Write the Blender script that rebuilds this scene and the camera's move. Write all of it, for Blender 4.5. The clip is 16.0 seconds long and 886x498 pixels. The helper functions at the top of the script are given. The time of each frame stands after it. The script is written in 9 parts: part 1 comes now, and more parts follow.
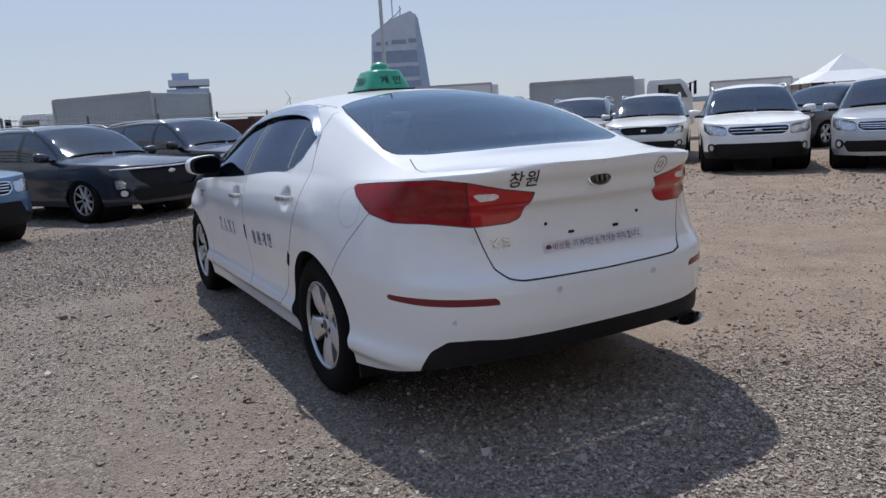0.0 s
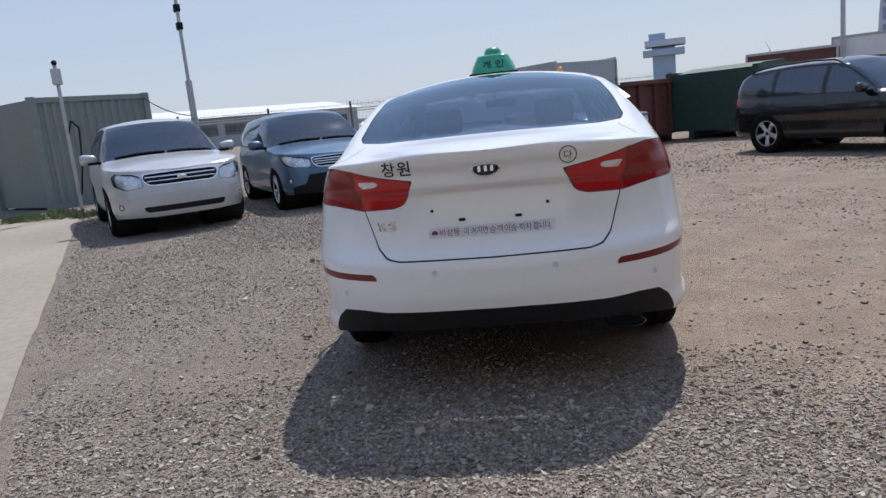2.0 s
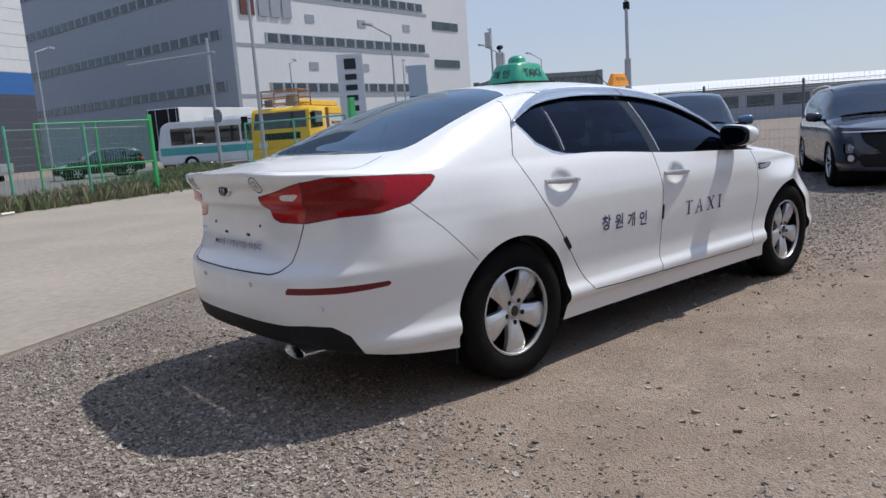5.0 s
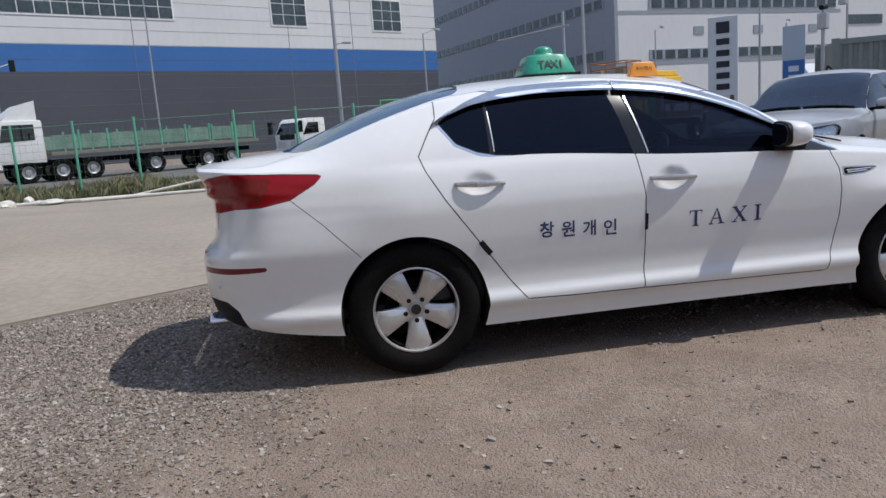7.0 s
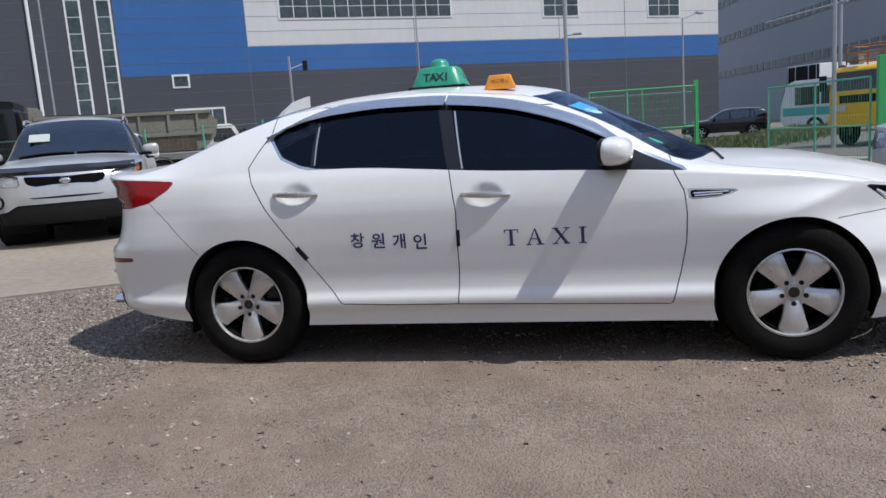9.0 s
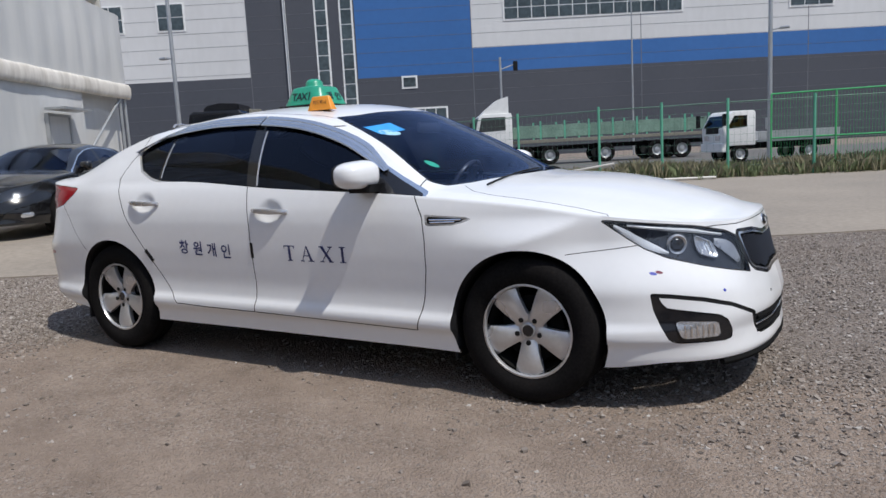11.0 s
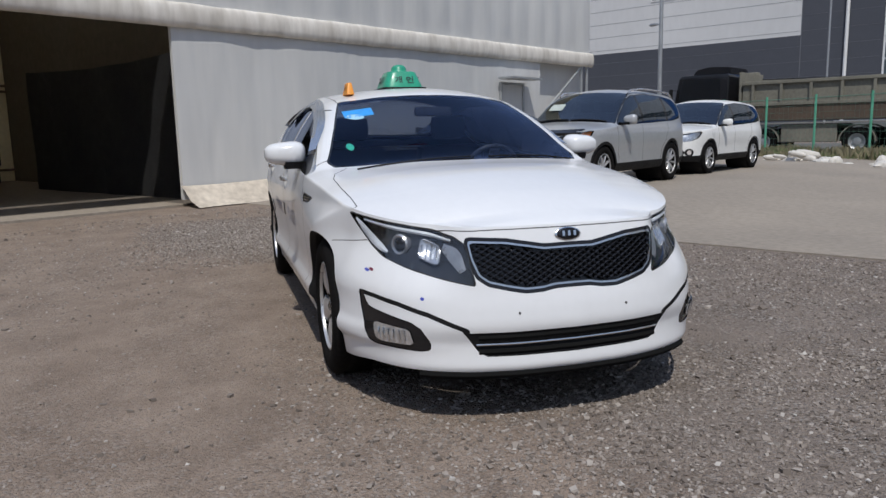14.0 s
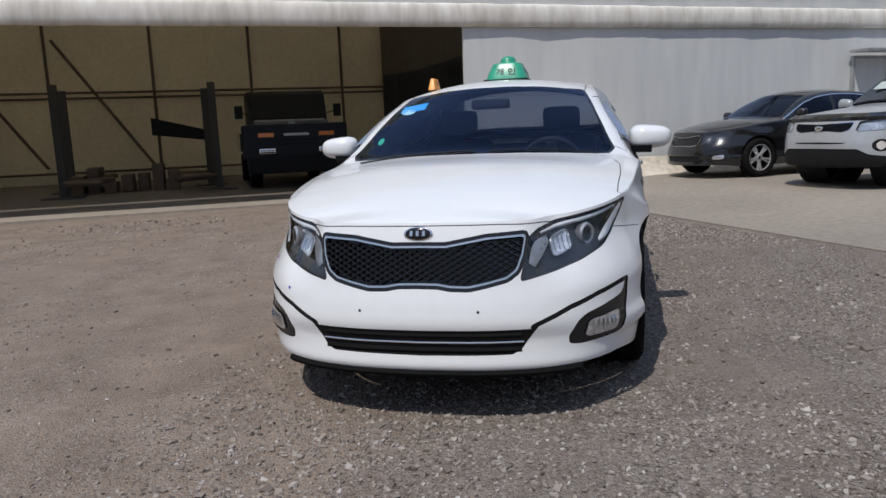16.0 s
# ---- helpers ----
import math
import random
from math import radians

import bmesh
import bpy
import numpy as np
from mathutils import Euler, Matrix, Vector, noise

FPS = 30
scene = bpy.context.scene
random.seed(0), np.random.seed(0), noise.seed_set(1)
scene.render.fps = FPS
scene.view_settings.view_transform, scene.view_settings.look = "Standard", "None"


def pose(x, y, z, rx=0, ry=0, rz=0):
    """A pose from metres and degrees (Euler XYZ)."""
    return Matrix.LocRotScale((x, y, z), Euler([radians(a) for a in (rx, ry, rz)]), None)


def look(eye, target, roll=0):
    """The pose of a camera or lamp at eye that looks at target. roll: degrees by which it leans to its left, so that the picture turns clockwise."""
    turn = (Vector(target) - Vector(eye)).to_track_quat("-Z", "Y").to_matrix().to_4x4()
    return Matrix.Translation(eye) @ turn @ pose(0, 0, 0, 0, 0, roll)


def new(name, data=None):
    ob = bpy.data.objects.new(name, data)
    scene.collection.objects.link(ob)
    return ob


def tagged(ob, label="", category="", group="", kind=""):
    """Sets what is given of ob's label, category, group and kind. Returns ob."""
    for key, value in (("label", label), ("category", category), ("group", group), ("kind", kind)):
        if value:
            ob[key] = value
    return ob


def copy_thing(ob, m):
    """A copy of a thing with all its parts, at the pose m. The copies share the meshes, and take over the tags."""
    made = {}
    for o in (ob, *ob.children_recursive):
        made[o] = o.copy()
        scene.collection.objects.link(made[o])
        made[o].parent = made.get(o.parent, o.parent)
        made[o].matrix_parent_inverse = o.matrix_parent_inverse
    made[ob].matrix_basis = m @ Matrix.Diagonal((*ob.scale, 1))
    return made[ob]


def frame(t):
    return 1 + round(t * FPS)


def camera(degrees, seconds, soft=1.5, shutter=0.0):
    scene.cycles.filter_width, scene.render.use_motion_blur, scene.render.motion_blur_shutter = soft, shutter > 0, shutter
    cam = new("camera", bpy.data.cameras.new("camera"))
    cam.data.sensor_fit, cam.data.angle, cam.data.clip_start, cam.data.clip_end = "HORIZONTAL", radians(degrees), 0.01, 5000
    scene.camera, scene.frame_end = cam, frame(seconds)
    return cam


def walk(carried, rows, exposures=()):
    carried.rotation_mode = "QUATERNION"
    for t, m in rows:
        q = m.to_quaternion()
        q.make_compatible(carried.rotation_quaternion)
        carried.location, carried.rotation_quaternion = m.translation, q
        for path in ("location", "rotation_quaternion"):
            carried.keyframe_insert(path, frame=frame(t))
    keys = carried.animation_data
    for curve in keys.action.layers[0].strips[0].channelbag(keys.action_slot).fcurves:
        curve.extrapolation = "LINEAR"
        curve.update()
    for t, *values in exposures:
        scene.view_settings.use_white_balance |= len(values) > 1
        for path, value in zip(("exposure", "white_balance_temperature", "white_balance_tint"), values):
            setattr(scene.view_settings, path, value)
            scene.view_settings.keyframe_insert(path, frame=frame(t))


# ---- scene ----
cam = camera(62.7, 16.0)
PATH = [
    (0, (-4.643, 1.976, 1.287), (-2.922, 1.021, 0.928), -3.4),
    (0.5, (-4.952, 1.488, 1.291), (-3.14, 0.719, 0.936), -3.1),
    (1, (-5.215, 0.984, 1.288), (-3.282, 0.604, 0.943), -4.9),
    (1.5, (-5.31, 0.417, 1.28), (-3.349, 0.333, 0.894), -5.5),
    (2, (-5.371, -0.171, 1.241), (-3.42, 0.078, 0.878), -5.9),
    (2.5, (-5.26, -0.785, 1.223), (-3.364, -0.265, 0.852), -5.8),
    (3, (-5.119, -1.375, 1.218), (-3.317, -0.581, 0.87), -4.7),
    (3.5, (-4.874, -1.913, 1.209), (-3.185, -0.898, 0.867), -3.2),
    (4, (-4.582, -2.433, 1.209), (-3.007, -1.247, 0.872), -3.3),
    (4.2, (-4.446, -2.626, 1.224), (-2.919, -1.38, 0.886), -3.6),
    (6.3, (-2.598, -4.026, 1.176), (-1.923, -2.167, 0.881), -4.2),
    (6.5, (-2.401, -4.139, 1.206), (-1.808, -2.252, 0.905), -4.4),
    (7, (-1.84, -4.305, 1.209), (-1.504, -2.361, 0.878), -4.1),
    (7.5, (-1.253, -4.48, 1.223), (-1.313, -2.507, 0.905), -3.4),
    (8, (-0.651, -4.515, 1.208), (-0.792, -2.545, 0.894), -2.8),
    (8.5, (-0.072, -4.526, 1.193), (-0.374, -2.572, 0.886), -3.7),
    (9, (0.501, -4.457, 1.18), (0.083, -2.526, 0.872), -4.0),
    (9.5, (1.053, -4.37, 1.183), (0.573, -2.454, 0.87), -4.5),
    (10, (1.615, -4.236, 1.179), (0.982, -2.364, 0.872), -4.8),
    (10.2, (1.833, -4.141, 1.166), (1.151, -2.287, 0.857), -4.2),
    (12.3, (3.842, -2.87, 1.152), (2.339, -1.576, 0.89), -4.8),
    (12.5, (3.975, -2.71, 1.171), (2.441, -1.46, 0.88), -5.3),
    (13, (4.361, -2.274, 1.181), (2.685, -1.222, 0.891), -4.5),
    (13.5, (4.625, -1.805, 1.154), (2.847, -0.943, 0.844), -2.1),
    (14, (4.852, -1.328, 1.153), (2.967, -0.742, 0.835), -1.3),
    (14.5, (4.961, -0.867, 1.133), (2.995, -0.688, 0.816), -2.0),
    (15, (4.985, -0.328, 1.13), (3.011, -0.338, 0.808), -2.3),
    (15.5, (5.008, 0.218, 1.119), (3.061, -0.102, 0.794), -2.5),
    (16, (4.93, 0.731, 1.125), (3.009, 0.274, 0.807), -2.4),
]
walk(cam, [(t, look(eye, target, roll)) for t, eye, target, roll in PATH],
     [(0, 0.40), (0.6, 0.51), (4.2, 0.49), (6.3, 0.27), (10.2, 0.31), (12.4, 0.03), (14.0, -0.05), (16.0, 0.0)])

# ---- world and light ----
SUN_DIR = Vector((0.57, -0.16, 1.0)).normalized()
world = bpy.data.worlds.new("sky_world")
scene.world = world
world.use_nodes = True
wn = world.node_tree
sky = wn.nodes.new("ShaderNodeTexSky")
sky.sky_type = "NISHITA"
sky.sun_disc = False
sky.sun_elevation = math.asin(SUN_DIR.z)
sky.sun_rotation = math.atan2(SUN_DIR.x, SUN_DIR.y)
sky.air_density, sky.dust_density, sky.ozone_density = 1.0, 1.0, 2.0
# thin high haze veils the blue: pale all round, bluer overhead
geo_w, sep_w, ramp_w, mix_w = (wn.nodes.new("ShaderNode" + k) for k in ("TexCoord", "SeparateXYZ", "ValToRGB", "Mix"))
wn.links.new(geo_w.outputs["Generated"], sep_w.inputs[0]), wn.links.new(sep_w.outputs[2], ramp_w.inputs[0])
for q, c in ((0.0, (3.15, 3.50, 4.10)), (0.12, (2.80, 3.28, 4.15)), (0.40, (2.45, 3.10, 4.5)), (1.0, (2.25, 3.1, 5.2))):
    e = ramp_w.color_ramp.elements.new(q) if q not in (0.0, 1.0) else ramp_w.color_ramp.elements[0 if q == 0 else -1]
    e.color = (*c, 1)
mix_w.data_type = "RGBA"
mix_w.inputs[0].default_value = 0.88
wn.links.new(sky.outputs[0], mix_w.inputs[6]), wn.links.new(ramp_w.outputs[0], mix_w.inputs[7])
wn.links.new(mix_w.outputs[2], wn.nodes["Background"].inputs[0])
wn.nodes["Background"].inputs[1].default_value = 0.12
sun = new("sun", bpy.data.lights.new("sun", "SUN"))
sun.data.energy, sun.data.angle, sun.data.color = 3.1, radians(0.6), (1.0, 0.965, 0.90)
sun.matrix_world = look(SUN_DIR * 60, (0, 0, 0))
scene.view_settings.exposure = 0.0

# ---- materials ----
def mk(name, col, rough=0.6, metal=0.0, var=0.12, s1=2.0, s2=30.0, bump=0.0, bs=60.0, coat=0.0, spec=0.5, tint=None, streak=0.0):
    """A Principled surface whose colour wanders at two scales, with fine relief."""
    m = bpy.data.materials.new(name)
    m.use_nodes = True
    t = m.node_tree
    p = t.nodes["Principled BSDF"]
    p.inputs["Roughness"].default_value, p.inputs["Metallic"].default_value = rough, metal
    p.inputs["Coat Weight"].default_value, p.inputs["Coat Roughness"].default_value = coat, 0.05
    p.inputs["Specular IOR Level"].default_value = spec
    co = t.nodes.new("ShaderNodeTexCoord")
    n1, n2 = t.nodes.new("ShaderNodeTexNoise"), t.nodes.new("ShaderNodeTexNoise")
    n1.inputs["Scale"].default_value, n2.inputs["Scale"].default_value = s1, s2
    n1.inputs["Detail"].default_value, n2.inputs["Detail"].default_value = 4, 5
    src = co.outputs["Object"]
    if streak:
        mp = t.nodes.new("ShaderNodeMapping")
        mp.inputs["Scale"].default_value = (1, 1, streak)
        t.links.new(src, mp.inputs[0])
        src = mp.outputs[0]
    for n in (n1, n2):
        t.links.new(src, n.inputs["Vector"])
    add = t.nodes.new("ShaderNodeMath")
    add.operation = "ADD"
    t.links.new(n1.outputs[0], add.inputs[0]), t.links.new(n2.outputs[0], add.inputs[1])
    ramp = t.nodes.new("ShaderNodeMapRange")
    ramp.inputs[1].default_value, ramp.inputs[2].default_value = 0.65, 1.35
    t.links.new(add.outputs[0], ramp.inputs[0])
    mix = t.nodes.new("ShaderNodeMix")
    mix.data_type = "RGBA"
    dark = [c * (1 - var) for c in col[:3]]
    light = [min(1, c * (1 + var)) for c in (tint or col)[:3]]
    mix.inputs[6].default_value, mix.inputs[7].default_value = (*dark, 1), (*light, 1)
    t.links.new(ramp.outputs[0], mix.inputs[0])
    t.links.new(mix.outputs[2], p.inputs["Base Color"])
    rr = t.nodes.new("ShaderNodeMapRange")
    rr.inputs[1].default_value, rr.inputs[2].default_value = 0.3, 0.7
    rr.inputs[3].default_value, rr.inputs[4].default_value = max(0.02, rough * 0.85), min(1, rough * 1.15)
    t.links.new(n1.outputs[0], rr.inputs[0]), t.links.new(rr.outputs[0], p.inputs["Roughness"])
    if bump:
        b, n3 = t.nodes.new("ShaderNodeBump"), t.nodes.new("ShaderNodeTexNoise")
        n3.inputs["Scale"].default_value, n3.inputs["Detail"].default_value = bs, 6
        t.links.new(src, n3.inputs["Vector"])
        b.inputs["Strength"].default_value, b.inputs["Distance"].default_value = bump, 0.02
        t.links.new(n3.outputs[0], b.inputs["Height"]), t.links.new(b.outputs[0], p.inputs["Normal"])
    return m


def mk_glass(name, tint, rough=0.0, blue=(1, 1, 1), ior=1.5, film=0.0):
    """Thin tinted glass: what lies behind it shows through the tint, and the pane mirrors by Fresnel."""
    m = bpy.data.materials.new(name)
    m.use_nodes = True
    t = m.node_tree
    t.nodes.clear()
    out, mix = t.nodes.new("ShaderNodeOutputMaterial"), t.nodes.new("ShaderNodeMixShader")
    tr, gl, fr = t.nodes.new("ShaderNodeBsdfTransparent"), t.nodes.new("ShaderNodeBsdfGlossy"), t.nodes.new("ShaderNodeLayerWeight")
    # a thin pane mirrors alike from both sides: Schlick's curve over the facing angle
    pw, cv = t.nodes.new("ShaderNodeMath"), t.nodes.new("ShaderNodeMapRange")
    pw.operation = "POWER"
    pw.inputs[1].default_value = 5.0
    tr.inputs[0].default_value = (*tint, 1)
    # blue puts the sky's blue into the colour of the reflections
    gl.inputs["Color"].default_value, gl.inputs["Roughness"].default_value = (*blue, 1), rough
    fr.inputs[0].default_value = 0.5
    cv.inputs[3].default_value, cv.inputs[4].default_value = ((ior - 1) / (ior + 1)) ** 2, 1.0
    t.links.new(fr.outputs["Facing"], pw.inputs[0]), t.links.new(pw.outputs[0], cv.inputs[0])
    src = cv.outputs[0]
    # film adds mirroring at every angle, so that more sky shows
    if film:
        ad = t.nodes.new("ShaderNodeMath")
        ad.operation, ad.use_clamp = "ADD", True
        ad.inputs[1].default_value = film
        t.links.new(src, ad.inputs[0])
        src = ad.outputs[0]
    t.links.new(src, mix.inputs[0]), t.links.new(tr.outputs[0], mix.inputs[1])
    t.links.new(gl.outputs[0], mix.inputs[2]), t.links.new(mix.outputs[0], out.inputs[0])
    return m


M_PAINT = mk("white_car_paint", (0.75, 0.755, 0.765), 0.22, var=0.02, s1=1.5, s2=25, coat=0.5)
M_GAP = mk("panel_gap", (0.02, 0.02, 0.022), 0.8)
M_BLACK = mk("black_plastic", (0.012, 0.012, 0.013), 0.6, var=0.25, bump=0.15, bs=300, spec=0.18)
M_GLOSSBLACK = mk("gloss_black", (0.012, 0.012, 0.014), 0.12, var=0.1)
M_CHROME = mk("chrome", (0.78, 0.79, 0.80), 0.20, 1.0, var=0.05)
M_ALLOY = mk("alloy", (0.58, 0.58, 0.59), 0.30, 0.65, var=0.08, s2=60)
M_RUBBER = mk("tyre_rubber", (0.009, 0.009, 0.009), 0.85, var=0.35, s1=6, s2=80, bump=0.10, bs=150, tint=(0.012, 0.011, 0.011), spec=0.05)
M_DARKGLASS = mk_glass("tinted_glass", (0.05, 0.06, 0.09), blue=(0.62, 0.72, 0.95), ior=1.45)
M_WINDSHIELD = mk_glass("windshield_glass", (0.58, 0.63, 0.70), blue=(0.45, 0.58, 0.88), ior=1.40)
M_REARGLASS = mk_glass("rear_glass", (0.46, 0.48, 0.52), blue=(0.72, 0.87, 1.0), ior=1.6, film=0.12)
M_LENS = mk_glass("lamp_lens", (0.85, 0.87, 0.9), ior=1.5, film=0.03)
M_RED = mk("red_lamp", (0.27, 0.005, 0.011), 0.15, var=0.18, s1=8, s2=50, coat=0.15, spec=0.25)
M_REDBRIGHT = mk("bright_red_lamp", (0.40, 0.012, 0.015), 0.15, var=0.15, s1=8, s2=50, coat=0.4, spec=0.3)
M_REDLIGHT = mk("red_lamp_clear", (0.20, 0.013, 0.013), 0.25, var=0.25, s1=10, s2=60, coat=0.15, spec=0.25)
M_WHITELAMP = mk("white_lamp", (0.62, 0.58, 0.56), 0.15, var=0.2, s1=30, s2=120, coat=1.0)
M_REFLECTOR = mk("red_reflector", (0.15, 0.006, 0.012), 0.3, var=0.2, s2=200)
M_HOUSING = mk("lamp_housing", (0.10, 0.10, 0.11), 0.3, 0.6, var=0.3, s1=12)
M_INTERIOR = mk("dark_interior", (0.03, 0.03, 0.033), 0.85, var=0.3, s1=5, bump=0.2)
M_UNDER = mk("underbody", (0.008, 0.008, 0.008), 0.9, spec=0.1)
M_GRAPHIC = mk("dark_lettering", (0.010, 0.010, 0.018), 0.5, var=0.1)
M_GREENSIGN = mk("green_plastic", (0.02, 0.30, 0.18), 0.35, var=0.15, s1=10, coat=0.3)
M_ORANGESIGN = mk("orange_plastic", (0.80, 0.30, 0.03), 0.4, var=0.15, s1=10)
M_BLUESTICK = mk("blue_sticker", (0.03, 0.30, 0.75), 0.5, var=0.2, s1=20)
M_PALESTICK = mk("pale_blue_sticker", (0.35, 0.58, 0.70), 0.5, var=0.2, s1=20)
M_GREENSTICK = mk("green_sticker", (0.02, 0.35, 0.25), 0.5, var=0.2, s1=20)
M_STEEL = mk("galvanised_steel", (0.42, 0.43, 0.44), 0.45, 0.6, var=0.15, s1=3, s2=40)
M_GREENPAINT = mk("green_fence_paint", (0.10, 0.36, 0.24), 0.5, var=0.15, s1=3)
M_GATEGREEN = mk("bright_green_paint", (0.06, 0.42, 0.14), 0.45, var=0.12)
M_CONCRETE = mk("concrete", (0.250, 0.215, 0.176), 0.9, var=0.14, s1=0.5, s2=14, bump=0.2, bs=40, tint=(0.292, 0.252, 0.208))


# ---- mesh helpers ----
def part(name, bm, material, parent=None, label="", smooth=False):
    """Links a bmesh as one mesh object, under a thing or a part."""
    me = bpy.data.meshes.new(name)
    bm.to_mesh(me)
    bm.free()
    for m in (material if isinstance(material, (list, tuple)) else [material]):
        me.materials.append(m)
    if smooth:
        me.polygons.foreach_set("use_smooth", [True] * len(me.polygons))
        if smooth != "all":
            me.set_sharp_from_angle(angle=radians(40))
    ob = new(name, me)
    if parent:
        ob.parent = parent
    if label:
        ob["label"] = label
    return ob


def thing(name, label, category, group="", m=None, kind=""):
    ob = new(name)
    ob.empty_display_size = 0.2
    if m is not None:
        ob.matrix_basis = m
    return tagged(ob, label, category, group, kind)


def box(bm, x0, x1, y0, y1, z0, z1, bevel=0.0, m=None):
    r = bmesh.ops.create_cube(bm, size=1.0)
    vs = r["verts"]
    for v in vs:
        v.co = Vector(((x0 + x1) / 2 + v.co.x * (x1 - x0), (y0 + y1) / 2 + v.co.y * (y1 - y0), (z0 + z1) / 2 + v.co.z * (z1 - z0)))
    if bevel:
        es = {e for v in vs for e in v.link_edges}
        r = bmesh.ops.bevel(bm, geom=list(es), offset=bevel, segments=2, affect="EDGES", profile=0.6)
        vs = list({v for f in r["faces"] for v in f.verts} | {v for v in vs if v.is_valid})
    if m is not None:
        bmesh.ops.transform(bm, matrix=m, verts=vs)
    return vs


def boxm(x0, x1, y0, y1, z0, z1, bevel=0.0):
    bm = bmesh.new()
    box(bm, x0, x1, y0, y1, z0, z1, bevel)
    return bm


def rod(bm, a, b, r, n=8, r2=None):
    a, b = Vector(a), Vector(b)
    d = b - a
    m = Matrix.Translation((a + b) / 2) @ d.to_track_quat("Z", "Y").to_matrix().to_4x4()
    return bmesh.ops.create_cone(bm, cap_ends=True, segments=n, radius1=r, radius2=r if r2 is None else r2, depth=d.length, matrix=m)["verts"]


def tube(bm, pts, r, n=8):
    """One bent bar of round section along some points."""
    rings = []
    for k, p in enumerate(pts):
        d = (pts[min(k + 1, len(pts) - 1)] - pts[max(k - 1, 0)]).normalized()
        a = d.cross(Vector((0, 0, 1)) if abs(d.z) < 0.9 else Vector((1, 0, 0))).normalized()
        b = d.cross(a)
        rings.append([bm.verts.new(p + (a * math.cos(2 * math.pi * j / n) + b * math.sin(2 * math.pi * j / n)) * r) for j in range(n)])
    for p, q in zip(rings, rings[1:]):
        for j in range(n):
            bm.faces.new((p[j], p[(j + 1) % n], q[(j + 1) % n], q[j]))
    bm.faces.new(rings[0]), bm.faces.new(rings[-1])
    bmesh.ops.recalc_face_normals(bm, faces=bm.faces)


def lathe(bm, prof, n=32, axis="y", close=False):
    """Turns (radius, along) points about an axis."""
    rings = []
    for r, h in prof:
        ring = []
        for k in range(n):
            a = 2 * math.pi * k / n
            c, s = r * math.cos(a), r * math.sin(a)
            ring.append(bm.verts.new({"y": (c, h, s), "z": (c, s, h), "x": (h, c, s)}[axis]))
        rings.append(ring)
    pairs = list(zip(rings, rings[1:])) + ([(rings[-1], rings[0])] if close else [])
    for p, q in pairs:
        for k in range(n):
            bm.faces.new((p[k], p[(k + 1) % n], q[(k + 1) % n], q[k]))
    return rings


def prism(bm, pts, y0, y1, axis="y"):
    """A polygon of (a, b) drawn out between two values of an axis."""
    def put(p, h):
        return {"y": (p[0], h, p[1]), "x": (h, p[0], p[1]), "z": (p[0], p[1], h)}[axis]
    lo, hi = [bm.verts.new(put(p, y0)) for p in pts], [bm.verts.new(put(p, y1)) for p in pts]
    n = len(pts)
    bm.faces.new(lo), bm.faces.new(hi[::-1])
    for k in range(n):
        bm.faces.new((lo[k], hi[k], hi[(k + 1) % n], lo[(k + 1) % n]))
    bmesh.ops.recalc_face_normals(bm, faces=bm.faces)
    return lo + hi


def grid_mesh(name, verts, faces, material, parent=None, smooth=False):
    me = bpy.data.meshes.new(name)
    me.from_pydata([tuple(map(float, v)) for v in verts], [], [tuple(map(int, f)) for f in faces])
    me.materials.append(material)
    if smooth:
        me.polygons.foreach_set("use_smooth", [True] * len(me.polygons))
    ob = new(name, me)
    if parent:
        ob.parent = parent
    return ob


def pchip(xs, ys):
    """A smooth curve through points, with no overshoot. Returns a function of arrays."""
    x, y = np.array(xs, float), np.array(ys, float)
    h, d = np.diff(x), np.diff(y) / np.diff(x)
    m = np.zeros_like(y)
    for k in range(1, len(x) - 1):
        if d[k - 1] * d[k] > 0:
            w1, w2 = 2 * h[k] + h[k - 1], h[k] + 2 * h[k - 1]
            m[k] = (w1 + w2) / (w1 / d[k - 1] + w2 / d[k])
    m[0], m[-1] = d[0], d[-1]

    def f(q):
        q = np.clip(np.asarray(q, float), x[0], x[-1])
        k = np.clip(np.searchsorted(x, q) - 1, 0, len(x) - 2)
        t = (q - x[k]) / h[k]
        return (2 * t**3 - 3 * t**2 + 1) * y[k] + (t**3 - 2 * t**2 + t) * h[k] * m[k] + (3 * t**2 - 2 * t**3) * y[k + 1] + (t**3 - t**2) * h[k] * m[k + 1]
    return f


def poly_dist(px, py, poly):
    """Signed distance of points to a polygon, negative inside."""
    p = np.array(poly, float)
    best, inside = np.full(len(px), 1e9), np.zeros(len(px), bool)
    for (ax, ay), (bx, by) in zip(p, np.roll(p, -1, 0)):
        ex, ey = bx - ax, by - ay
        t = np.clip(((px - ax) * ex + (py - ay) * ey) / (ex * ex + ey * ey + 1e-12), 0, 1)
        best = np.minimum(best, np.hypot(px - ax - t * ex, py - ay - t * ey))
        cross = ((ay > py) != (by > py)) & (px < ex * (py - ay) / (ey + 1e-12 * (ey == 0)) + ax)
        inside ^= cross
    return np.where(inside, -best, best)


def line_dist(px, py, line):
    """Unsigned distance of points to an open line."""
    best = np.full(len(px), 1e9)
    for (ax, ay), (bx, by) in zip(line, line[1:]):
        ex, ey = bx - ax, by - ay
        t = np.clip(((px - ax) * ex + (py - ay) * ey) / (ex * ex + ey * ey + 1e-12), 0, 1)
        best = np.minimum(best, np.hypot(px - ax - t * ex, py - ay - t * ey))
    return best


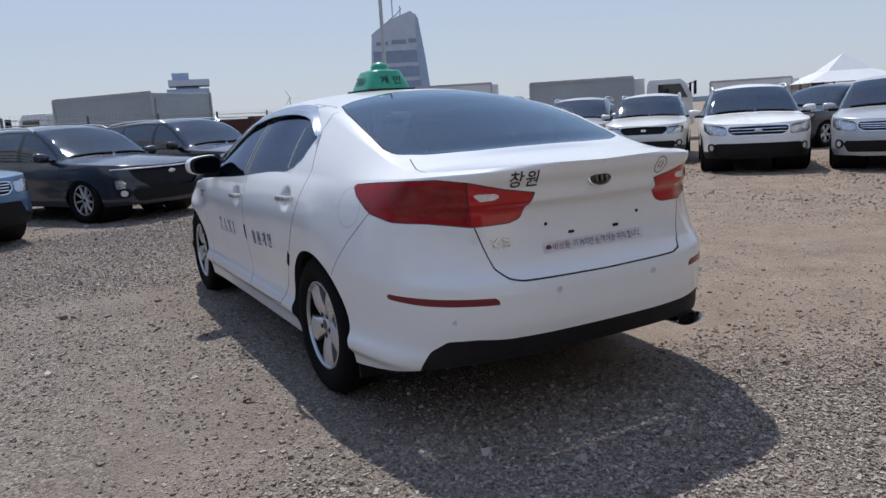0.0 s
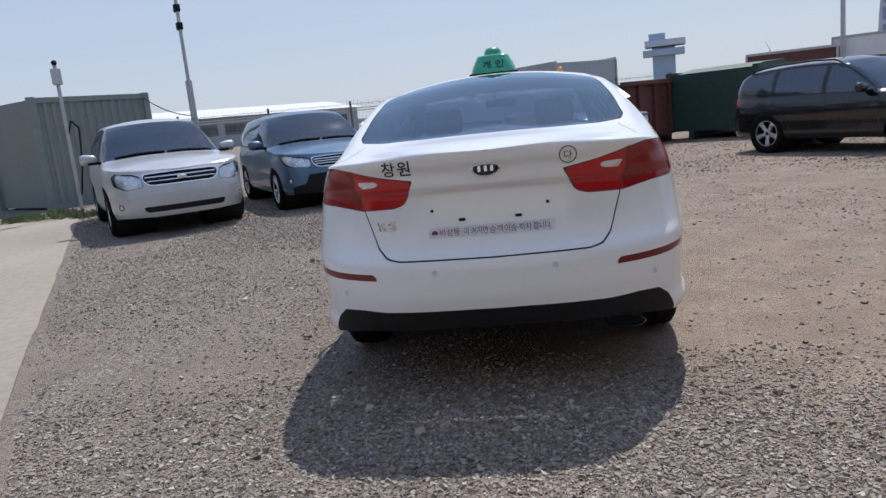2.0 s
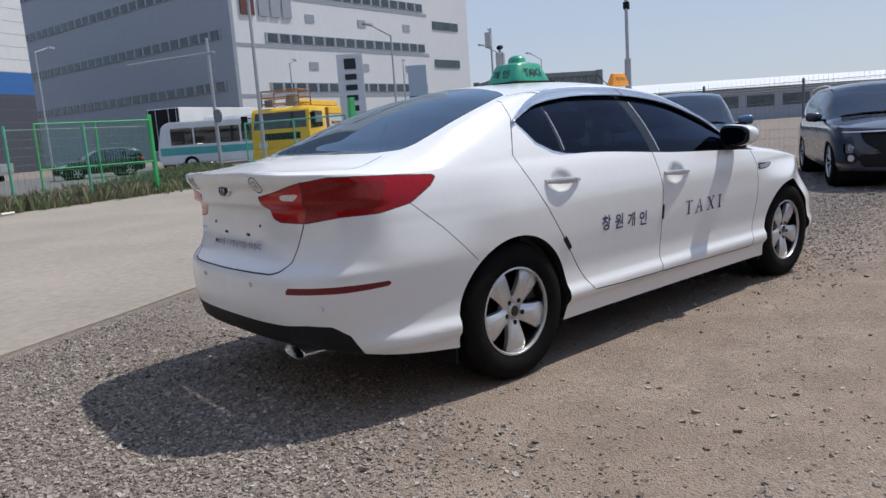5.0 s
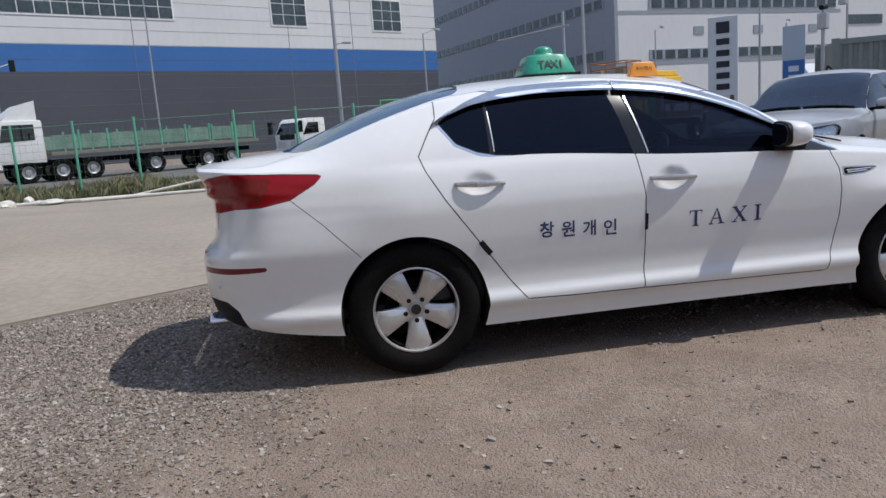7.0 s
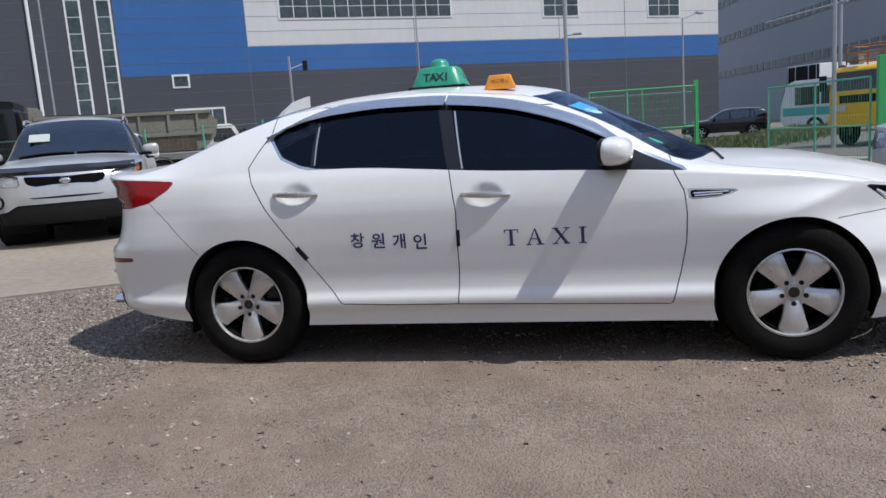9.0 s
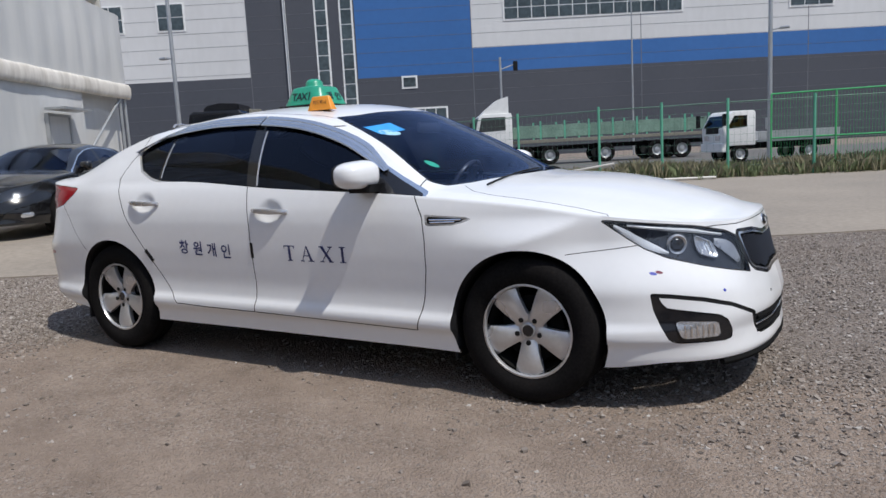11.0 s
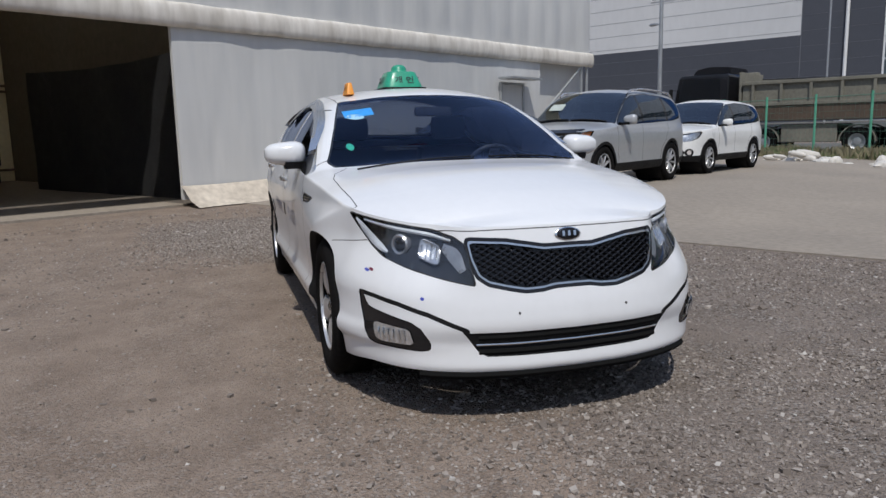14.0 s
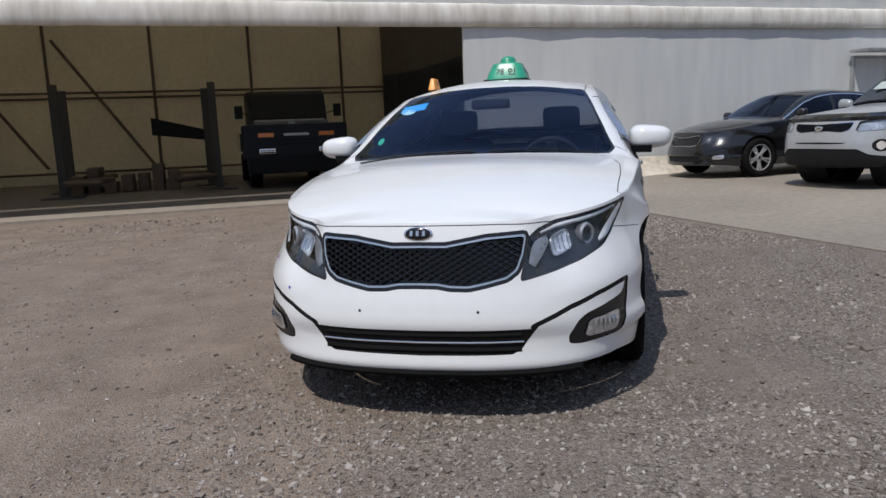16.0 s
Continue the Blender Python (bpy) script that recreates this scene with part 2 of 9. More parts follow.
# ---- car bodies ----
def car_shell(sp, nu=150, nl=34, n1=12, n2=16):
    """Half a car's skin (y >= 0) as a bmesh. Each vertex keeps its way round the plan from the tail (s), its zone and its share of the zone (a).
    Zone 0: flanks and both ends; 1: shoulder to roof rail; 2: roof rail to the middle."""
    plan = np.array(sp["plan"], float)
    idx = np.arange(len(plan))
    u = np.linspace(0, len(plan) - 1, 2000)
    px, py = pchip(idx, plan[:, 0])(u), pchip(idx, plan[:, 1])(u)
    arc = np.r_[0, np.cumsum(np.hypot(np.diff(px), np.diff(py)))]
    total = arc[-1]
    s = np.linspace(0, total, nu)
    uu = np.interp(s, arc, u)
    x, y = np.interp(s, arc, px), np.interp(s, arc, py)
    k = 9
    for _ in range(3):
        for a in (x, y):
            a[1:-1] = 0.25 * a[:-2] + 0.5 * a[1:-1] + 0.25 * a[2:]
    tx, ty = np.gradient(x), np.gradient(y)
    ln = np.hypot(tx, ty)
    nx, ny = -ty / ln, tx / ln
    nx, ny = -nx, -ny
    flip = np.where(nx * x + ny * y < 0, -1, 1)
    nx, ny = nx * flip, ny * flip
    nx[0], ny[0], nx[-1], ny[-1] = -1, 0, 1, 0
    wr, wf = np.clip(-nx, 0, 1) ** 1.5, np.clip(nx, 0, 1) ** 1.5
    ws = 1 - wr - wf
    prof = [pchip(*zip(*sp[n])) for n in ("rear", "side", "front")]
    zb, zs = pchip(idx, sp["zb"])(uu), pchip(idx, sp["zs"])(uu)
    bm = bmesh.new()
    ls, la, lz = bm.verts.layers.float.new("s"), bm.verts.layers.float.new("a"), bm.verts.layers.int.new("zone")
    rows = []
    def add_row(X, Y, Z, a, zone):
        row = []
        for q in range(nu):
            v = bm.verts.new((X[q], max(0.0, Y[q]) if 0 < q < nu - 1 else 0.0, Z[q]))
            v[ls], v[la], v[lz] = s[q], a, zone
            row.append(v)
        rows.append(row)
    X = Y = Z = None
    for j in range(nl):
        w = j / (nl - 1)
        Z = zb + (zs - zb) * w
        ins = wr * prof[0](Z) + ws * prof[1](Z) + wf * prof[2](Z)
        step = lambda q: np.clip(q, 0, 1) ** 2 * (3 - 2 * np.clip(q, 0, 1))
        tuck = np.zeros(nu)
        for amount, z0, z1, c0, c1, c2, c3, nose in sp.get("tucks", ()):
            T = total - s if nose else s
            tuck = np.maximum(tuck, amount * step((Z - z0) / (z1 - z0)) * step((T - c0) / (c1 - c0)) * step((c3 - T) / (c3 - c2)))
        ins = ins + tuck
        X, Y = x - nx * ins, y - ny * ins
        add_row(X, Y, Z, w, 0)
    rx, rdy, rdz = (np.array(c, float) for c in zip(*sp["rail"]))
    edge = np.clip(Y / 0.45, 0, 1)
    RY, RZ = Y - pchip(rx, rdy)(X) * edge, Z + pchip(rx, rdz)(X) * edge
    CX = pchip(idx, sp["cx"])(uu)
    CZ = pchip(*zip(*sp["cz"]))(CX)
    for j in range(1, n1 + 1):
        a = j / n1
        bulge = sp.get("bulge", 0.07) * 4 * a * (1 - a) * (RZ - Z)
        add_row(X, Y + (RY - Y) * a + bulge, Z + (RZ - Z) * a, a, 1)
    for j in range(1, n2 + 1):
        b = j / n2
        add_row(X + (CX - X) * (1 - (1 - b) ** 2), RY * (1 - b), RZ + (CZ - RZ) * (1 - (1 - b) ** sp.get("crown", 2.1)), b, 2)
    for p, q in zip(rows, rows[1:]):
        for c in range(nu - 1):
            bm.faces.new((p[c], p[c + 1], q[c + 1], q[c]))
    bmesh.ops.remove_doubles(bm, verts=[v for v in bm.verts if v.co.y < 1e-4], dist=1e-4)
    bmesh.ops.dissolve_degenerate(bm, edges=bm.edges, dist=1e-5)
    bm.faces.ensure_lookup_table()
    bm.normal_update()
    if sum(f.normal.y * f.calc_area() for f in bm.faces) < 0:
        bmesh.ops.reverse_faces(bm, faces=bm.faces)
    bm.faces.layers.int.new("part")
    return bm, total


def shell_fields(bm, total):
    ls, la, lz = bm.verts.layers.float["s"], bm.verts.layers.float["a"], bm.verts.layers.int["zone"]
    n = len(bm.verts)
    out = np.empty((n, 6))
    for k, v in enumerate(bm.verts):
        v.index = k
        out[k] = (v.co.x, v.co.y, v.co.z, v[ls], v[la], v[lz])
    return out


def shell_cut(bm, total, func, number, zones=(0, 1, 2), where=None):
    """Cuts the skin where func's field is nought, and gives the faces inside (negative) the part's number."""
    lp = bm.faces.layers.int["part"]
    F = shell_fields(bm, total)
    val = func(F[:, 0], F[:, 1], F[:, 2], F[:, 3], total - F[:, 3])
    ok = lambda f: any(v[lz] in zones for v in f.verts) and (where is None or where(f.calc_center_median()))
    ls, la, lz = bm.verts.layers.float["s"], bm.verts.layers.float["a"], bm.verts.layers.int["zone"]
    bm.faces.index_update()
    fval = {}
    eps = 4e-4
    val = np.where(np.abs(val) < eps, 0.0, val)
    vd = {v: val[k] for k, v in enumerate(bm.verts)}
    touched = [f for f in bm.faces if ok(f) and min(vd[v] for v in f.verts) < 0]
    crossing = {e for f in touched for e in f.edges if vd[e.verts[0]] * vd[e.verts[1]] < 0}
    for e in crossing:
        a, b = e.verts
        t = vd[a] / (vd[a] - vd[b])
        sv, av, zv = a[ls] + t * (b[ls] - a[ls]), a[la] + t * (b[la] - a[la]), min(a[lz], b[lz])
        _, nv = bmesh.utils.edge_split(e, a, t)
        vd[nv] = 0.0
        nv[ls], nv[la], nv[lz] = sv, av, zv
    inside = []
    for f in touched:
        vals = [vd[v] for v in f.verts]
        on = [k for k, q in enumerate(vals) if q == 0]
        if max(vals) > 0 and len(on) >= 2:
            a, b = on[0], on[-1]
            if len(on) > 2:
                pairs = [(p, q) for p in on for q in on if 1 < q - p < len(vals) - 1]
                if not pairs:
                    continue
                a, b = pairs[0]
            if 1 < b - a < len(vals) - 1:
                nf, _ = bmesh.utils.face_split(f, f.verts[a], f.verts[b])
                for g in (f, nf):
                    if sum(vd[v] for v in g.verts) < 0:
                        inside.append(g)
                continue
        if sum(vals) < 0:
            inside.append(f)
    if number is not None:
        for f in inside:
            f[lp] = number
    return inside


def side_dist(px, py, line):
    """Distance of points to an open line, negative on its right."""
    best, sign = np.full(len(px), 1e9), np.ones(len(px))
    for (ax, ay), (bx, by) in zip(line, line[1:]):
        ex, ey = bx - ax, by - ay
        t = np.clip(((px - ax) * ex + (py - ay) * ey) / (ex * ex + ey * ey + 1e-12), 0, 1)
        d = np.hypot(px - ax - t * ex, py - ay - t * ey)
        cr = ex * (py - ay) - ey * (px - ax)
        near = d < best - 1e-9
        best, sign = np.where(near, d, best), np.where(near, np.where(cr < 0, -1, 1), sign)
    return best * sign


def shell_seam(bm, total, pick, line, width, number, zones=(0,), where=None, closed=False):
    """A narrow gap along a line (or round a closed outline) in the plane that pick() takes from the fields."""
    dist = poly_dist if closed else side_dist
    close = lambda c: where is None or where(c)
    for off in (-width, width):
        shell_cut(bm, total, lambda X, Y, Z, S, T: dist(*pick(X, Y, Z, S, T), line) - off, None, zones, close)
    lp, lz = bm.faces.layers.int["part"], bm.verts.layers.int["zone"]
    F = shell_fields(bm, total)
    faces = [f for f in bm.faces if any(v[lz] in zones for v in f.verts) and close(f.calc_center_median())]
    mid = np.array([F[[v.index for v in f.verts]].mean(0) for f in faces])
    near = np.abs(dist(*pick(mid[:, 0], mid[:, 1], mid[:, 2], mid[:, 3], total - mid[:, 3]), line)) < width
    for f, hit in zip(faces, near):
        if hit:
            f[lp] = number


def shell_part(bm, numbers, name, material, parent, side, label="", push=0.0, keep=None):
    """Lifts the faces of some part numbers out of the skin as one mesh. side: 1 left, -1 right, 0 both halves in one."""
    lp = bm.faces.layers.int["part"]
    faces = [f for f in bm.faces if f[lp] in numbers and (keep is None or keep(f.calc_center_median()))]
    if not faces:
        return None
    index, co, no, fs = {}, [], [], []
    la, lz = bm.verts.layers.float["a"], bm.verts.layers.int["zone"]
    upper = lambda f: any(v[lz] > 0 for v in f.verts)
    for sgn in ((1, -1) if side == 0 else (side,)):
        index.clear()
        for f in faces:
            ids = []
            up = upper(f)
            for v in f.verts:
                fold = v.co.x > 1.72 and v[lz] == 0 and v[la] > 0.999
                key = (v, up) if fold else v
                if key not in index:
                    index[key] = len(co)
                    n = v.normal
                    if fold:
                        n = sum((g.normal * g.calc_area() for g in v.link_faces if upper(g) == up), Vector((0, 0, 0)))
                        n = n.normalized() if n.length > 0 else v.normal
                    p = v.co + v.normal * push
                    co.append((p.x, p.y * sgn, p.z))
                    no.append((n.x, n.y * sgn if v.co.y > 1e-3 else 0.0, n.z))
                ids.append(index[key])
            fs.append(ids if sgn > 0 else ids[::-1])
    me = bpy.data.meshes.new(name)
    me.from_pydata(co, [], fs)
    me.materials.append(material)
    me.polygons.foreach_set("use_smooth", [True] * len(me.polygons))
    me.update()
    me.normals_split_custom_set_from_vertices(no)
    ob = new(name, me)
    ob.parent = parent
    if label:
        ob["label"] = label
    return ob

# ---- ground ----
def site(s, t, z=0.0):
    """Yard axes: s away from the shed, t along it."""
    return Vector((0.857 * s - 0.515 * t, 0.515 * s + 0.857 * t, z))


YAW = math.degrees(math.atan2(0.515, 0.857))


def site_pose(s, t, z=0.0, turn=0.0):
    p = site(s, t, z)
    return pose(p.x, p.y, p.z, 0, 0, YAW + turn)


def gravel_material():
    """Crushed stone: cells of single stones over earth, with browner trodden patches."""
    m = bpy.data.materials.new("gravel")
    m.use_nodes = True
    t = m.node_tree
    p = t.nodes["Principled BSDF"]
    p.inputs["Roughness"].default_value = 0.95
    p.inputs["Specular IOR Level"].default_value = 0.2
    co = t.nodes.new("ShaderNodeTexCoord")
    def node(kind, **kw):
        n = t.nodes.new(kind)
        for k, v in kw.items():
            n.inputs[k].default_value = v
        t.links.new(co.outputs["Object"], n.inputs["Vector"])
        return n
    big = node("ShaderNodeTexNoise", Scale=0.30, Detail=4.0, Roughness=0.6)
    mid = node("ShaderNodeTexNoise", Scale=2.2, Detail=6.0, Roughness=0.7)
    v1 = node("ShaderNodeTexVoronoi", Scale=80.0)
    v2 = node("ShaderNodeTexVoronoi", Scale=200.0)
    fine = node("ShaderNodeTexNoise", Scale=160.0, Detail=4.0)
    def mixc(a, b, f, mode="MIX"):
        n = t.nodes.new("ShaderNodeMix")
        n.data_type, n.blend_type = "RGBA", mode
        for s, q in ((6, a), (7, b)):
            if isinstance(q, tuple):
                n.inputs[s].default_value = (*q, 1)
            else:
                t.links.new(q, n.inputs[s])
        if isinstance(f, float):
            n.inputs[0].default_value = f
        else:
            t.links.new(f, n.inputs[0])
        return n.outputs[2]
    def rng(src, a, b, c=0.0, d=1.0):
        n = t.nodes.new("ShaderNodeMapRange")
        n.inputs[1].default_value, n.inputs[2].default_value, n.inputs[3].default_value, n.inputs[4].default_value = a, b, c, d
        t.links.new(src, n.inputs[0])
        return n.outputs[0]
    lie = t.nodes.new("ShaderNodeSeparateXYZ")
    t.links.new(co.outputs["Object"], lie.inputs[0])
    trod = t.nodes.new("ShaderNodeMath")
    trod.operation = "ADD"
    t.links.new(rng(lie.outputs[1], 0.9, -1.3, -0.17, 0.24), trod.inputs[0]), t.links.new(big.outputs[0], trod.inputs[1])
    patch = rng(trod.outputs[0], 0.42, 0.62)
    earth = mixc((0.222, 0.170, 0.134), (0.318, 0.250, 0.199), rng(mid.outputs[0], 0.35, 0.65))
    grey = mixc((0.195, 0.160, 0.135), (0.290, 0.240, 0.203), rng(mid.outputs[0], 0.3, 0.7))
    base = mixc(grey, earth, patch)
    sep = t.nodes.new("ShaderNodeSeparateColor")
    t.links.new(v1.outputs["Color"], sep.inputs[0])
    stones = mixc(base, (0.42, 0.39, 0.36), rng(sep.outputs[0], 0.62, 1.0, 0.0, 0.85))
    stones = mixc(stones, (0.045, 0.040, 0.037), rng(sep.outputs[1], 0.62, 1.0, 0.0, 0.8))
    fields = node("ShaderNodeTexNoise", Scale=1.3, Detail=5.0, Roughness=0.65)
    # long drifts drawn out by wheels along the yard
    drawn = t.nodes.new("ShaderNodeMapping")
    drawn.inputs["Rotation"].default_value, drawn.inputs["Scale"].default_value = (0, 0, radians(-38)), (0.28, 1.5, 1.0)
    t.links.new(co.outputs["Object"], drawn.inputs[0]), t.links.new(drawn.outputs[0], fields.inputs["Vector"])
    final = mixc(mixc(stones, base, rng(patch, 0.3, 1.0, 0.0, 0.5)), base, rng(fields.outputs[0], 0.40, 0.60, 0.0, 0.8))
    t.links.new(final, p.inputs["Base Color"])
    h1 = t.nodes.new("ShaderNodeMath")
    h1.operation = "ADD"
    t.links.new(rng(v1.outputs["Distance"], 0.0, 0.6, 1.0, 0.0), h1.inputs[0])
    t.links.new(rng(v2.outputs["Distance"], 0.0, 0.6, 0.45, 0.0), h1.inputs[1])
    h2 = t.nodes.new("ShaderNodeMath")
    h2.operation = "ADD"
    t.links.new(h1.outputs[0], h2.inputs[0]), t.links.new(rng(fine.outputs[0], 0.3, 0.7, 0.0, 0.25), h2.inputs[1])
    b = t.nodes.new("ShaderNodeBump")
    b.inputs["Strength"].default_value, b.inputs["Distance"].default_value = 0.8, 0.012
    t.links.new(rng(patch, 0.3, 1.0, 0.85, 0.75), b.inputs["Strength"])
    t.links.new(h2.outputs[0], b.inputs["Height"]), t.links.new(b.outputs[0], p.inputs["Normal"])
    return m


M_GRAVEL = gravel_material()
M_ASPHALT = mk("asphalt", (0.12, 0.115, 0.108), 0.92, var=0.15, s1=0.4, s2=20, bump=0.3, bs=90)
M_TARP = mk("white_tarpaulin", (0.555, 0.56, 0.56), 0.55, var=0.045, s1=0.8, s2=5, bump=0.10, bs=3.0, streak=0.15, tint=(0.595, 0.59, 0.575))
M_SKIRT = mk("muddy_tarpaulin", (0.44, 0.375, 0.30), 0.75, var=0.25, s1=1.1, s2=8, bump=0.25, bs=6.0, tint=(0.53, 0.47, 0.39))
M_TARPDIRTY = mk("dirty_tarpaulin", (0.62, 0.565, 0.49), 0.65, var=0.2, s1=1.3, s2=7, bump=0.25, bs=6.0, streak=0.25, tint=(0.70, 0.665, 0.61))
def sheer(m, share):
    """Lets a share of the light through thin sheeting."""
    t = m.node_tree
    p, tr, mx = t.nodes["Principled BSDF"], t.nodes.new("ShaderNodeBsdfTranslucent"), t.nodes.new("ShaderNodeMixShader")
    src = p.inputs["Base Color"].links[0].from_socket
    t.links.new(src, tr.inputs[0])
    mx.inputs[0].default_value = share
    t.links.new(p.outputs[0], mx.inputs[1]), t.links.new(tr.outputs[0], mx.inputs[2])
    t.links.new(mx.outputs[0], t.nodes["Material Output"].inputs[0])
    return m


M_CREAM = sheer(mk("cream_sheeting", (0.62, 0.54, 0.38), 0.7, var=0.12, s1=0.6, s2=8), 0.5)
M_ROOFTARP = sheer(mk("thin_roof_sheeting", (0.85, 0.80, 0.68), 0.7, var=0.08, s1=0.6, s2=8), 0.5)
# much darker and browner than the cream sheeting
M_SHEDDARK = mk("dark_brown_sheeting", (0.07, 0.058, 0.045), 0.85, var=0.25, s1=0.7, s2=6)
M_RUST = mk("rusty_steel", (0.10, 0.07, 0.05), 0.8, var=0.4, s1=3, s2=30)
M_WEED = mk("weed_leaf", (0.12, 0.15, 0.065), 0.75, var=0.35, s1=1.5, s2=12, tint=(0.19, 0.225, 0.11))
M_DRYWEED = mk("dry_weed", (0.25, 0.225, 0.14), 0.8, var=0.3, s1=2)
M_PVC = mk("pale_pipe", (0.60, 0.57, 0.52), 0.5, var=0.15, s1=3)

# One sheet to the horizon.
bm = bmesh.new()
bmesh.ops.create_grid(bm, x_segments=40, y_segments=40, size=3000)
tagged(part("ground", bm, M_GRAVEL), "grey-brown crushed gravel yard running out to the horizon", "ground", kind="structure")


def flat(name, pts, z, thick, material, label, category):
    """A slab with a top at z from points in yard axes."""
    bm = bmesh.new()
    w = [site(*p) for p in pts]
    lo, hi = [bm.verts.new((v.x, v.y, z - thick)) for v in w], [bm.verts.new((v.x, v.y, z)) for v in w]
    bm.faces.new(hi)
    for k in range(len(w)):
        bm.faces.new((lo[k], lo[(k + 1) % len(w)], hi[(k + 1) % len(w)], hi[k]))
    bmesh.ops.recalc_face_normals(bm, faces=bm.faces)
    return tagged(part(name, bm, material), label, category, kind="structure")


def slab_z(q, t):
    """The apron climbs by a step's height beside the shed."""
    f, g = min(1, max(0, (t - 3.5) / 3.0)), min(1, max(0, (0.8 - q) / 2.6))
    return 0.014 + 0.135 * f * f * (3 - 2 * f) * g * g * (3 - 2 * g)


rnd = random.Random(4)
edge = [(-7.9, 3.50)] + [(-7.4 + 0.35 * k, 3.30 + 0.03 * max(0.0, 5.4 - 0.35 * k) + rnd.uniform(-0.010, 0.010)) for k in range(54)] + [(11.6, 3.30)]
slab = flat("concrete_slab", edge + [(13.2, 4.7), (13.2, 13.8), (8.0, 14.2), (5.0, 15.2), (0.4, 19.0), (-6.0, 21.6), (-7.9, 21.6)], 0.014, 0.1, M_CONCRETE, "pale dusty concrete slab beside the gravel", "pavement")
bm = bmesh.new()
bm.from_mesh(slab.data)
for axis, lo, hi in ((site(0, 1), 3.6, 7.0), (site(1, 0), -2.4, 1.2)):
    for k in range(13):
        cut_at = lo + (hi - lo) * k / 12
        bmesh.ops.bisect_plane(bm, geom=bm.verts[:] + bm.edges[:] + bm.faces[:], plane_co=axis * cut_at, plane_no=axis)
for v in bm.verts:
    if v.co.z > 0:
        v.co.z = slab_z(0.857 * v.co.x + 0.515 * v.co.y, -0.515 * v.co.x + 0.857 * v.co.y)
bm.to_mesh(slab.data)
bm.free()
# The floor's colour holds the shade inside; the sill's pale colour holds the sun.
M_SHEDFLOOR = mk("shaded_concrete", (0.11, 0.092, 0.078), 0.85, var=0.35, s1=0.8, s2=9, bump=0.2, bs=30)
flat("shed_floor", [(-8.02, -14), (-8.02, 2.7), (-8.1, 4.1), (-20.2, 4.1), (-20.2, -14)], 0.03, 0.1, M_SHEDFLOOR, "mottled concrete floor of the shed, shade put into its dark colour", "floor")
flat("threshold", [(-8.0, -14), (-8.0, 2.7), (-8.8, 2.7), (-8.8, -14)], 0.036, 0.1, M_CONCRETE, "concrete sill along the shed's opening, sunlight put into its pale colour", "floor")
flat("road", [(-40, 27), (-8, 24.5), (0.4, 22.0), (6, 17.6), (13.5, 15.5), (13.5, 3.2), (22, -2.0), (60, -6), (75, 10), (60, 40), (-40, 44)], 0.008, 0.1, M_ASPHALT, "worn grey asphalt road and forecourt outside the fence", "road")

# Loose stones thrown over the yard; thick round the taxi, thin farther off.
def stones(name, count, area, size, seed):
    rs = np.random.RandomState(seed)
    ico = bmesh.new()
    bmesh.ops.create_cube(ico, size=1.5)
    bmesh.ops.triangulate(ico, faces=ico.faces)
    bv = np.array([v.co for v in ico.verts])
    bf = np.array([[v.index for v in f.verts] for f in ico.faces])
    ico.free()
    pts = area(rs, count)
    n = len(pts)
    sz = size * np.exp(rs.randn(n) * 0.36)
    k = rs.rand(n, 3) * np.array([0.6, 0.6, 0.5]) + np.array([0.6, 0.6, 0.38])
    a = rs.rand(n) * 6.283
    jit = 1 + 0.30 * rs.randn(n, len(bv), 1).clip(-1.4, 1.4)
    v = bv[None] * jit * (sz[:, None] * k)[:, None, :]
    c, s = np.cos(a)[:, None], np.sin(a)[:, None]
    lean = (rs.randn(n) * 0.45)[:, None]
    vx, vz = v[..., 0] * np.cos(lean) - v[..., 2] * np.sin(lean), v[..., 0] * np.sin(lean) + v[..., 2] * np.cos(lean)
    x, y = vx * c - v[..., 1] * s, vx * s + v[..., 1] * c
    V = np.stack([x + pts[:, :1], y + pts[:, 1:2], vz + (sz * 0.12)[:, None]], -1).reshape(-1, 3)
    F = (bf[None] + (np.arange(n) * len(bv))[:, None, None]).reshape(-1, 3)
    me = bpy.data.meshes.new(name)
    me.vertices.add(len(V)), me.vertices.foreach_set("co", V.ravel())
    me.loops.add(F.size), me.loops.foreach_set("vertex_index", F.ravel())
    me.polygons.add(len(F)), me.polygons.foreach_set("loop_start", np.arange(0, F.size, 3))
    me.polygons.foreach_set("use_smooth", np.zeros(len(F), bool))
    me.update(calc_edges=True)
    me.materials.append(M_STONES)
    return tagged(new(name, me), "loose grey and tan crushed stones on the yard", "gravel", kind="stuff")


def stone_material():
    m = bpy.data.materials.new("stone_pieces")
    m.use_nodes = True
    t = m.node_tree
    p = t.nodes["Principled BSDF"]
    p.inputs["Roughness"].default_value, p.inputs["Specular IOR Level"].default_value = 0.95, 0.2
    g, r = t.nodes.new("ShaderNodeNewGeometry"), t.nodes.new("ShaderNodeValToRGB")
    for q, c in ((0.0, (0.125, 0.104, 0.090)), (0.35, (0.225, 0.192, 0.166)), (0.75, (0.305, 0.264, 0.232)), (0.95, (0.38, 0.34, 0.305)), (1.0, (0.47, 0.44, 0.41))):
        e = r.color_ramp.elements.new(q) if q not in (0.0, 1.0) else r.color_ramp.elements[0 if q == 0 else -1]
        e.color = (*c, 1)
    t.links.new(g.outputs["Random Per Island"], r.inputs[0]), t.links.new(r.outputs[0], p.inputs["Base Color"])
    return m


M_STONES = stone_material()


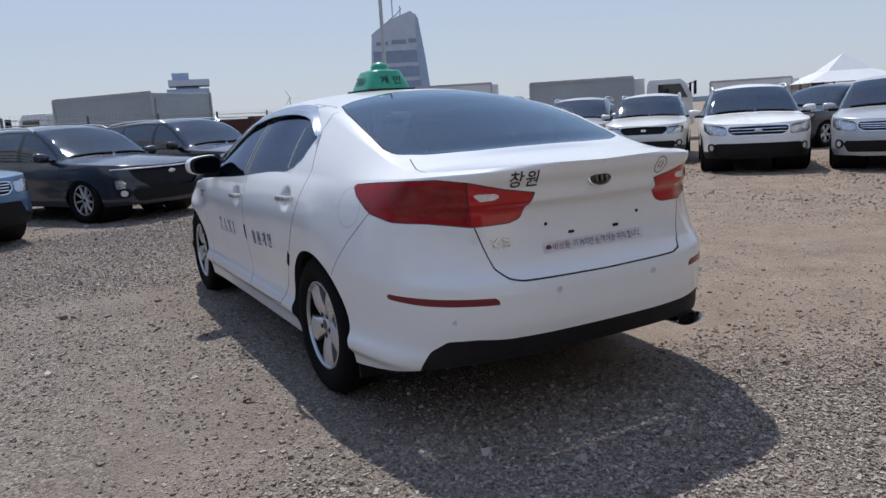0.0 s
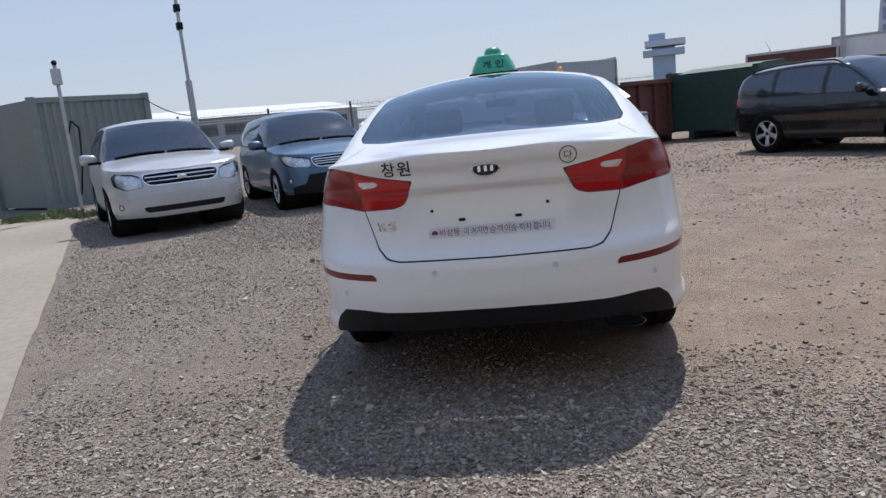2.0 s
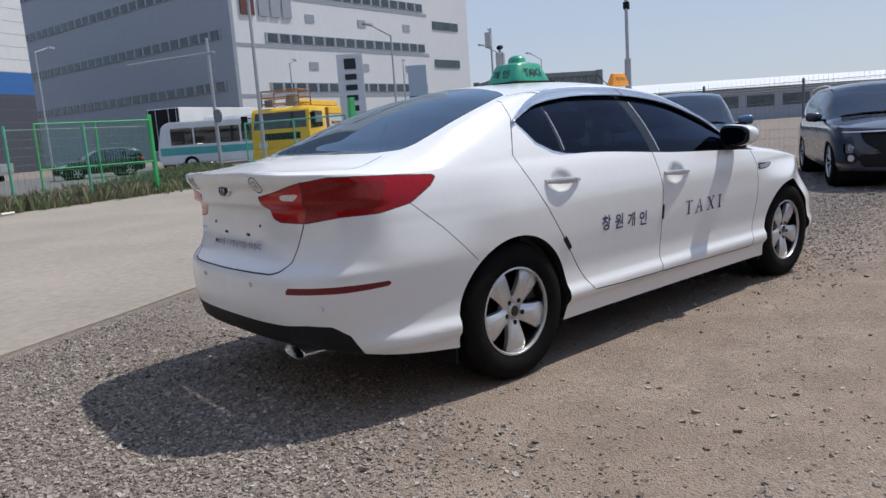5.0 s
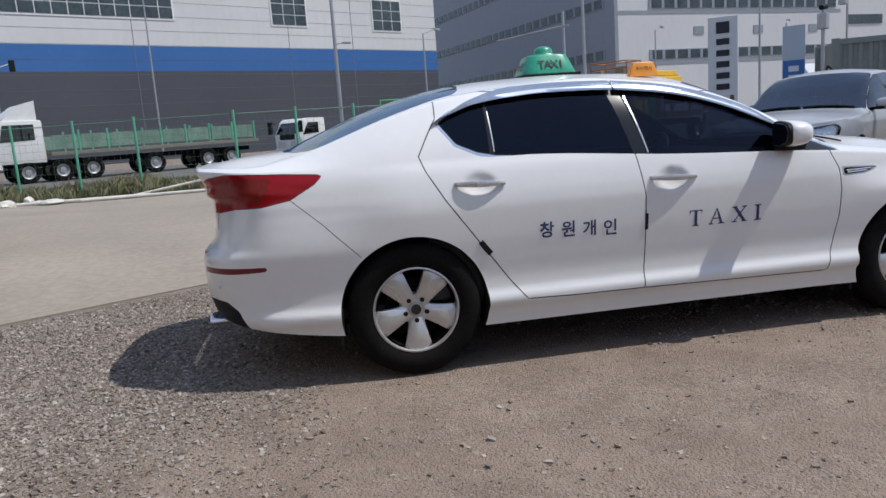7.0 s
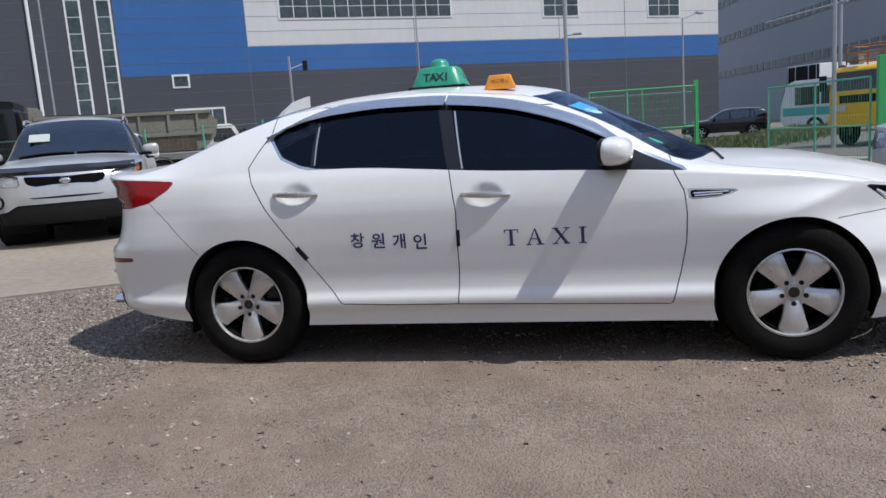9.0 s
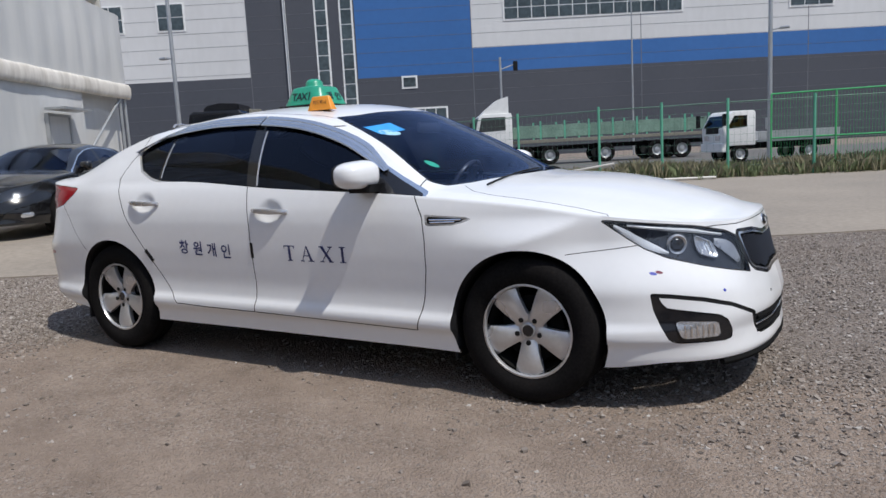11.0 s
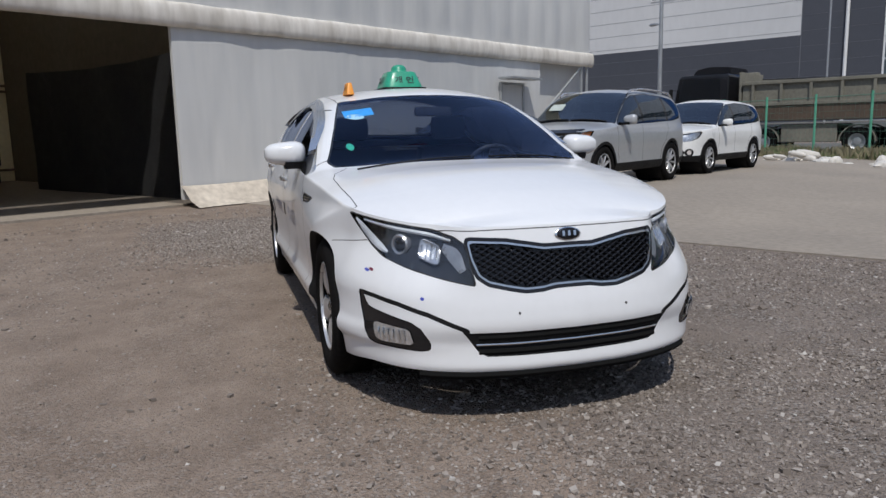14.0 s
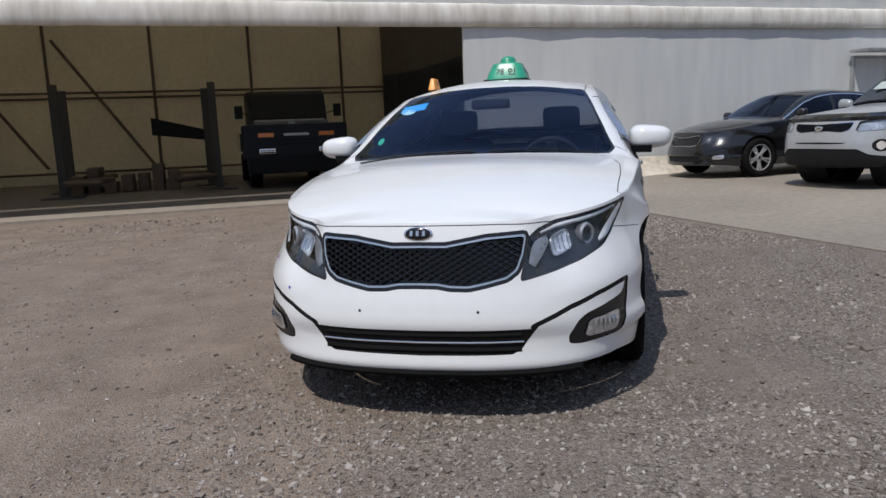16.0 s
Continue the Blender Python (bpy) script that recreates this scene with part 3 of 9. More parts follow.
def yard_area(r0, r1, thin):
    """Points between two distances of the taxi's middle, off the slab, bunched in drifts."""
    def f(rs, count):
        out = []
        while sum(map(len, out)) < count:
            a, d = rs.rand(60000) * 6.283, np.sqrt(rs.rand(60000) * (r1**2 - r0**2) + r0**2)
            x, y = d * np.cos(a), d * np.sin(a)
            s, t = 0.857 * x + 0.515 * y, -0.515 * x + 0.857 * y
            drift = 0.5 + 0.35 * np.sin(1.3 * x + 1.7 * np.sin(0.7 * y)) + 0.3 * np.sin(2.1 * y + 1.1 * np.sin(0.9 * x) + 1.0)
            rear = thin + (0.95 - thin) * np.clip((y + 1.3) / 1.4, 0, 1)
            keep = (t < 3.2 + 0.05 * rs.randn(len(t))) & (s > -7.0) & (rs.rand(len(t)) < np.clip(drift, 0.12, 1) * rear)
            out.append(np.stack([x, y], -1)[keep])
        return np.concatenate(out)[:count]
    return f


def thick_area(x0, x1, y0, y1):
    """A thick bed of crushed stone that thins out at its edges and along wheel tracks."""
    def f(rs, count):
        out = []
        while sum(map(len, out)) < count:
            x, y = x0 + rs.rand(60000) * (x1 - x0), y0 + rs.rand(60000) * (y1 - y0)
            t = -0.515 * x + 0.857 * y
            edge = np.clip((x - x0) / 0.6, 0, 1) * np.clip((x1 - x) / 1.0, 0, 1) * np.clip((y - y0) / 1.3, 0, 1) * np.clip((y1 - y) / 0.6, 0, 1)
            u = 0.75 * x - 0.66 * y
            track = 0.75 + 0.25 * np.sin(2.6 * u + 0.8 * np.sin(0.7 * x + y))
            keep = (t < 3.2) & (rs.rand(len(x)) < edge * track)
            out.append(np.stack([x, y], -1)[keep])
        return np.concatenate(out)[:count]
    return f


stones("gravel_near", 50000, yard_area(0.3, 6.4, 0.15), 0.0062, 1)
stones("gravel_bed", 85000, thick_area(-6.0, -1.8, -2.4, 3.2), 0.0056, 5)
stones("gravel_bed", 40000, thick_area(1.6, 6.6, -1.2, 4.6), 0.0062, 7)
stones("gravel_far", 26000, yard_area(6.2, 13.0, 0.5), 0.0100, 2)
stones("gravel_lumps", 500, yard_area(1.2, 8.0, 0.5), 0.0080, 3)


# ---- the shed ----
WALL_S = -7.9
ST = lambda bm: bmesh.ops.transform(bm, matrix=pose(0, 0, 0, 0, 0, YAW), verts=bm.verts)


def site_part(name, bm, material, label="", category="", kind="structure", parent=None, smooth=False):
    ST(bm)
    ob = part(name, bm, material, parent, "", smooth)
    return tagged(ob, label, category, kind=kind) if label else ob


def tarp_sheet(t0, t1, zlo, zhi, amp, period, nt, nz, s=WALL_S, sag=0.0, seed=0):
    """Sheeting stretched over posts: it swells between them and is pulled in at each. zhi is a function of t."""
    bm = bmesh.new()
    grid = []
    for i in range(nt + 1):
        t = t0 + (t1 - t0) * i / nt
        col = []
        for j in range(nz + 1):
            f = j / nz
            z = zlo + (zhi(t) - zlo) * f
            ph = math.pi * (t - t0) / period
            d = amp * abs(math.sin(ph)) ** 0.7 * (0.45 + 0.55 * math.sin(math.pi * min(1, f * 1.1))) + 0.018 * noise.noise((t * 1.3 + seed, z * 0.7, 0.3)) + 0.008 * noise.noise((t * 6, z * 1.1, seed))
            col.append(bm.verts.new((s + d, t, z)))
        grid.append(col)
    for p, q in zip(grid, grid[1:]):
        for j in range(nz):
            bm.faces.new((p[j], q[j], q[j + 1], p[j + 1]))
    back = [[bm.verts.new((s - 0.08, v.co.y, v.co.z)) for v in (col[0], col[-1])] for col in grid]
    for (p, q), (c1, c2) in zip(zip(back, back[1:]), zip(grid, grid[1:])):
        bm.faces.new((p[0], p[1], q[1], q[0]))
        bm.faces.new((c1[-1], c2[-1], q[1], p[1]))
        bm.faces.new((c2[0], c1[0], p[0], q[0]))
    for c, b in ((grid[0], back[0]), (grid[-1], back[-1])):
        bm.faces.new([b[0], *c, b[1]])
    bmesh.ops.recalc_face_normals(bm, faces=bm.faces)
    return bm


OPEN_T, CORNER_T, BAND_Z = 2.60, 15.8, 2.94
top_line = lambda t: 5.15 + (CORNER_T - t) * 0.02
site_part("wall_shed_lower", tarp_sheet(OPEN_T, CORNER_T - 2.6, 0.12, lambda t: BAND_Z + 0.1, 0.014, 1.55, 150, 20), M_TARP, "white stretched tarpaulin wall of the shed", "wall", smooth=True)
site_part("wall_shed_upper", tarp_sheet(-16, CORNER_T, BAND_Z + 0.25, top_line, 0.05, 0.775, 260, 12, seed=5), M_TARP, "white tarpaulin upper wall above the padded band", "wall", smooth=True)
bm = bmesh.new()
grid = []
for i in range(321):
    t = -16 + (CORNER_T + 16.05) * i / 320
    col = []
    w1, w2 = noise.noise((t * 1.9, 0, 1)), noise.noise((t * 4.5, 3, 1))
    for j in range(13):
        a = math.pi * (j / 12 - 0.5)
        z = BAND_Z + 0.19 + 0.20 * math.sin(a) + 0.010 * w1
        col.append(bm.verts.new((WALL_S + 0.03 + (0.10 + 0.014 * w1 + 0.010 * w2) * max(0, math.cos(a)) ** 0.6, t, z)))
    grid.append(col)
for p, q in zip(grid, grid[1:]):
    for j in range(12):
        bm.faces.new((p[j], q[j], q[j + 1], p[j + 1]))
for c in (grid[0], grid[-1]):
    bm.faces.new(c)
bmesh.ops.recalc_face_normals(bm, faces=bm.faces)
site_part("trim_shed_band", bm, M_TARPDIRTY, "grimy rolled fabric band round the shed", "trim", smooth=True)
# ground skirt below the sheeting
bm = bmesh.new()
grid = []
for i in range(121):
    t = OPEN_T - 0.05 + (CORNER_T - 2.6 - OPEN_T) * i / 120
    w = noise.noise((t * 1.1, 7, 2))
    z0 = slab_z(WALL_S, t)
    grid.append([bm.verts.new(p) for p in ((WALL_S + 0.02, t, z0 + 0.34 + 0.02 * w), (WALL_S + 0.13, t, z0 + 0.27 + 0.03 * w), (WALL_S + 0.30 + 0.05 * w, t, z0 + 0.10), (WALL_S + 0.55 + 0.09 * w, t, z0 + 0.004))])
for p, q in zip(grid, grid[1:]):
    for j in range(3):
        bm.faces.new((p[j], q[j], q[j + 1], p[j + 1]))
bmesh.ops.recalc_face_normals(bm, faces=bm.faces)
site_part("trim_shed_skirt", bm, M_SKIRT, "dusty sheeting skirt at the shed's foot", "trim", smooth=True)
# recessed bay at the far corner, with its posts and brace
bm = bmesh.new()
box(bm, WALL_S - 0.35, WALL_S - 0.25, CORNER_T - 2.6, CORNER_T, 0.0, BAND_Z + 0.1)
site_part("wall_shed_bay", bm, M_TARP, "set-back tarpaulin bay at the shed's corner", "wall")
bm = bmesh.new()
for t in (CORNER_T - 0.15, CORNER_T - 0.45):
    rod(bm, (WALL_S, t, 0), (WALL_S, t, BAND_Z), 0.04)
rod(bm, (WALL_S, CORNER_T - 0.5, BAND_Z - 0.05), (WALL_S, CORNER_T - 2.4, 1.6), 0.035)
site_part("trim_shed_posts", bm, M_STEEL, "steel corner posts and brace of the shed", "trim")
# inside: roof, back and side sheeting with its frames
BACK_S, SIDE_T = -20.0, 4.0
bm = bmesh.new()
box(bm, BACK_S - 0.2, BACK_S, -16, SIDE_T, 0, 7)
site_part("wall_shed_back", bm, M_CREAM, "cream sheeting back wall inside the shed", "wall")
bm = bmesh.new()
box(bm, BACK_S, WALL_S - 0.1, -14.2, -14.0, 0, 7)
site_part("wall_shed_far_side", bm, M_CREAM, "cream sheeting side wall inside the shed", "wall")
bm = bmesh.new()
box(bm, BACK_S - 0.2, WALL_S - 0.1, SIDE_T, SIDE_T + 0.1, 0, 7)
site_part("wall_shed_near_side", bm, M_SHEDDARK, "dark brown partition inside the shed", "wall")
bm = bmesh.new()
box(bm, BACK_S - 0.4, WALL_S - 0.05, -16, CORNER_T, 6.6, 6.7)
site_part("roof_shed", bm, M_ROOFTARP, "sheeting roof of the shed", "roof")
bm = bmesh.new()
box(bm, BACK_S, WALL_S - 0.4, CORNER_T - 0.1, CORNER_T, 0, 6.6)
site_part("wall_shed_end", bm, M_TARP, "tarpaulin end wall of the shed", "wall")
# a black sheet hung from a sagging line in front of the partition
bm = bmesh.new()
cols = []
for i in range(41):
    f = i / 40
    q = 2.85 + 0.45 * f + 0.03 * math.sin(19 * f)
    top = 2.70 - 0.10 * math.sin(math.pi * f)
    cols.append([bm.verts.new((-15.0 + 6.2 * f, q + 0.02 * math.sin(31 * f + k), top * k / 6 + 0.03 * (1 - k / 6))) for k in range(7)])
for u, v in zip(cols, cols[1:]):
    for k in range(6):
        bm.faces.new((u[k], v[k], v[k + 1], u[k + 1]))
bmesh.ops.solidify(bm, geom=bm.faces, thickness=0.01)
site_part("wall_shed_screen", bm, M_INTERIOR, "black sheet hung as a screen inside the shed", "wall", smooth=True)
bm = bmesh.new()
for t in np.arange(-12.0, 4.0, 2.92):
    rod(bm, (BACK_S + 0.07, t, 0), (BACK_S + 0.07, t, 6.5), 0.045, 6)
for z in (2.56, 2.72, 0.35):
    rod(bm, (BACK_S + 0.10, -14, z), (BACK_S + 0.10, SIDE_T, z), 0.035, 6)
rod(bm, (BACK_S + 0.12, -5.95, 4.25), (BACK_S + 0.12, -3.44, 0.5), 0.045, 6)
rod(bm, (BACK_S + 0.12, -8.9, 4.25), (BACK_S + 0.12, -6.4, 0.5), 0.045, 6)
for q in (-11, -14, -17):
    rod(bm, (q, -13.93, 0), (q, -13.93, 6.5), 0.05, 6)
rod(bm, (BACK_S, -13.9, 2.6), (-8.2, -13.9, 2.6), 0.04, 6)
site_part("trim_shed_frames", bm, M_RUST, "brown steel frame tubes behind the sheeting", "trim")
# small side door with its hood
bm = bmesh.new()
t0 = 11.35
for a in ((t0, t0 + 0.06, 0.3, 2.36), (t0 + 0.94, t0 + 1.0, 0.3, 2.36)):
    box(bm, WALL_S + 0.02, WALL_S + 0.10, a[0], a[1], a[2], a[3])
box(bm, WALL_S + 0.02, WALL_S + 0.10, t0 + 0.06, t0 + 0.94, 2.30, 2.36)
d1 = site_part("door_1", bm, M_STEEL, "grey steel door frame let into the tarpaulin wall", "door")
bm = bmesh.new()
box(bm, WALL_S + 0.03, WALL_S + 0.07, t0 + 0.06, t0 + 0.94, 0.3, 2.30)
site_part("door_leaf", bm, M_TARP, parent=d1)
bm = bmesh.new()
box(bm, WALL_S + 0.10, WALL_S + 0.55, t0 - 0.12, t0 + 1.2, 2.42, 2.47)
site_part("door_hood", bm, M_STEEL, parent=d1)


# ---- fences ----
def mesh_fence(name, pts, height, label, paint, wire=0.0025, pitch=0.16, row=0.10, posts=2.4, top=False, post_r=0.03, mesh=None):
    """A welded-mesh fence: posts, rails and every wire, along points in yard axes."""
    fence = thing(name, label, "fence")
    for (s0, t0), (s1, t1) in zip(pts, pts[1:]):
        a, b = site(s0, t0), site(s1, t1)
        run = b - a
        n = max(1, round(run.length / posts))
        for k in range(n):
            p, q = a + run * (k / n), a + run * ((k + 1) / n)
            bm = bmesh.new()
            rod(bm, (p.x, p.y, 0), (p.x, p.y, height + 0.08), post_r, 8)
            part("post", bm, paint, fence)
            vs, fs = [], []
            d = (q - p).normalized()
            side = Vector((-d.y, d.x, 0))

            def wirebox(c0, c1, r):
                ax = (c1 - c0).normalized()
                u = side if abs(ax.z) > 0.5 else Vector((0, 0, 1))
                w = ax.cross(u)
                i = len(vs)
                for c in (c0, c1):
                    for e in (u * r, w * r, -u * r - w * r * 0.3):
                        vs.append(c + e)
                for j in range(3):
                    fs.append((i + j, i + (j + 1) % 3, i + 3 + (j + 1) % 3, i + 3 + j))
            L = (q - p).length
            for j in range(int(L / pitch) + 1):
                c = p + d * min(L, j * pitch)
                wirebox(Vector((c.x, c.y, 0.08)), Vector((c.x, c.y, height + (0.12 if top else 0))), wire)
            for j in range(int((height - 0.1) / (row * 2)) + 1):
                z = 0.1 + j * row * 2
                wirebox(Vector((p.x, p.y, z)), Vector((q.x, q.y, z)), wire)
            if top:
                for z in (height + 0.01, height - 0.10, height - 0.16):
                    wirebox(Vector((p.x, p.y, z)), Vector((q.x, q.y, z)), 0.012 if z < height else 0.006)
            if not top:
                wirebox(Vector((p.x, p.y, height - 0.02)), Vector((q.x, q.y, height - 0.02)), 0.011)
            grid_mesh("mesh_panel", vs, fs, mesh or paint, fence)
    return fence


M_FENCEWIRE = mk("dull_green_wire", (0.10, 0.20, 0.15), 0.6, var=0.2)
M_FENCEGREY = mk("dark_fence_wire", (0.16, 0.17, 0.17), 0.6, 0.3, var=0.15)
mesh_fence("green_fence", [(-9.5, 23.2), (-3.0, 20.9), (0.45, 18.9), (2.9, 16.9), (4.9, 15.3), (8.0, 14.3), (12.2, 13.75)], 1.95, "green welded mesh fence with posts along the slab", M_GREENPAINT, wire=0.0028, posts=1.85, post_r=0.036, mesh=M_FENCEWIRE)
mesh_fence("grey_fence", [(13.4, 1.0), (13.4, -22.0)], 1.72, "dark mesh fence with spiked top behind the parked cars", M_FENCEGREY, pitch=0.10, posts=2.1, top=True)


def gate(name, p0, p1, height, paint, label):
    g = thing(name, label, "gate")
    a, b = site(*p0), site(*p1)
    d = (b - a)
    n = d.normalized()
    for f in (0.0, 0.5, 1.0):
        bm = bmesh.new()
        c = a + d * f
        rod(bm, (c.x, c.y, 0.05), (c.x, c.y, height), 0.025)
        part("stile", bm, paint, g)
    for z in (0.1, height * 0.45, height):
        bm = bmesh.new()
        rod(bm, (a.x, a.y, z), (b.x, b.y, z), 0.02)
        part("rail", bm, paint, g)
    vs, fs = [], []
    L = d.length
    for k in range(int(L / 0.07)):
        c = a + n * (k * 0.07)
        i = len(vs)
        for z in (0.1, height):
            vs += [(c.x - 0.003, c.y, z), (c.x + 0.003, c.y, z), (c.x, c.y + 0.004, z)]
        fs += [(i, i + 1, i + 4, i + 3), (i + 1, i + 2, i + 5, i + 4), (i + 2, i, i + 3, i + 5)]
    grid_mesh("mesh_panel", vs, fs, paint, g)
    return g


gate("mesh_gate", (11.4, 10.05), (11.2, 7.1), 1.75, M_GREENPAINT, "green framed mesh gate leaf standing half open")
gate("mesh_gate", (12.2, 13.7), (9.4, 14.9), 2.1, M_GATEGREEN, "bright green framed mesh gate leaf folded back")
for p, h, w in (((11.3, 6.95), 2.15, 0.07), ((12.25, 13.75), 2.25, 0.06)):
    g = site(*p)
    bm = bmesh.new()
    box(bm, g.x - w, g.x + w, g.y - w, g.y + w, 0, h, 0.012)
    tagged(part("gate_post", bm, M_GATEGREEN), "bright green square steel gate post", "gate post", "gate posts")
g = site(11.9, 5.3)
bm = bmesh.new()
rod(bm, (g.x, g.y, 0), (g.x, g.y, 1.45), 0.045, 10)
rod(bm, (g.x, g.y, 0), (g.x, g.y, 0.05), 0.16, 12)
tagged(part("gate_post", bm, M_RUST), "dark weathered steel post on a base plate", "gate post", "gate posts")


# ---- weeds ----
def weeds(name, pts, count, width, height, material, seed, label):
    rs = np.random.RandomState(seed)
    P = np.array(pts, float)
    seg = np.r_[0, np.cumsum(np.hypot(*np.diff(P, axis=0).T))]
    V, F = [], []
    for k in range(count):
        q = rs.rand() * seg[-1]
        s, t = np.interp(q, seg, P[:, 0]), np.interp(q, seg, P[:, 1])
        s, t = s + rs.randn() * width, t + rs.randn() * width
        c = site(s, t)
        clump = 0.5 + 0.5 * math.sin(q * 2.3 + seed) * math.sin(q * 0.9)
        h = height * (0.35 + 0.65 * rs.rand()) * (0.55 + 0.6 * clump)
        for _ in range(5):
            a, lean = rs.rand() * 6.28, rs.rand() * 0.6
            w = 0.006 + 0.014 * rs.rand()
            dx, dy = math.cos(a), math.sin(a)
            b = Vector((c.x + rs.randn() * 0.05, c.y + rs.randn() * 0.05, 0.0))
            mid = b + Vector((dx * lean * h * 0.35, dy * lean * h * 0.35, h * 0.6))
            tip = b + Vector((dx * lean * h, dy * lean * h, h * (1 - 0.3 * lean)))
            side = Vector((-dy, dx, 0)) * w
            i = len(V)
            V += [b - side * 0.5, b + side * 0.5, mid + side, tip, mid - side]
            F.append((i, i + 1, i + 2, i + 3, i + 4))
    ob = grid_mesh(name, V, F, material)
    return tagged(ob, label, "weeds", kind="stuff")


FENCE_LINE = [(-8, 22.9), (-3.0, 21.2), (0.45, 19.3), (2.9, 17.4), (4.9, 15.8), (8.0, 14.8), (12.4, 14.3)]
weeds("weeds_green", FENCE_LINE, 4600, 0.40, 0.50, M_WEED, 1, "green weeds growing rank along the fence")
weeds("weeds_dry", FENCE_LINE, 2400, 0.42, 0.62, M_DRYWEED, 2, "dry brown grass among the weeds by the fence")
weeds("weeds_roadside", [(12.5, 14.3), (15.5, 16.5), (20, 19), (28, 24)], 3000, 0.6, 0.6, M_WEED, 3, "green weeds on the verge beyond the gate")
weeds("weeds_gate", [(11.7, 4.6), (11.2, 3.4), (10.6, 3.0)], 160, 0.15, 0.22, M_WEED, 6, "thin weeds at the slab's corner")

# ---- wheels ----
def tyre_bm(r, rim, w, n=48):
    bm = bmesh.new()
    h = w / 2
    prof = [(rim - 0.01, -h * 0.7), (rim + 0.012, -h * 0.86), (rim + 0.35 * (r - rim), -h), (r - 0.035, -h * 0.97), (r - 0.010, -h * 0.80), (r, -h * 0.5),
            (r - 0.006, -h * 0.32), (r - 0.006, -h * 0.28), (r, -h * 0.2), (r, h * 0.2), (r - 0.006, h * 0.28), (r - 0.006, h * 0.32), (r, h * 0.5), (r - 0.010, h * 0.80),
            (r - 0.035, h * 0.97), (rim + 0.35 * (r - rim), h), (rim + 0.012, h * 0.86), (rim - 0.01, h * 0.7)]
    lathe(bm, prof, n)
    bmesh.ops.recalc_face_normals(bm, faces=bm.faces)
    return bm


def spoke_bm(rim, count, w0, w1, depth, twist=0.0, split=0.0):
    """Spokes of a wheel that faces +y, widest at the rim where w1 is the greater."""
    bm = bmesh.new()
    for k in range(count):
        a0 = 2 * math.pi * k / count - math.pi / 2
        for off in ((-split, split) if split else (0.0,)):
            pts = []
            for q in range(9):
                f = q / 8
                rr = rim * 0.20 + (rim * 0.985 - rim * 0.20) * f
                a = a0 + off * (0.45 + 0.55 * f) + twist * f
                hw = (w0 + (w1 - w0) * f**1.4) / 2
                y = depth * (1 - 0.28 * (1 - f) ** 2) - 0.016 * f**4
                c, s = math.cos(a), math.sin(a)
                ring = []
                for side, dy in ((-1, -0.03), (-1, -0.006), (-0.55, 0.006), (0.55, 0.006), (1, -0.006), (1, -0.03)):
                    ring.append(bm.verts.new((c * rr - s * hw * side, y + dy, s * rr + c * hw * side)))
                pts.append(ring)
            for p, q in zip(pts, pts[1:]):
                for j in range(5):
                    bm.faces.new((p[j], p[j + 1], q[j + 1], q[j]))
    bmesh.ops.recalc_face_normals(bm, faces=bm.faces)
    return bm


def wheel(parent, x, y, r, rim, w, side, style="five", n=48):
    """A wheel under its car: tyre, rim barrel, spokes, hub and nuts. side: +1 faces +y."""
    base = pose(x, y, r, 0, 0, 0 if side > 0 else 180)
    tyre = part("wheel", tyre_bm(r, rim, w, n), M_RUBBER, parent, "black rubber tyre with an alloy rim", smooth=True)
    tyre.matrix_basis = base
    bm = bmesh.new()
    h = w / 2
    lathe(bm, [(rim + 0.004, h * 0.80), (rim + 0.006, h * 0.86), (rim - 0.002, h * 0.88), (rim - 0.008, h * 0.76), (rim - 0.004, h * 0.6)], n)
    bmesh.ops.recalc_face_normals(bm, faces=bm.faces)
    part("rim", bm, M_ALLOY, tyre, smooth=True)
    # Barrel and disc near black: the shade behind the spokes is in the colour.
    bm = bmesh.new()
    lathe(bm, [(rim - 0.017, h * 0.72), (rim - 0.028, -h * 0.7), (rim, -h * 0.8)], n)
    part("rim_barrel", bm, M_UNDER, tyre, "inside of the rim, near black for the shade behind the spokes", smooth=True)
    bm = bmesh.new()
    lathe(bm, [(0.001, h * 0.1), (rim * 0.72, h * 0.1), (rim * 0.72, -h * 0.1), (rim - 0.03, -h * 0.5)], 32)
    part("brake_disc", bm, M_UNDER, tyre, smooth=True)
    cfg = {"five": (5, 0.074, 0.150, 0.0, 0.0), "ten": (5, 0.03, 0.035, 0.0, 0.16), "star": (5, 0.05, 0.045, 0.0, 0.10), "multi": (9, 0.03, 0.036, 0.0, 0.0), "steel": (8, 0.07, 0.09, 0.0, 0.0)}[style]
    part("spokes", spoke_bm(rim, cfg[0], cfg[1], cfg[2], h * 0.80, cfg[3], cfg[4]), M_ALLOY, tyre, smooth=True)
    bm = bmesh.new()
    lathe(bm, [(0.001, h * 0.70), (0.030, h * 0.70), (0.036, h * 0.62), (0.074, h * 0.56), (0.080, h * 0.3)], 24)
    part("hub", bm, M_ALLOY, tyre, smooth=True)
    bm = bmesh.new()
    lathe(bm, [(0.001, h * 0.725), (0.024, h * 0.722), (0.028, h * 0.69)], 20)
    part("centre_cap", bm, M_GLOSSBLACK, tyre, "dark centre cap")
    if style == "five":
        for k in range(5):
            a = 2 * math.pi * k / 5 - math.pi / 2
            c, s = 0.056 * math.cos(a), 0.056 * math.sin(a)
            bm = bmesh.new()
            rod(bm, (c, h * 0.5, s), (c, h * 0.70, s), 0.012, 10)
            part("wheel_nut", bm, M_BLACK, tyre)
    return tyre


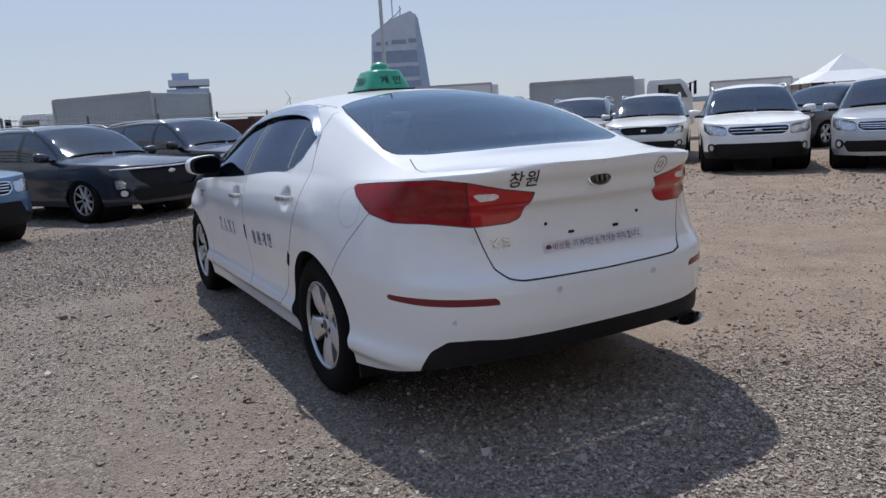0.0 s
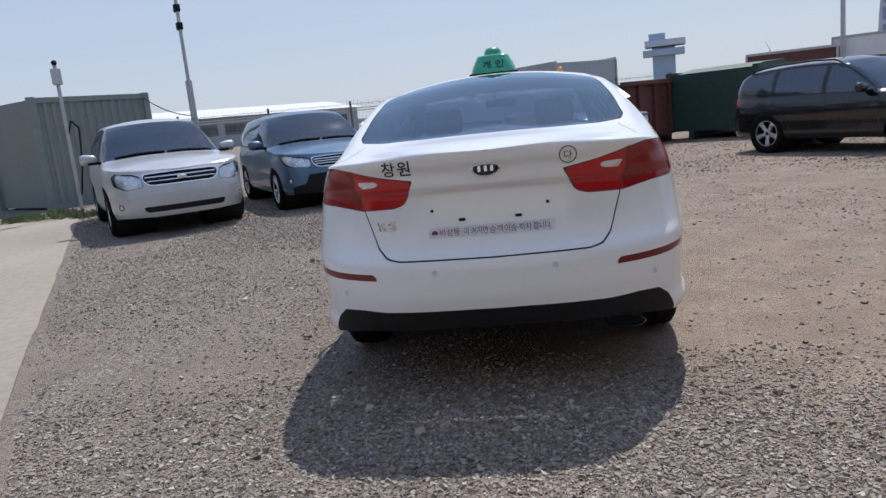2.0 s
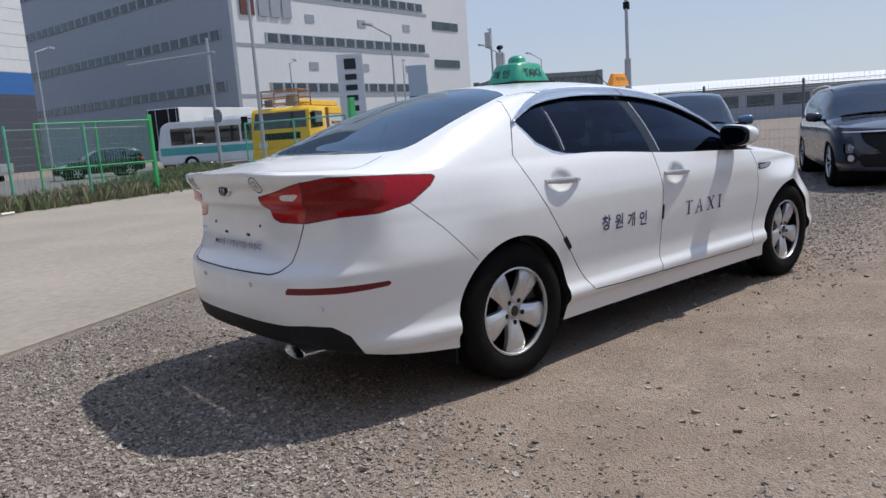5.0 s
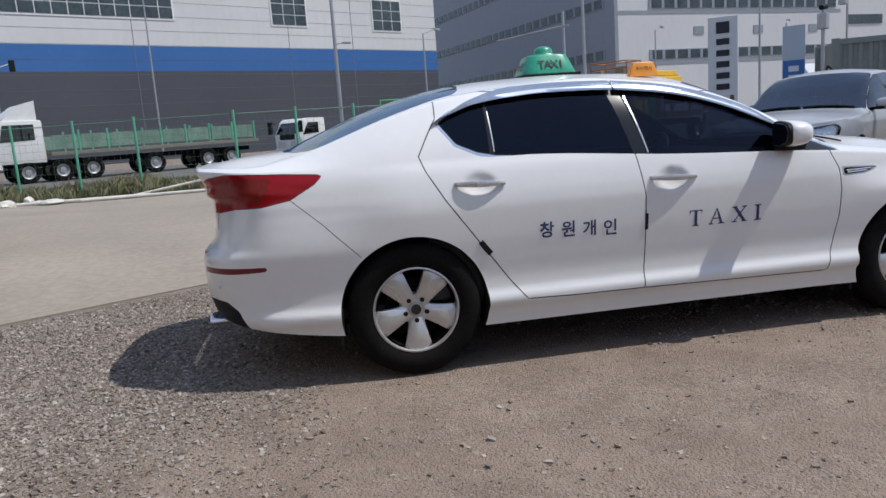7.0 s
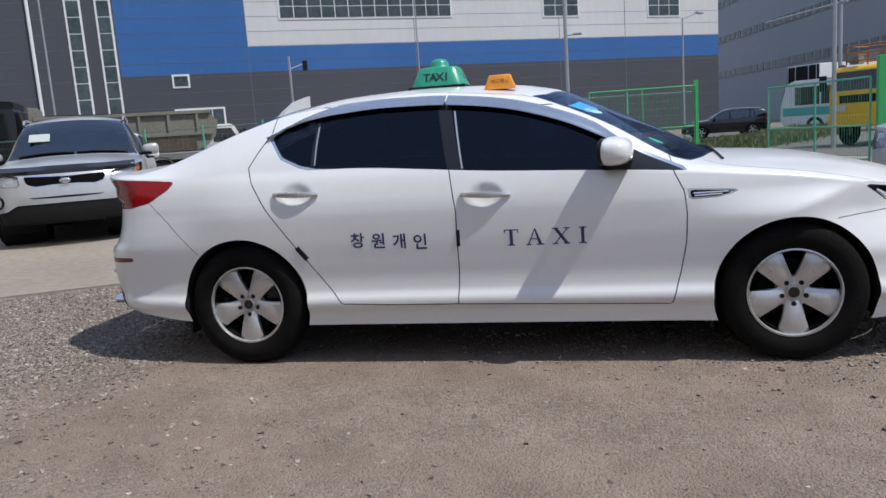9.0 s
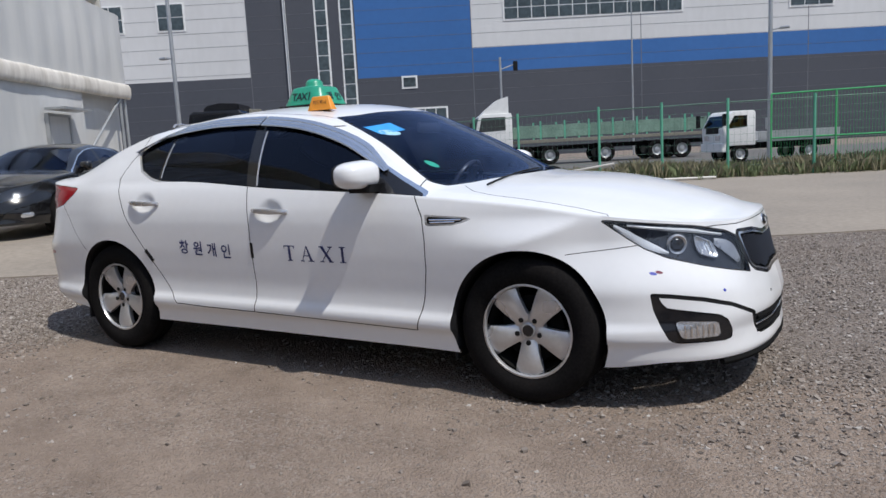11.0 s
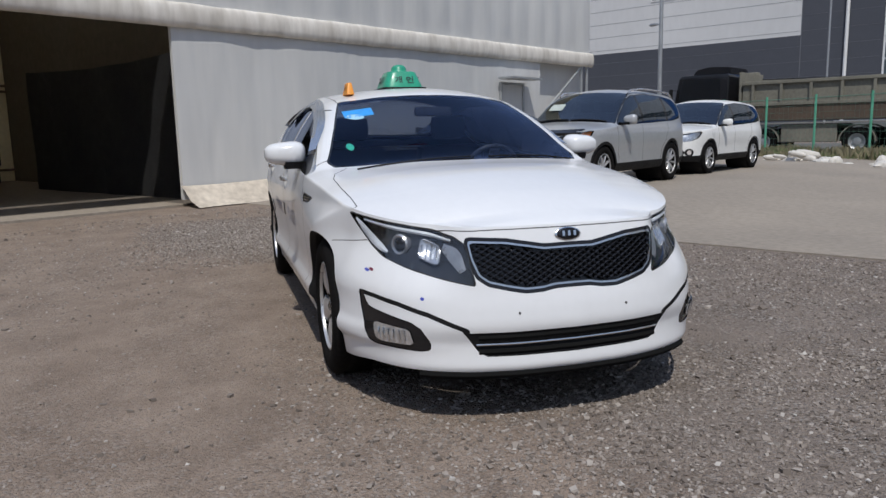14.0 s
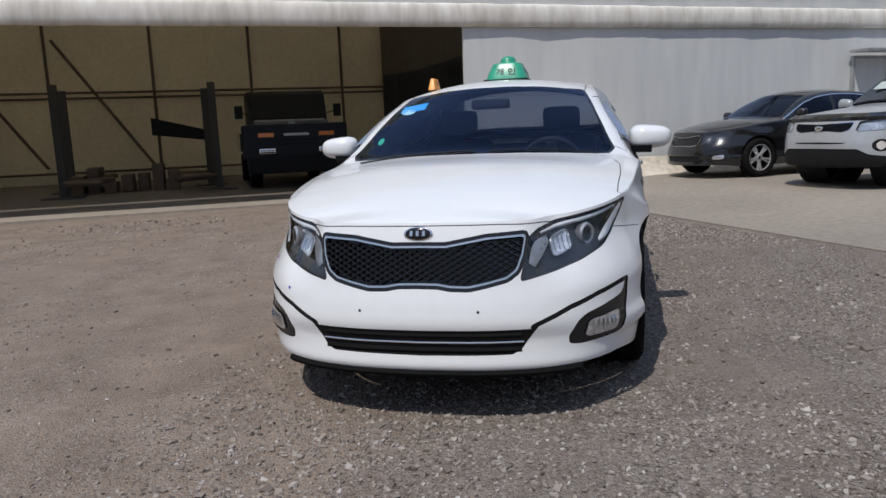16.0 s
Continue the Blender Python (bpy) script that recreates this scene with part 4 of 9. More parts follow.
# ---- writing ----
def text_mesh(body, size, spacing=1.0, bold=0.0):
    """A flat mesh of some writing, centred on its origin in x and y, with its height given."""
    cu = bpy.data.curves.new("writing", "FONT")
    cu.body, cu.size, cu.space_character, cu.resolution_u = body, 1.0, spacing, 6
    cu.offset = bold
    ob = new("writing", cu)
    bpy.context.view_layer.update()
    me = bpy.data.meshes.new_from_object(ob.evaluated_get(bpy.context.evaluated_depsgraph_get()))
    bpy.data.objects.remove(ob)
    bm = bmesh.new()
    bm.from_mesh(me)
    bpy.data.meshes.remove(me)
    co = np.array([v.co for v in bm.verts]) if bm.verts else np.zeros((1, 3))
    lo, hi = co.min(0), co.max(0)
    for v in bm.verts:
        v.co = (v.co - Vector((lo + hi) / 2)) * (size / max(1e-6, hi[1] - lo[1]))
    return bm


def fit_width(bm, width):
    xs = [v.co.x for v in bm.verts]
    if xs:
        k = width / (max(xs) - min(xs))
        for v in bm.verts:
            v.co.x *= k
    return bm


def wrap(bm, tree, place, way, lift=0.0025, cut=0.03):
    """Lays flat writing on a skin: place() turns its x, y into a start and the ray goes along way."""
    bmesh.ops.triangulate(bm, faces=bm.faces)
    bmesh.ops.subdivide_edges(bm, edges=[e for e in bm.edges if e.calc_length() > cut], cuts=1)
    for v in bm.verts:
        hit, n, _, _ = tree.ray_cast(place(v.co.x, v.co.y), way)
        v.co = (hit if hit else place(v.co.x, v.co.y) + way * 0.3) - way * lift
    return bm


from mathutils.bvhtree import BVHTree


def shell_tree(bm):
    """A tree of the whole skin, both halves, to lay things on."""
    vs = [v.co.copy() for v in bm.verts]
    for k, v in enumerate(bm.verts):
        v.index = k
    fs = [[v.index for v in f.verts] for f in bm.faces]
    n = len(vs)
    return BVHTree.FromPolygons(vs + [Vector((v.x, -v.y, v.z)) for v in vs], fs + [[i + n for i in f[::-1]] for f in fs])


# ---- the taxi ----
SEDAN = dict(
    plan=[(-2.455, 0), (-2.45, 0.25), (-2.415, 0.50), (-2.305, 0.708), (-2.10, 0.835), (-1.75, 0.890), (-1.4, 0.908), (-0.8, 0.897), (0, 0.893), (0.8, 0.895),
          (1.4, 0.908), (1.75, 0.872), (2.02, 0.770), (2.2, 0.612), (2.295, 0.405), (2.335, 0.2), (2.345, 0)],
    zb=[0.345, 0.345, 0.342, 0.325, 0.285, 0.24, 0.215, 0.212, 0.210, 0.208, 0.20, 0.20, 0.225, 0.225, 0.222, 0.22, 0.22],
    zs=[1.085, 1.083, 1.075, 1.065, 1.055, 1.045, 1.05, 1.045, 0.99, 0.948, 0.890, 0.838, 0.806, 0.787, 0.781, 0.781, 0.782],
    tucks=[(0.088, 0.50, 0.74, 0.40, 0.64, 1.15, 1.62, True), (0.078, 0.70, 0.85, 0.90, 1.15, 1.30, 2.15, True), (0.026, 0.66, 0.86, 0.50, 0.72, 1.2, 1.7, False)],
    rear=[(0.2, 0.10), (0.27, 0.07), (0.36, 0.035), (0.43, 0.015), (0.50, 0.004), (0.60, 0.003), (0.645, 0.012), (0.70, 0.062), (0.80, 0.086), (0.925, 0.088), (0.942, 0.056), (1.0, 0.050), (1.05, 0.022), (1.09, 0.015)],
    side=[(0.2, 0.055), (0.29, 0.034), (0.325, 0.008), (0.35, 0.007), (0.40, 0.028), (0.45, 0.031), (0.56, 0.020), (0.68, 0.008), (0.80, 0.004), (0.86, 0.010), (0.93, 0.026), (1.0, 0.05), (1.06, 0.085)],
    front=[(0.2, 0.03), (0.24, 0.005), (0.28, 0.012), (0.33, 0.02), (0.40, 0.004), (0.46, 0.014), (0.55, 0.04), (0.70, 0.075), (0.785, 0.105), (0.9, 0.15)],
    rail=[(-2.4, 0.05, 0.012), (-2.1, 0.06, 0.02), (-1.95, 0.09, 0.05), (-1.7, 0.125, 0.13), (-1.4, 0.165, 0.225), (-1.15, 0.19, 0.292), (-0.73, 0.235, 0.345), (-0.33, 0.252, 0.388),
          (0.07, 0.235, 0.368), (0.36, 0.205, 0.295), (0.57, 0.160, 0.205), (0.80, 0.105, 0.080), (0.95, 0.075, 0.025), (1.2, 0.06, 0.018), (1.7, 0.05, 0.016), (2.05, 0.05, 0.006), (2.3, 0.05, 0.0)],
    cx=[-2.44, -2.43, -2.41, -2.36, -2.24, -1.90, -1.52, -0.84, 0.06, 0.98, 1.55, 1.85, 2.02, 2.12, 2.195, 2.23, 2.24],
    cz=[(-2.44, 1.085), (-2.2, 1.118), (-1.98, 1.138), (-1.85, 1.19), (-1.5, 1.325), (-1.2, 1.405), (-0.85, 1.45), (-0.45, 1.462), (0.0, 1.448), (0.28, 1.405), (0.55, 1.29), (0.9, 1.12), (1.12, 1.012),
        (1.2, 0.998), (1.55, 0.965), (1.9, 0.895), (2.12, 0.828), (2.2, 0.80), (2.24, 0.784)],
)
DLO = [(-1.20, 1.225), (-1.13, 1.125), (-1.03, 1.078), (-0.94, 1.058), (-0.6, 1.031), (-0.24, 1.004), (0.2, 0.980), (0.52, 0.962), (0.90, 0.942), (0.74, 1.015), (0.57, 1.105), (0.36, 1.205),
       (0.08, 1.29), (-0.12, 1.322), (-0.32, 1.340), (-0.6, 1.345), (-0.83, 1.332), (-1.02, 1.303), (-1.14, 1.262)]
WS = [(0.36, -0.02), (0.34, 0.2), (0.27, 0.45), (0.20, 0.545), (0.36, 0.585), (0.56, 0.632), (0.74, 0.685), (0.87, 0.728), (0.95, 0.70), (1.02, 0.58), (1.10, 0.35), (1.14, 0.15), (1.15, -0.02)]
RW = [(-1.98, -0.02), (-1.965, 0.3), (-1.91, 0.5), (-1.83, 0.615), (-1.76, 0.632), (-1.5, 0.615), (-1.25, 0.585), (-1.10, 0.545), (-1.05, 0.46), (-1.01, 0.25), (-1.0, -0.02)]
TAIL = [(0.318, 0.978), (0.45, 1.000), (0.60, 1.034), (0.74, 1.050), (0.90, 1.046), (1.10, 1.037), (1.290, 1.024), (1.25, 0.985), (1.13, 0.920), (0.98, 0.893), (0.80, 0.888), (0.60, 0.866), (0.42, 0.870), (0.372, 0.885)]
HEAD = [(0.408, 0.562), (0.450, 0.714), (0.50, 0.741), (0.62, 0.764), (0.80, 0.782), (0.95, 0.796), (1.05, 0.806), (1.18, 0.819), (1.12, 0.782), (1.05, 0.738), (0.98, 0.698), (0.88, 0.658), (0.70, 0.617), (0.55, 0.588)]
GRILLE = [(-0.02, 0.690), (0.11, 0.688), (0.19, 0.702), (0.28, 0.716), (0.432, 0.724), (0.415, 0.66), (0.388, 0.602), (0.350, 0.576), (0.27, 0.558), (0.20, 0.545), (0.13, 0.547), (0.08, 0.556), (-0.02, 0.558)]
FOG = [(0.967, 0.512), (0.955, 0.45), (0.925, 0.38), (0.895, 0.326), (0.86, 0.314), (0.64, 0.306), (0.598, 0.312), (0.598, 0.338), (0.635, 0.390), (0.675, 0.412), (0.82, 0.438), (0.905, 0.452), (0.930, 0.475), (0.948, 0.512)]
FRONT_DOOR = [(-0.226, 1.3), (-0.226, 1.02), (-0.194, 0.80), (-0.198, 0.5), (-0.21, 0.322), (0.3, 0.312), (0.842, 0.300), (0.885, 0.45), (0.912, 0.60), (0.916, 0.74), (0.905, 0.845), (0.862, 0.935), (0.82, 1.3)]
REAR_DOOR = [(-0.226, 1.3), (-0.226, 1.02), (-0.194, 0.80), (-0.198, 0.5), (-0.21, 0.322), (-0.60, 0.327), (-0.835, 0.335), (-0.92, 0.44), (-1.053, 0.625), (-1.22, 0.86), (-1.30, 1.0), (-1.325, 1.075), (-1.27, 1.17), (-1.215, 1.25), (-1.2, 1.4)]


HANDLES = [(-1.045, 0.922), (-0.040, 0.872)]


def build_sedan(car, sp, paint, detail=True, nu=380, nl=52, n1=20, n2=22):
    """The panels, glass and lamps of a saloon under its Empty."""
    bm, total = car_shell(sp, nu, nl, n1, n2)
    if detail:
        for hx, hz in HANDLES:
            for v in bm.verts:
                if v.co.y > 0.6:
                    q = ((v.co.x - hx) / 0.085) ** 2 + ((v.co.z - hz) / 0.055) ** 2
                    if q < 1:
                        v.co.y -= 0.020 * (1 - q) ** 0.8
            bm.normal_update()
        # raised middle of the bonnet between two creases
        for v in bm.verts:
            c = v.co
            if 1.16 < c.x < 2.17 and c.z > 0.80 and abs(v.normal.z) > 0.6:
                f = (c.x - 1.16) / 1.01
                edge = 0.60 - 0.20 * f
                k = min(1.0, max(0.0, (edge + 0.08 - abs(c.y)) / 0.16))
                c.z += 0.006 * k * k * (3 - 2 * k) * min(1.0, 5 * f, 1.8 * (1 - f))
        bm.normal_update()
    tree = shell_tree(bm)
    flank = lambda c: c.y > 0.5
    cut = lambda number, func, zones=(0,), where=None: shell_cut(bm, total, func, number, zones, where)
    gap = 0.0028
    seam = lambda pick, line, width, zones=(0,), where=None, closed=False: shell_seam(bm, total, pick, line, width, 1, zones, where, closed)
    XZ, XY = (lambda X, Y, Z, S, T: (X, Z)), (lambda X, Y, Z, S, T: (X, Y))
    SZ, TZ, YZ = (lambda X, Y, Z, S, T: (S, Z)), (lambda X, Y, Z, S, T: (T, Z)), (lambda X, Y, Z, S, T: (Y, Z))
    cut(2, lambda X, Y, Z, S, T: poly_dist(X, Z, FRONT_DOOR), (0, 1), flank)
    cut(3, lambda X, Y, Z, S, T: poly_dist(X, Z, REAR_DOOR), (0, 1), flank)
    seam(XZ, FRONT_DOOR, gap, (0, 1), flank, True)
    seam(XZ, REAR_DOOR, gap, (0, 1), flank, True)
    seam(SZ, [(-0.05, 0.645), (0.40, 0.650), (0.455, 0.662), (0.505, 0.70), (0.545, 0.78), (0.585, 0.868)], 0.0034)
    seam(SZ, [(1.13, 0.918), (1.27, 0.80), (1.44, 0.63)], 0.0018)
    seam(TZ, [(1.00, 0.712), (1.12, 0.70), (1.33, 0.68)], 0.0018)
    seam(XY, [(1.02, 0.66), (1.10, 0.735), (1.22, 0.762), (1.45, 0.764), (1.62, 0.752), (1.74, 0.748), (1.80, 0.83)], 0.0022, (1, 2), lambda c: c.x > 1.0)
    seam(YZ, [(-0.1, 0.770), (0.30, 0.770), (0.46, 0.766), (0.535, 0.757)], 0.0020, (0,), lambda c: c.x > 2.0)
    seam(XY, [(-1.93, 0.60), (-2.05, 0.64), (-2.16, 0.655)], 0.0025, (1, 2), lambda c: c.x < -1.9)
    seam(XY, [(-1.1, 0.575), (-0.4, 0.555), (0.2, 0.56)], 0.003, (2,), lambda c: -1.2 < c.x < 0.3)
    if detail:
        ring = [(-1.79 + 0.085 * math.cos(q * math.pi / 12), 0.932 + 0.082 * math.sin(q * math.pi / 12)) for q in range(24)]
        shell_seam(bm, total, XZ, ring, 0.0018, 6, (0,), lambda c: c.y > 0.5 and abs(c.x + 1.79) < 0.2, True)
    # glass
    cut(10, lambda X, Y, Z, S, T: poly_dist(X, Z, DLO) - 0.020, (1,), flank)
    cut(11, lambda X, Y, Z, S, T: poly_dist(X, Z, DLO) - 0.006, (1,), flank)
    cut(12, lambda X, Y, Z, S, T: np.maximum(poly_dist(X, Z, DLO), X + 0.27 + (1.2 - Z) * -0.2), (1,), flank)
    cut(13, lambda X, Y, Z, S, T: np.maximum(poly_dist(X, Z, DLO), -(X + 0.20 + (1.2 - Z) * -0.2)), (1,), flank)
    cut(11, lambda X, Y, Z, S, T: np.abs(X + 0.955 + (1.2 - Z) * 0.05) - 0.010, (1,), lambda c: flank(c) and poly_dist(np.array([c.x]), np.array([c.z]), DLO)[0] < 0)
    cut(11, lambda X, Y, Z, S, T: poly_dist(X, Z, [(0.62, 0.90), (0.645, 1.2), (1.0, 1.2), (1.0, 0.9)]), (1,), lambda c: flank(c) and poly_dist(np.array([c.x]), np.array([c.z]), DLO)[0] < 0)
    cut(14, lambda X, Y, Z, S, T: poly_dist(X, Y, WS) - 0.012, (1, 2), lambda c: c.x > 0)
    cut(15, lambda X, Y, Z, S, T: poly_dist(X, Y, WS), (1, 2), lambda c: c.x > 0)
    cut(17, lambda X, Y, Z, S, T: poly_dist(X, Y, RW) - 0.010, (1, 2), lambda c: c.x < -0.9)
    cut(16, lambda X, Y, Z, S, T: poly_dist(X, Y, RW), (1, 2), lambda c: c.x < -0.9)
    # lamps, grille, bumpers
    cut(20, lambda X, Y, Z, S, T: poly_dist(S, Z, TAIL) - 0.004, (0,))
    cut(21, lambda X, Y, Z, S, T: poly_dist(S, Z, TAIL), (0,))
    lp = bm.faces.layers.int["part"]
    inner_tail = lambda S, Z: poly_dist(S, Z, TAIL)
    cut(22, lambda X, Y, Z, S, T: np.maximum(inner_tail(S, Z) + 0.018, poly_dist(S, Z, [(0.625, 1.06), (0.60, 0.85), (0.95, 0.85), (1.06, 1.06)])), (0,))
    cut(23, lambda X, Y, Z, S, T: poly_dist(S, Z, [(0.470, 0.984), (0.480, 0.966), (0.560, 0.962), (0.585, 0.986), (0.570, 0.991), (0.490, 0.989)]), (0,))
    cut(24, lambda X, Y, Z, S, T: np.maximum(inner_tail(S, Z), S - 0.606), (0,))
    cut(23, lambda X, Y, Z, S, T: poly_dist(S, Z, [(0.470, 0.984), (0.480, 0.966), (0.560, 0.962), (0.585, 0.986), (0.570, 0.991), (0.490, 0.989)]), (0,))
    shell_seam(bm, total, SZ, [(0.614, 1.042), (0.597, 0.866)], 0.003, 20)
    cut(25, lambda X, Y, Z, S, T: poly_dist(S, Z, [(0.505, 0.572), (0.510, 0.600), (0.70, 0.605), (0.90, 0.610), (1.005, 0.612), (0.985, 0.590), (0.80, 0.578)]), (0,))
    diff = [(-0.05, 0.428), (0.47, 0.430), (0.60, 0.440), (0.72, 0.435), (0.80, 0.39), (0.86, 0.30), (0.87, 0.2), (-0.05, 0.2)]
    cut(26, lambda X, Y, Z, S, T: poly_dist(S, Z, diff), (0,))
    ring = [(q[0] * 1.0, q[1]) for q in GRILLE]
    cut(30, lambda X, Y, Z, S, T: poly_dist(T, Z, ring) - 0.022, (0,))
    cut(31, lambda X, Y, Z, S, T: poly_dist(T, Z, ring) - 0.0075, (0,))
    cut(32, lambda X, Y, Z, S, T: poly_dist(T, Z, ring), (0,))
    cut(35, lambda X, Y, Z, S, T: poly_dist(T, Z, HEAD) - 0.005, (0,))
    cut(36, lambda X, Y, Z, S, T: poly_dist(T, Z, HEAD), (0,))
    low = [(-0.05, 0.380), (0.435, 0.380), (0.47, 0.395), (0.40, 0.300), (0.365, 0.283), (-0.05, 0.280)]
    cut(33, lambda X, Y, Z, S, T: poly_dist(T, Z, low), (0,))
    cut(34, lambda X, Y, Z, S, T: line_dist(T, Z, [(0.44, 0.388), (0.60, 0.450), (0.74, 0.484), (0.88, 0.505), (0.965, 0.512)]) - 0.009, (0,))
    cut(39, lambda X, Y, Z, S, T: poly_dist(T, Z, FOG) - 0.006, (0,))
    cut(37, lambda X, Y, Z, S, T: poly_dist(T, Z, [(0.665, 0.332), (0.68, 0.382), (0.70, 0.390), (0.855, 0.402), (0.872, 0.394), (0.852, 0.336), (0.83, 0.328), (0.68, 0.325)]), (0,))
    vent = [(0.918, 0.856), (1.165, 0.842), (1.12, 0.820), (1.06, 0.806), (0.925, 0.803)]
    if detail:
        cut(38, lambda X, Y, Z, S, T: poly_dist(X, Z, vent), (0, 1), flank)
        cut(41, lambda X, Y, Z, S, T: poly_dist(X, Z, [(0.930, 0.847), (1.140, 0.837), (1.11, 0.824), (1.055, 0.814), (0.934, 0.811)]), (0, 1), flank)
    # wheel arches
    for wx in (-1.3975, 1.3975):
        inside = cut(99, lambda X, Y, Z, S, T, wx=wx: np.hypot(X - wx, (Z - 0.335) * 1.0) - 0.366, (0, 1), flank)
    bmesh.ops.delete(bm, geom=[f for f in bm.faces if f[lp] == 99], context="FACES")
    bm.normal_update()
    # arch linings from the cut edge inwards
    rims = [e for e in bm.edges if len(e.link_faces) == 1 and e.verts[0].co.y > 0.55 and e.verts[1].co.y > 0.55 and min(v.co.z for v in e.verts) > 0.225]
    for wx in (-1.3975, 1.3975):
        some = [e for e in rims if abs(e.verts[0].co.x - wx) < 0.4]
        for sgn, nm in ((1, "wheel_arch"), (-1, "wheel_arch")):
            b2 = bmesh.new()
            for e in some:
                a, b = e.verts
                q = [Vector((v.co.x, v.co.y * sgn, v.co.z)) for v in (a, b)]
                q += [Vector((v.x + (wx - v.x) * 0.03, v.y - sgn * 0.03, v.z - 0.004)) for v in q[::-1]]
                q2 = [q[3], q[2], Vector((q[2].x, 0.40 * sgn, q[2].z + 0.02)), Vector((q[3].x, 0.40 * sgn, q[3].z + 0.02))]
                for quad in (q, q2):
                    b2.faces.new([b2.verts.new(c) for c in quad])
            part(nm, b2, M_BLACK, car, "black plastic wheel arch lining")
    # lift the panels out
    body = shell_part(bm, (0,), "body", paint, car, 0)
    shell_part(bm, (6,), "fuel_flap_blank", paint, body, -1)
    shell_part(bm, (1,), "panel_gap", M_GAP, body, 0)["kind"] = "stuff"
    # Added dark liner behind the skin: stops sunlight leaking through the seams.
    shell_part(bm, (0, 1, 2, 3, 6, 10, 20, 21, 22, 23, 24, 25, 26, 30, 31, 33, 34, 37, 38, 39), "leak_liner", M_UNDER, body, 0, push=-0.022, keep=lambda c: c.x > -2.15 or c.z < 0.93)
    shell_part(bm, (6,), "fuel_flap_gap", M_FLAPGAP, body, 1)
    for sgn in (1, -1):
        for num, nm in ((2, "front_door"), (3, "rear_door")):
            shell_part(bm, (num,), nm, paint, car, sgn)
        shell_part(bm, (10,), "window_trim", M_CHROME, car, sgn, "bright window trim")
        shell_part(bm, (11,), "window_frame", M_GLOSSBLACK, car, sgn, "gloss black window pillars")
        shell_part(bm, (12,), "rear_side_window", M_DARKGLASS, car, sgn, "dark tinted rear side window")
        shell_part(bm, (13,), "front_side_window", M_DARKGLASS, car, sgn, "dark tinted front side window")
        tail = shell_part(bm, (21,), "tail_lamp", M_RED, car, sgn, "red wrap-around tail lamp")
        shell_part(bm, (20,), "lamp_seal", M_GAP, tail, sgn)
        shell_part(bm, (24,), "boot_lamp", M_REDBRIGHT, tail, sgn, "bright red lamp on the boot lid")
        shell_part(bm, (22,), "brake_lens", M_REDLIGHT, tail, sgn, "orange-red inner lens")
        shell_part(bm, (23,), "reversing_lens", M_WHITELAMP, tail, sgn, "pale reversing lens")
        shell_part(bm, (25,), "bumper_reflector", M_REFLECTOR, car, sgn, "narrow red bumper reflector")
        head = shell_part(bm, (36,), "headlamp", M_LENS, car, sgn, "clear swept-back headlamp")
        shell_part(bm, (35,), "lamp_seal", M_GAP, head, sgn)
        shell_part(bm, (36,), "lamp_housing", M_LAMPCUP, head, sgn, "dark grey lamp housing", push=-0.024)
        fog = shell_part(bm, (37,), "fog_lamp", M_FOGLENS, car, sgn, "clear fog lamp in a black bezel", push=0.002)
        shell_part(bm, (39,), "lamp_bezel", M_GLOSSBLACK, fog, sgn, push=-0.004)
        shell_part(bm, (34,), "bumper_slash", M_BLACK, car, sgn, "black slash across the bumper corner", push=-0.004)
        if detail:
            vent_ob = shell_part(bm, (38,), "fender_vent", M_SILVERPLASTIC, car, sgn, "bright fender vent")
            shell_part(bm, (41,), "vent_mesh", M_BLACK, vent_ob, sgn, "black vent mesh", push=-0.004)
    shell_part(bm, (14,), "glass_seal", M_GLOSSBLACK, car, 0, "black glass seal")
    shell_part(bm, (17,), "rear_glass_seal", M_GLOSSBLACK, car, 0, "black glass seal")
    shell_part(bm, (15,), "windscreen", M_WINDSHIELD, car, 0, "raked tinted windscreen")
    shell_part(bm, (16,), "rear_window", M_REARGLASS, car, 0, "wide tinted rear window reflecting the sky")
    shell_part(bm, (26,), "rear_valance", M_BLACK, car, 0, "matt black rear valance")
    shell_part(bm, (30,), "grille_surround", M_GLOSSBLACK, car, 0)
    shell_part(bm, (31,), "grille_frame", M_CHROME, car, 0, "chrome grille frame")
    shell_part(bm, (32,), "grille", M_GLOSSBLACK, car, 0, "black mesh grille", push=-0.02)
    shell_part(bm, (33,), "lower_grille", M_BLACK, car, 0, "black lower grille", push=-0.004)
    # floor pan
    b2 = bmesh.new()
    box(b2, -2.0, 1.9, -0.62, 0.62, 0.24, 0.30)
    box(b2, -1.0, 1.0, -0.84, 0.84, 0.225, 0.30)
    part("underbody", b2, M_UNDER, car)
    bm.free()
    return tree


